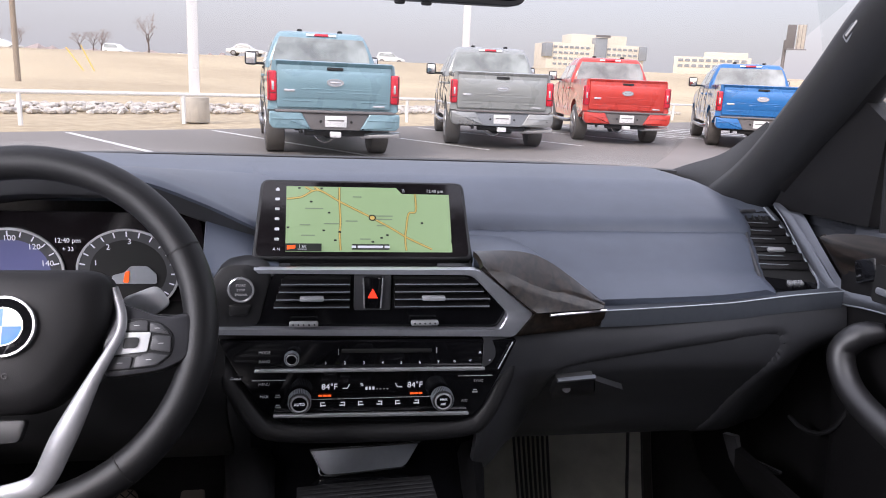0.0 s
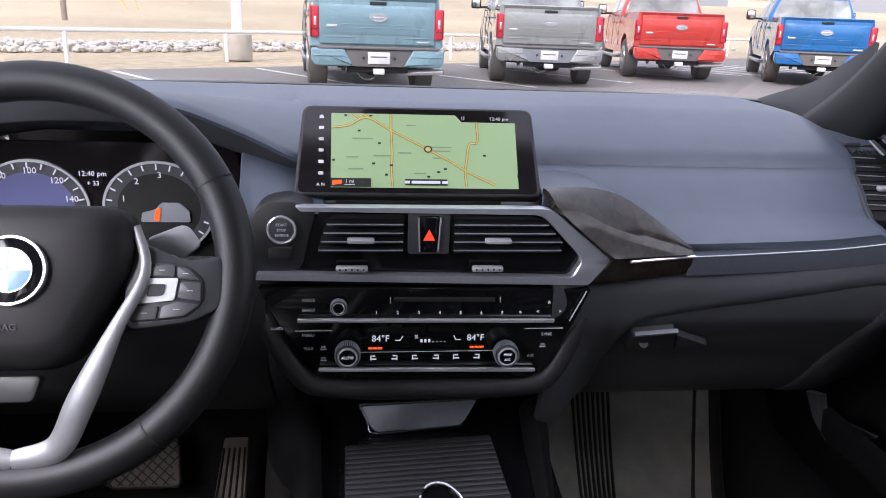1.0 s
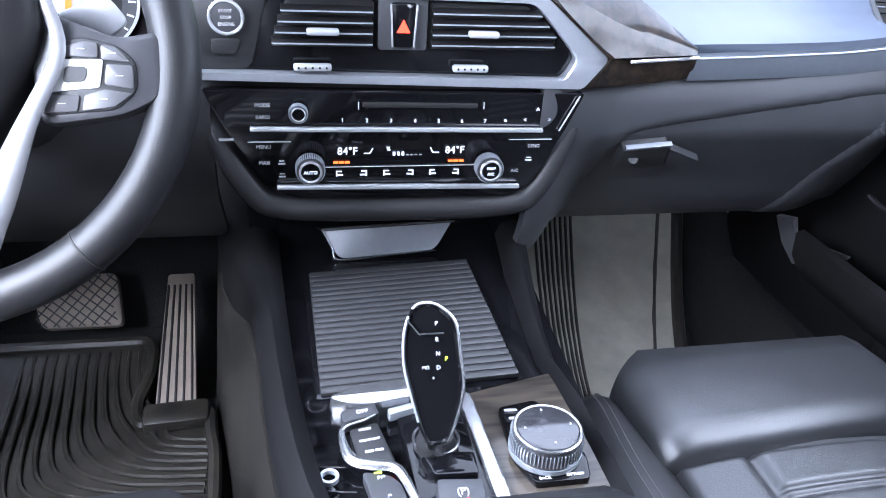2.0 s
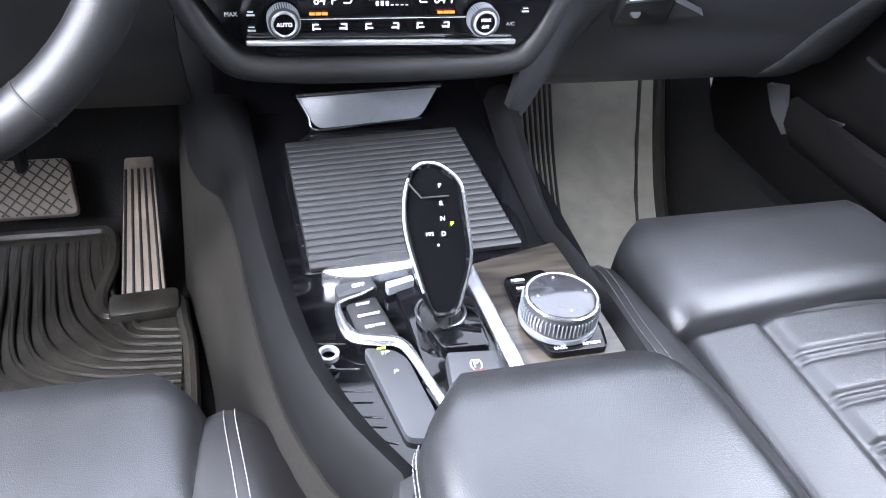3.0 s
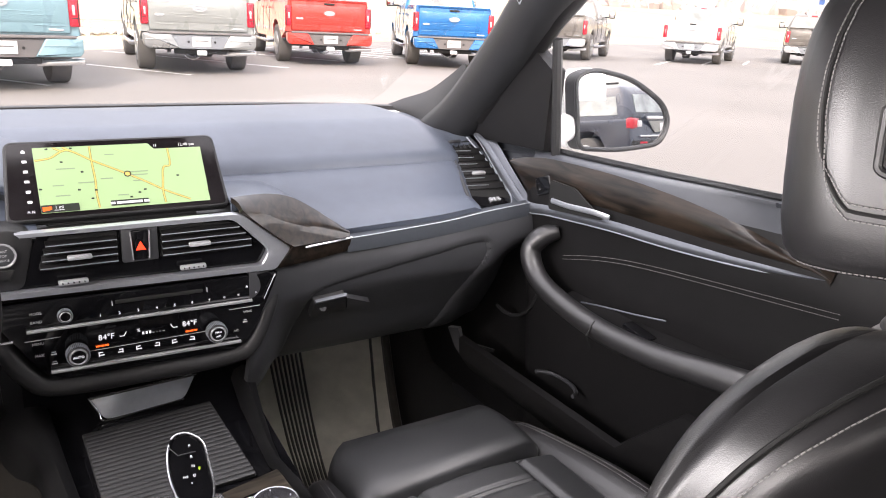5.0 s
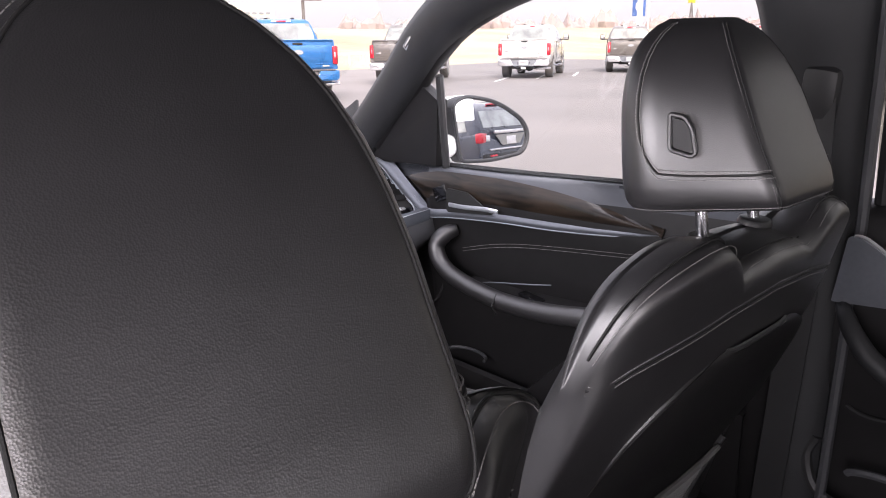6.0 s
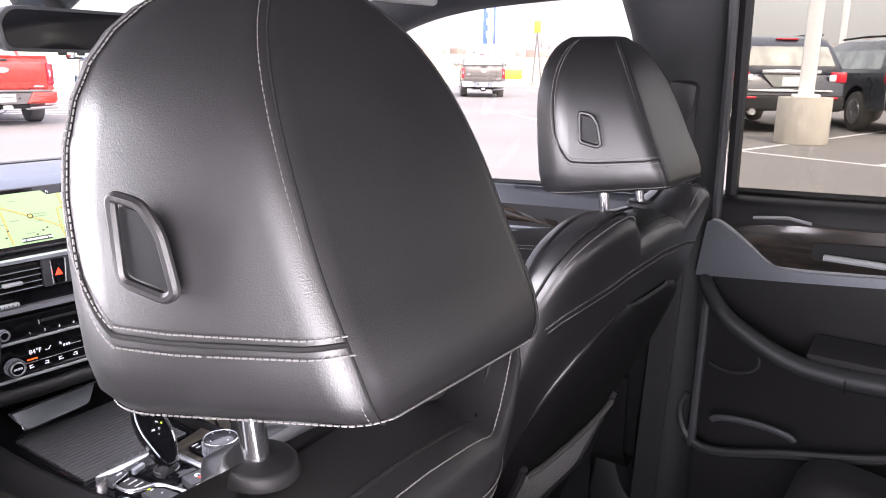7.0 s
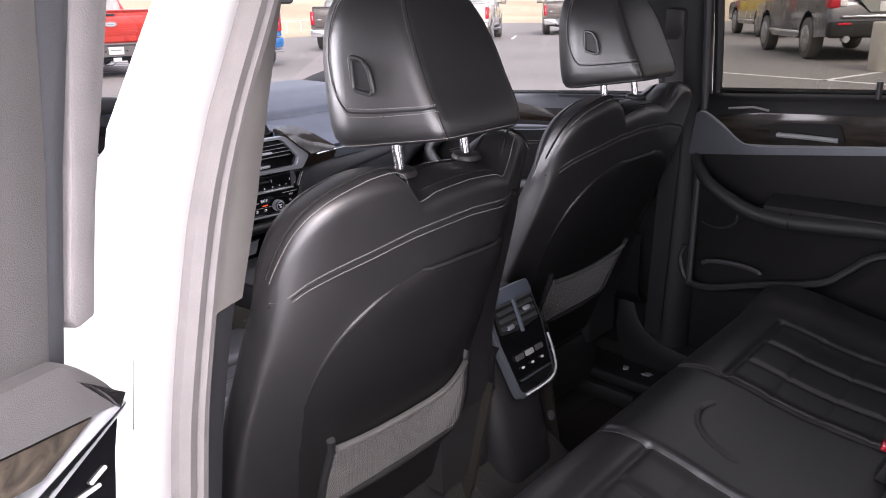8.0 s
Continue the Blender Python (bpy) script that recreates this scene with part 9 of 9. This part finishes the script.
truck((28.8, 17.6), -55, BRONZE, "brown grey pickup truck parked aslant in the lot")
truck((35.0, 14.4), -55, DARK, "charcoal pickup truck parked aslant in the lot")


def suv(pos, heading, colour, label):
    e = thing("suv", (0, 0, 0), label, "suv", "parked suvs")
    side = [(3.95, 0.50), (4.0, 0.85), (3.85, 1.0), (2.9, 1.08), (-0.98, 1.12), (-1.08, 0.95), (-1.10, 0.45), (-0.55, 0.42)]
    o = side + arch(0, 0.46, 0.42)[::-1] + [(0.6, 0.36), (2.4, 0.36)] + arch(3.02, 0.46, 0.42)[::-1]
    part("body", plate(o, (0.99, 0, 0), Y, Z, 1.98, 0.07, 3), colour, e, "painted body", angle=35)
    rows = []
    for z, x, ya, yb in ((1.08, 0.97, -1.02, 2.75), (1.20, 0.95, -1.03, 2.55), (1.55, 0.82, -0.86, 1.95), (1.70, 0.74, -0.70, 1.6), (1.755, 0.62, -0.5, 1.35)):
        rows.append([(p.x, p.y, z) for p in rounded([(-x, ya), (x, ya), (x, yb), (-x, yb)], 0.14, 4)])
    part("cabin", sheet(rows, close_u=True, caps=True), colour, e, "painted cabin", angle=35)
    part("rear_window", slab([[(-0.78, -1.035, 1.22), (0.78, -1.035, 1.22)], [(-0.68, -0.88, 1.56), (0.68, -0.88, 1.56)]], 0.02), AUTO_GLASS, e, "tinted rear window")
    for s in (-1, 1):
        part("side_window", slab([[(s * 0.965, -0.75, 1.18), (s * 0.965, 2.3, 1.18)], [(s * 0.84, -0.6, 1.53), (s * 0.84, 1.8, 1.53)]], 0.02 * s), AUTO_GLASS, e, "tinted side window")
        lamp = part("tail_lamp", box((0.28, 0.16, 0.20), (s * 0.86, -1.02, 1.02), (0, 0, -s * 14), 0.04, 3), TAIL, e, "red tail lamp")
        part("lamp_insert", box((0.12, 0.05, 0.12), (s * 0.74, -1.085, 1.01), (0, 0, 0), 0.02), PLATE, lamp)
        part("roof_rail", tube([(s * 0.70, -0.55, 1.78), (s * 0.70, 0.4, 1.80), (s * 0.70, 1.4, 1.775)], 0.02, 8), CHASSIS, e)
        wheel_set(e, s * 0.88, 0.0, 0.38, 0.24, RIM)
        wheel_set(e, s * 0.88, 3.02, 0.38, 0.24, RIM)
        part("exhaust", cyl(0.06, 0.14, (s * 0.66, -1.12, 0.40), (90, 0, 0), 16), CHROME, e, "round exhaust tip")
        part("door_mirror", box((0.18, 0.10, 0.14), (s * 1.08, 2.1, 1.2), (0, 0, 0), 0.04), colour, e)
        part("sill_trim", box((0.03, 2.2, 0.05), (s * 1.0, 1.5, 0.48), (0, 0, 0), 0.01), CHROME, e)
    part("chrome_band", box((1.05, 0.05, 0.07), (0, -1.10, 1.115), (0, 0, 0), 0.02), CHROME, e, "chrome band over the plate")
    part("plate_panel", plate(rounded([(-0.5, 1.06), (-0.30, 0.85), (0.30, 0.85), (0.5, 1.06)][::-1], 0.03), (0, -1.115, 0), X, Z, 0.02), SILVER, e, "grey plate panel")
    part("number_plate", box((0.32, 0.012, 0.16), (0, -1.122, 0.94), (0, 0, 0), 0.006), PLATE, e, "white dealer plate")
    part("bumper_line", box((1.5, 0.05, 0.04), (0, -1.12, 0.78), (0, 0, 0), 0.015), CHROME, e)
    part("bumper", box((1.92, 0.16, 0.28), (0, -1.10, 0.56), (0, 0, 0), 0.06, 3), CHASSIS, e, "black lower bumper")
    for s in (-1, 1):
        part("reflector", box((0.22, 0.02, 0.04), (s * 0.72, -1.185, 0.66), (0, 0, 0), 0.008), TAIL, e)
    part("brake_lamp", box((0.4, 0.05, 0.03), (0, -0.72, 1.70), (0, 0, 0), 0.01), TAIL, e)
    e.matrix_world = pose(pos[0], pos[1], GZ, 0, 0, heading) @ Matrix.Scale(1.15, 4)
    return e


NIGHT = paint("dark blue black paint", (0.030, 0.036, 0.055))
suv((17.5, 2.75), -57, NIGHT, "dark blue suv parked with its tail to the lane")
suv((19.2, 0.15), -57, DARK, "charcoal suv parked in the next stall")
suv((27.5, 7.4), -56, DARK, "charcoal suv farther along the row")
suv((9.5, -14.0), 160, NIGHT, "dark suv parked across the lane behind the car")


def road_car(pos, heading, colour, tall, label):
    e = thing("car", (0, 0, 0), label, "car", "cars on the highway")
    h = 1.0 if tall else 0.82
    o = [(-2.2, 0.35), (2.2, 0.35), (2.25, 0.7), (1.1, h), (-2.15, h), (-2.25, 0.6)]
    part("body", plate(rounded(o, 0.12), (0.88, 0, 0), Y, Z, 1.76, 0.08), colour, e, angle=35)
    top = 1.72 if tall else 1.42
    rows = []
    for z, x, ya, yb in ((h - .05, 0.85, -2.1 if tall else -1.7, 1.2), (lerp(h, top, .85), 0.66, -1.9 if tall else -1.0, 0.3), (top, 0.55, -1.6 if tall else -0.8, 0.1)):
        rows.append([(p.x, p.y, z) for p in rounded([(-x, ya), (x, ya), (x, yb), (-x, yb)], 0.15, 3)])
    part("cabin", sheet(rows, close_u=True, caps=True), colour, e, angle=35)
    for s in (-1, 1):
        part("side_window", slab([[(s * 0.84, -1.8 if tall else -1.3, h + 0.06), (s * 0.84, 0.9, h + 0.06)], [(s * 0.69, -1.7 if tall else -0.9, top - 0.14), (s * 0.69, 0.3, top - 0.14)]], 0.02 * s), AUTO_GLASS, e)
        for y in (-1.35, 1.35):
            wh = part("wheel", cyl(0.34, 0.22, (s * 0.80, y, 0.34), (0, 90, 0), 18, bevel=0.03), TYRE, e)
            part("rim", cyl(0.2, 0.03, (s * 0.91, y, 0.34), (0, 90, 0), 14), RIM, wh)
    e.matrix_world = pose(pos[0], pos[1], pos[2], 0, 0, heading)


OFFWHITE = paint("white road car paint", (0.75, 0.75, 0.75))
road_car((-31.0, 126.0, ground_height(-31.0, 126.0)), -115, OFFWHITE, True, "white suv driving on the highway bank")
road_car((-8.45, 93.6, ground_height(-8.45, 93.6)), -97, OFFWHITE, False, "white sedan driving on the highway bank")
road_car((11.22, 118.46, ground_height(11.22, 118.46)), -95, OFFWHITE, True, "white van far along the highway")
road_car((-27.6, 165.0, ground_height(-27.6, 165.0)), -95, DARK, False, "dark sedan far along the highway")
road_car((-43.57, 116.19, ground_height(-43.57, 116.19)), -95, OFFWHITE, False, "white sedan far along the highway")


# ---------------------------------------------------------------- fence, poles, rocks, trees, buildings
def fence():
    f = thing("fence", (-3.28, 17.5, GZ), "white pipe fence along the edge of the lot", "fence")
    a, b = Vector((-5.93, 15.29, 0)), Vector((15.2, 29.74, 0))
    d = (b - a).normalized()
    pts = [a + d * (3.42 * k) for k in range(-4, 12)]
    for p in pts:
        part("post", cyl(0.045, 0.68, (p.x, p.y, GZ + 0.34), (0, 0, 0), 12), POLE, f, "white pipe post")
    part("rail", tube([pts[0] + Z * (GZ + 0.66), pts[7] + Z * (GZ + 0.67), pts[-1] + Z * (GZ + 0.66)], 0.045, 10), POLE, f, "white pipe rail")
    f2 = thing("fence", (40, 30, GZ), "white pipe fence along the far edge of the lot", "fence")
    c = [b + d * (3.0 * k) for k in range(9)]
    for p in c:
        part("post", cyl(0.045, 0.68, (p.x, p.y, GZ + 0.34), (0, 0, 0), 12), POLE, f2)
    part("rail", tube([c[0] + Z * (GZ + 0.66), c[-1] + Z * (GZ + 0.66)], 0.045, 10), POLE, f2)


fence()


def light_pole(x, y, h, base_r, base_h, w, label):
    p = thing("light_pole", (x, y, GZ), label, "lamp post", "lamp posts")
    part("footing", cyl(base_r, base_h, (x, y, GZ + base_h / 2), (0, 0, 0), 40, bevel=0.02), CONCRETE, p, "round concrete footing")
    part("foot_plate", box((w * 1.8, w * 1.8, 0.05), (x, y, GZ + base_h + 0.025), (0, 0, 12), 0.01), POLE, p)
    part("shaft", box((w, w, h), (x, y, GZ + base_h + h / 2), (0, 0, 12), 0.02), POLE, p, "square white shaft")
    part("lamp_head", box((1.2, 0.4, 0.12), (x, y, GZ + base_h + h), (0, 0, 12), 0.04), POLE, p)


light_pole(-2.99, 18.1, 9.0, 0.34, 0.60, 0.24, "white square lamp post on a concrete footing")
light_pole(7.55, 38.3, 9.0, 0.34, 0.60, 0.30, "white lamp post beyond the trucks")
light_pole(14.5, 1.40, 9.0, 0.46, 0.84, 0.26, "white square lamp post on a wide concrete footing")
light_pole(43.9, 5.2, 9.0, 0.4, 0.7, 0.30, "white lamp post far across the lot")
light_pole(38.0, 23.0, 9.0, 0.4, 0.7, 0.26, "white lamp post at the far side of the lot")


def rocks():
    rnd = random.Random(3)
    bm = bmesh.new()
    a = Vector((-5.93, 15.29, 0))
    d = Vector((0.826, 0.563, 0))
    n = Vector((-0.563, 0.826, 0))
    ball = bmesh.new()
    bmesh.ops.create_icosphere(ball, subdivisions=1, radius=1)
    dirs = [v.co.copy() for v in ball.verts]
    tris = [[v.index for v in f.verts] for f in ball.faces]
    ball.free()
    for i in range(4200):
        w = rnd.uniform(-1.5, 1.5)
        p = a + d * rnd.uniform(-18, 34) + n * (5.7 + w)
        s = rnd.uniform(0.05, 0.15)
        c = Vector((p.x, p.y, GZ + s * 0.2 + 0.16 * max(0, 1 - abs(w) / 1.5)))
        vs = [bm.verts.new(c + Vector((q.x, q.y, q.z * 0.65)) * s * rnd.uniform(0.7, 1.25)) for q in dirs]
        for t in tris:
            bm.faces.new([vs[k] for k in t])
    alone("rubble", bm, STONE, "strip of pale grey rubble stones behind the fence", "stones", kind="stuff", angle=5)


rocks()


def bare_tree(x, y, z, h, seed, label):
    rnd = random.Random(seed)
    t = thing("tree", (x, y, z), label, "tree", "bare trees")
    trunk, twigs = bmesh.new(), bmesh.new()
    def grow(p, d, l, r, depth):
        q = p + d * l
        mid = (p + q) / 2 + Vector((rnd.uniform(-1, 1), rnd.uniform(-1, 1), 0)) * l * 0.06
        tube([p, mid, q], r, 5 if depth < 2 else 3, bm=trunk if depth < 2 else twigs, radii=[r, r * 0.85, r * 0.65])
        if depth >= 6:
            return
        for k in range(rnd.choice((2, 3, 3)) if depth else 5):
            a = rnd.uniform(0, 2 * math.pi)
            s = rnd.uniform(0.35, 0.95)
            nd = (d + Vector((math.cos(a) * s, math.sin(a) * s, rnd.uniform(-0.05, 0.35)))).normalized()
            grow(p + d * l * rnd.uniform(0.6, 1.0), nd, l * rnd.uniform(0.6, 0.82), r * 0.55, depth + 1)
    grow(Vector((x, y, z)), Vector((0, 0, 1)), h * 0.24, h * 0.016, 0)
    part("trunk", trunk, BARK, t, "grey trunk and limbs")
    part("crown", twigs, TWIG, t, "fine bare twigs")


for tx, ty, th, seed, lab in ((-22.7, 108.8, 7.6, 5, "bare winter tree on the highway bank"), (-31.0, 107.0, 4.6, 6, "low bare bushy tree on the highway bank"), (-28.4, 107.4, 4.6, 9, "low bare bushy tree on the highway bank"), (-29.8, 109.0, 5.0, 14, "low bare bushy tree on the highway bank"), (-46.0, 128.0, 7.0, 7, "bare winter tree farther along the bank"), (-50.0, 128.0, 6.0, 11, "bare winter tree farther along the bank")):
    bare_tree(tx, ty, ground_height(tx, ty) - 0.1, th, seed, lab)


def far_woods():
    rnd = random.Random(12)
    bm = bmesh.new()
    for i in range(1500):
        a = rnd.uniform(radians(-40), radians(118))
        r = rnd.uniform(230, 290)
        x, y = math.sin(a) * r, math.cos(a) * r
        if radians(14) < a < radians(33) and r < 320:
            continue
        h = rnd.uniform(3.5, 9.0) * (1.0 if a > radians(36) else 0.35)
        w = rnd.uniform(1.5, 3.5)
        z0 = 1.5 if a > radians(36) else 3.5
        t = bmesh.new()
        bmesh.ops.create_icosphere(t, subdivisions=1, radius=1)
        for v in t.verts:
            v.co *= rnd.uniform(0.6, 1.25)
        bmesh.ops.scale(t, verts=t.verts, vec=(w, w, h * 0.6))
        bmesh.ops.translate(t, verts=t.verts, vec=(x, y, z0 + h * 0.4))
        merge(bm, t)
    # distance haze is put into the pale twig colour
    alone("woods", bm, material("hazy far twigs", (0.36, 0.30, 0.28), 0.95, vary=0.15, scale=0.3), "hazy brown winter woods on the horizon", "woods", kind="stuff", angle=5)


far_woods()


def utility():
    u = thing("utility_pole", (-16.3, 44.2, 0.6), "grey wooden utility pole in the field", "utility pole")
    part("shaft", cyl(0.16, 11, (-16.3, 44.2, 5.3), (0, 0, 0), 12, 0.12), material("weathered pole wood", (0.30, 0.25, 0.20), 0.9), u)
    part("crossarm", box((2.4, 0.1, 0.12), (-16.3, 44.2, 9.8)), BARK, u)
    for k, s in ((0, -1), (1, 1)):
        gx = -16.3 + 0.7 * k
        g = thing("guy_marker", (gx, 56.5, ground_height(gx, 56.5)), "thin yellow guy wire marker in the grass", "guy marker", "guy markers")
        part("rod", tube([(gx - 1.3 + 0.3 * k, 57.0, 2.55 + 0.2 * k), (gx, 56.5, ground_height(gx, 56.5) - 0.1)], 0.035, 6), YELLOW, g)
    # billboard seen from its back
    b = thing("billboard", (60.3, 91.0, 0.5), "grey billboard on a tall post", "billboard")
    part("post", cyl(0.22, 8, (60.3, 91.0, 4.5), (0, 0, 0), 14), SEAL, b)
    for k in range(2):
        pn = part("panel", box((1.05, 0.15, 3.0), (60.55 + 1.0 * k, 90.35 - 0.66 * k, 8.9), (0, 0, -33), 0.03), CONCRETE if k else SEAL, b, "grey panel")
        for q in (-1, 0, 1):
            part("stringer", box((0.06, 0.10, 3.1), (60.55 + 1.0 * k + 0.36 * q, 90.20 - 0.66 * k - 0.24 * q, 8.9), (0, 0, -33)), SEAL, pn)
    part("catwalk", box((2.6, 0.5, 0.10), (61.1, 89.9, 7.3), (0, 0, -33)), SEAL, b)
    # blue banner flag and small signs
    s = thing("banner_sign", (50.2, 30.8, GZ), "tall blue banner sign with white marks", "banner")
    part("mast", cyl(0.06, 7.0, (50.6, 30.2, 3.6), (0, 0, 0), 8), POLE, s)
    part("cloth", box((0.95, 0.05, 4.2), (50.2, 30.8, 5.3), (0, 0, -58), 0.02), SIGN_BLUE, s)
    for k in range(4):
        part("banner_mark", box((0.5, 0.06, 0.5), (50.18, 30.78, 3.9 + 0.95 * k), (0, 0, -58), 0.1), PLATE, s)
    s = thing("yellow_sign", (52.1, 27.6, GZ), "yellow sign on a lattice stand", "sign")
    part("panel", box((0.5, 0.06, 0.9), (52.1, 27.6, 4.5), (0, 0, -62), 0.03), YELLOW, s)
    part("stand", tube([(52.1, 27.9, GZ), (52.1, 27.6, 4.1)], 0.06, 6), SEAL, s)
    part("stand", tube([(52.3, 27.2, GZ), (52.1, 27.6, 4.1)], 0.06, 6), SEAL, s)
    s = thing("curb_marker", (42, 24.5, GZ), "yellow painted bollard row", "bollard")
    part("bar", box((2.5, 0.2, 0.6), (42.0, 24.5, GZ + 0.9), (0, 0, -52), 0.05), YELLOW, s)


utility()


def buildings():
    h = thing("hospital", (112, 300, 4), "cream hospital block with rows of dark windows", "building")
    def blk(name, xa, xb, za, zb, y=300, dep=18, mat=BUILDING, lab=""):
        return part(name, box((xb - xa, dep, zb - za), ((xa + xb) / 2, y + dep / 2, (za + zb) / 2), (0, 0, 0), 0.05), mat, h, lab)
    blk("wing", 92, 134, 3, 18.9, lab="main block")
    blk("tower", 103, 127, 17, 22.7, 303, 12)
    blk("glass_bay", 112.0, 117.0, 6, 21.4, 298.5, 6, FACADE_GLASS, "dark glass entrance bay")
    blk("glass_end", 91.2, 94, 13.2, 18.6, 299, 6, FACADE_GLASS)
    blk("glass_end", 131.5, 134.8, 13.2, 18.8, 299, 6, FACADE_GLASS)
    blk("sign_panel", 112, 118, 21.6, 22.5, 297.8, 1, SEAL)
    w = box((1.5, 0.3, 0.85), (0, 0, 0))
    me = bpy.data.meshes.new("window")
    w.to_mesh(me)
    w.free()
    me.materials.append(FACADE_GLASS)
    for r in range(5):
        for c in range(16):
            x = 95.5 + 2.3 * c
            if 111.0 < x < 118.0:
                continue
            ob = new("window", me)
            ob.parent = h
            ob.location = Vector((x, 299.9, 8.2 + 2.25 * r)) - ROOT[h.name]
    g = thing("office_building", (125, 228, 4), "low cream office building with dark windows", "building")
    rot = -28
    part("block", box((23, 12, 8.2), (125.5, 228.5, 8.3), (0, 0, rot), 0.05), BUILDING, g)
    part("upper_block", box((13, 10, 2.0), (129.5, 227.5, 13.0), (0, 0, rot), 0.05), BUILDING, g)
    dv = Vector((math.cos(radians(rot)), math.sin(radians(rot)), 0))
    nv = Vector((dv.y, -dv.x, 0))
    for r in range(2):
        for c in range(10):
            ob = new("window", me)
            ob.parent = g
            ob.rotation_euler = (0, 0, radians(rot))
            ob.location = Vector((125.5, 228.5, 9.6 + 1.7 * r)) + dv * (-9.5 + 2.1 * c) + nv * 6.02 - ROOT[g.name]


buildings()
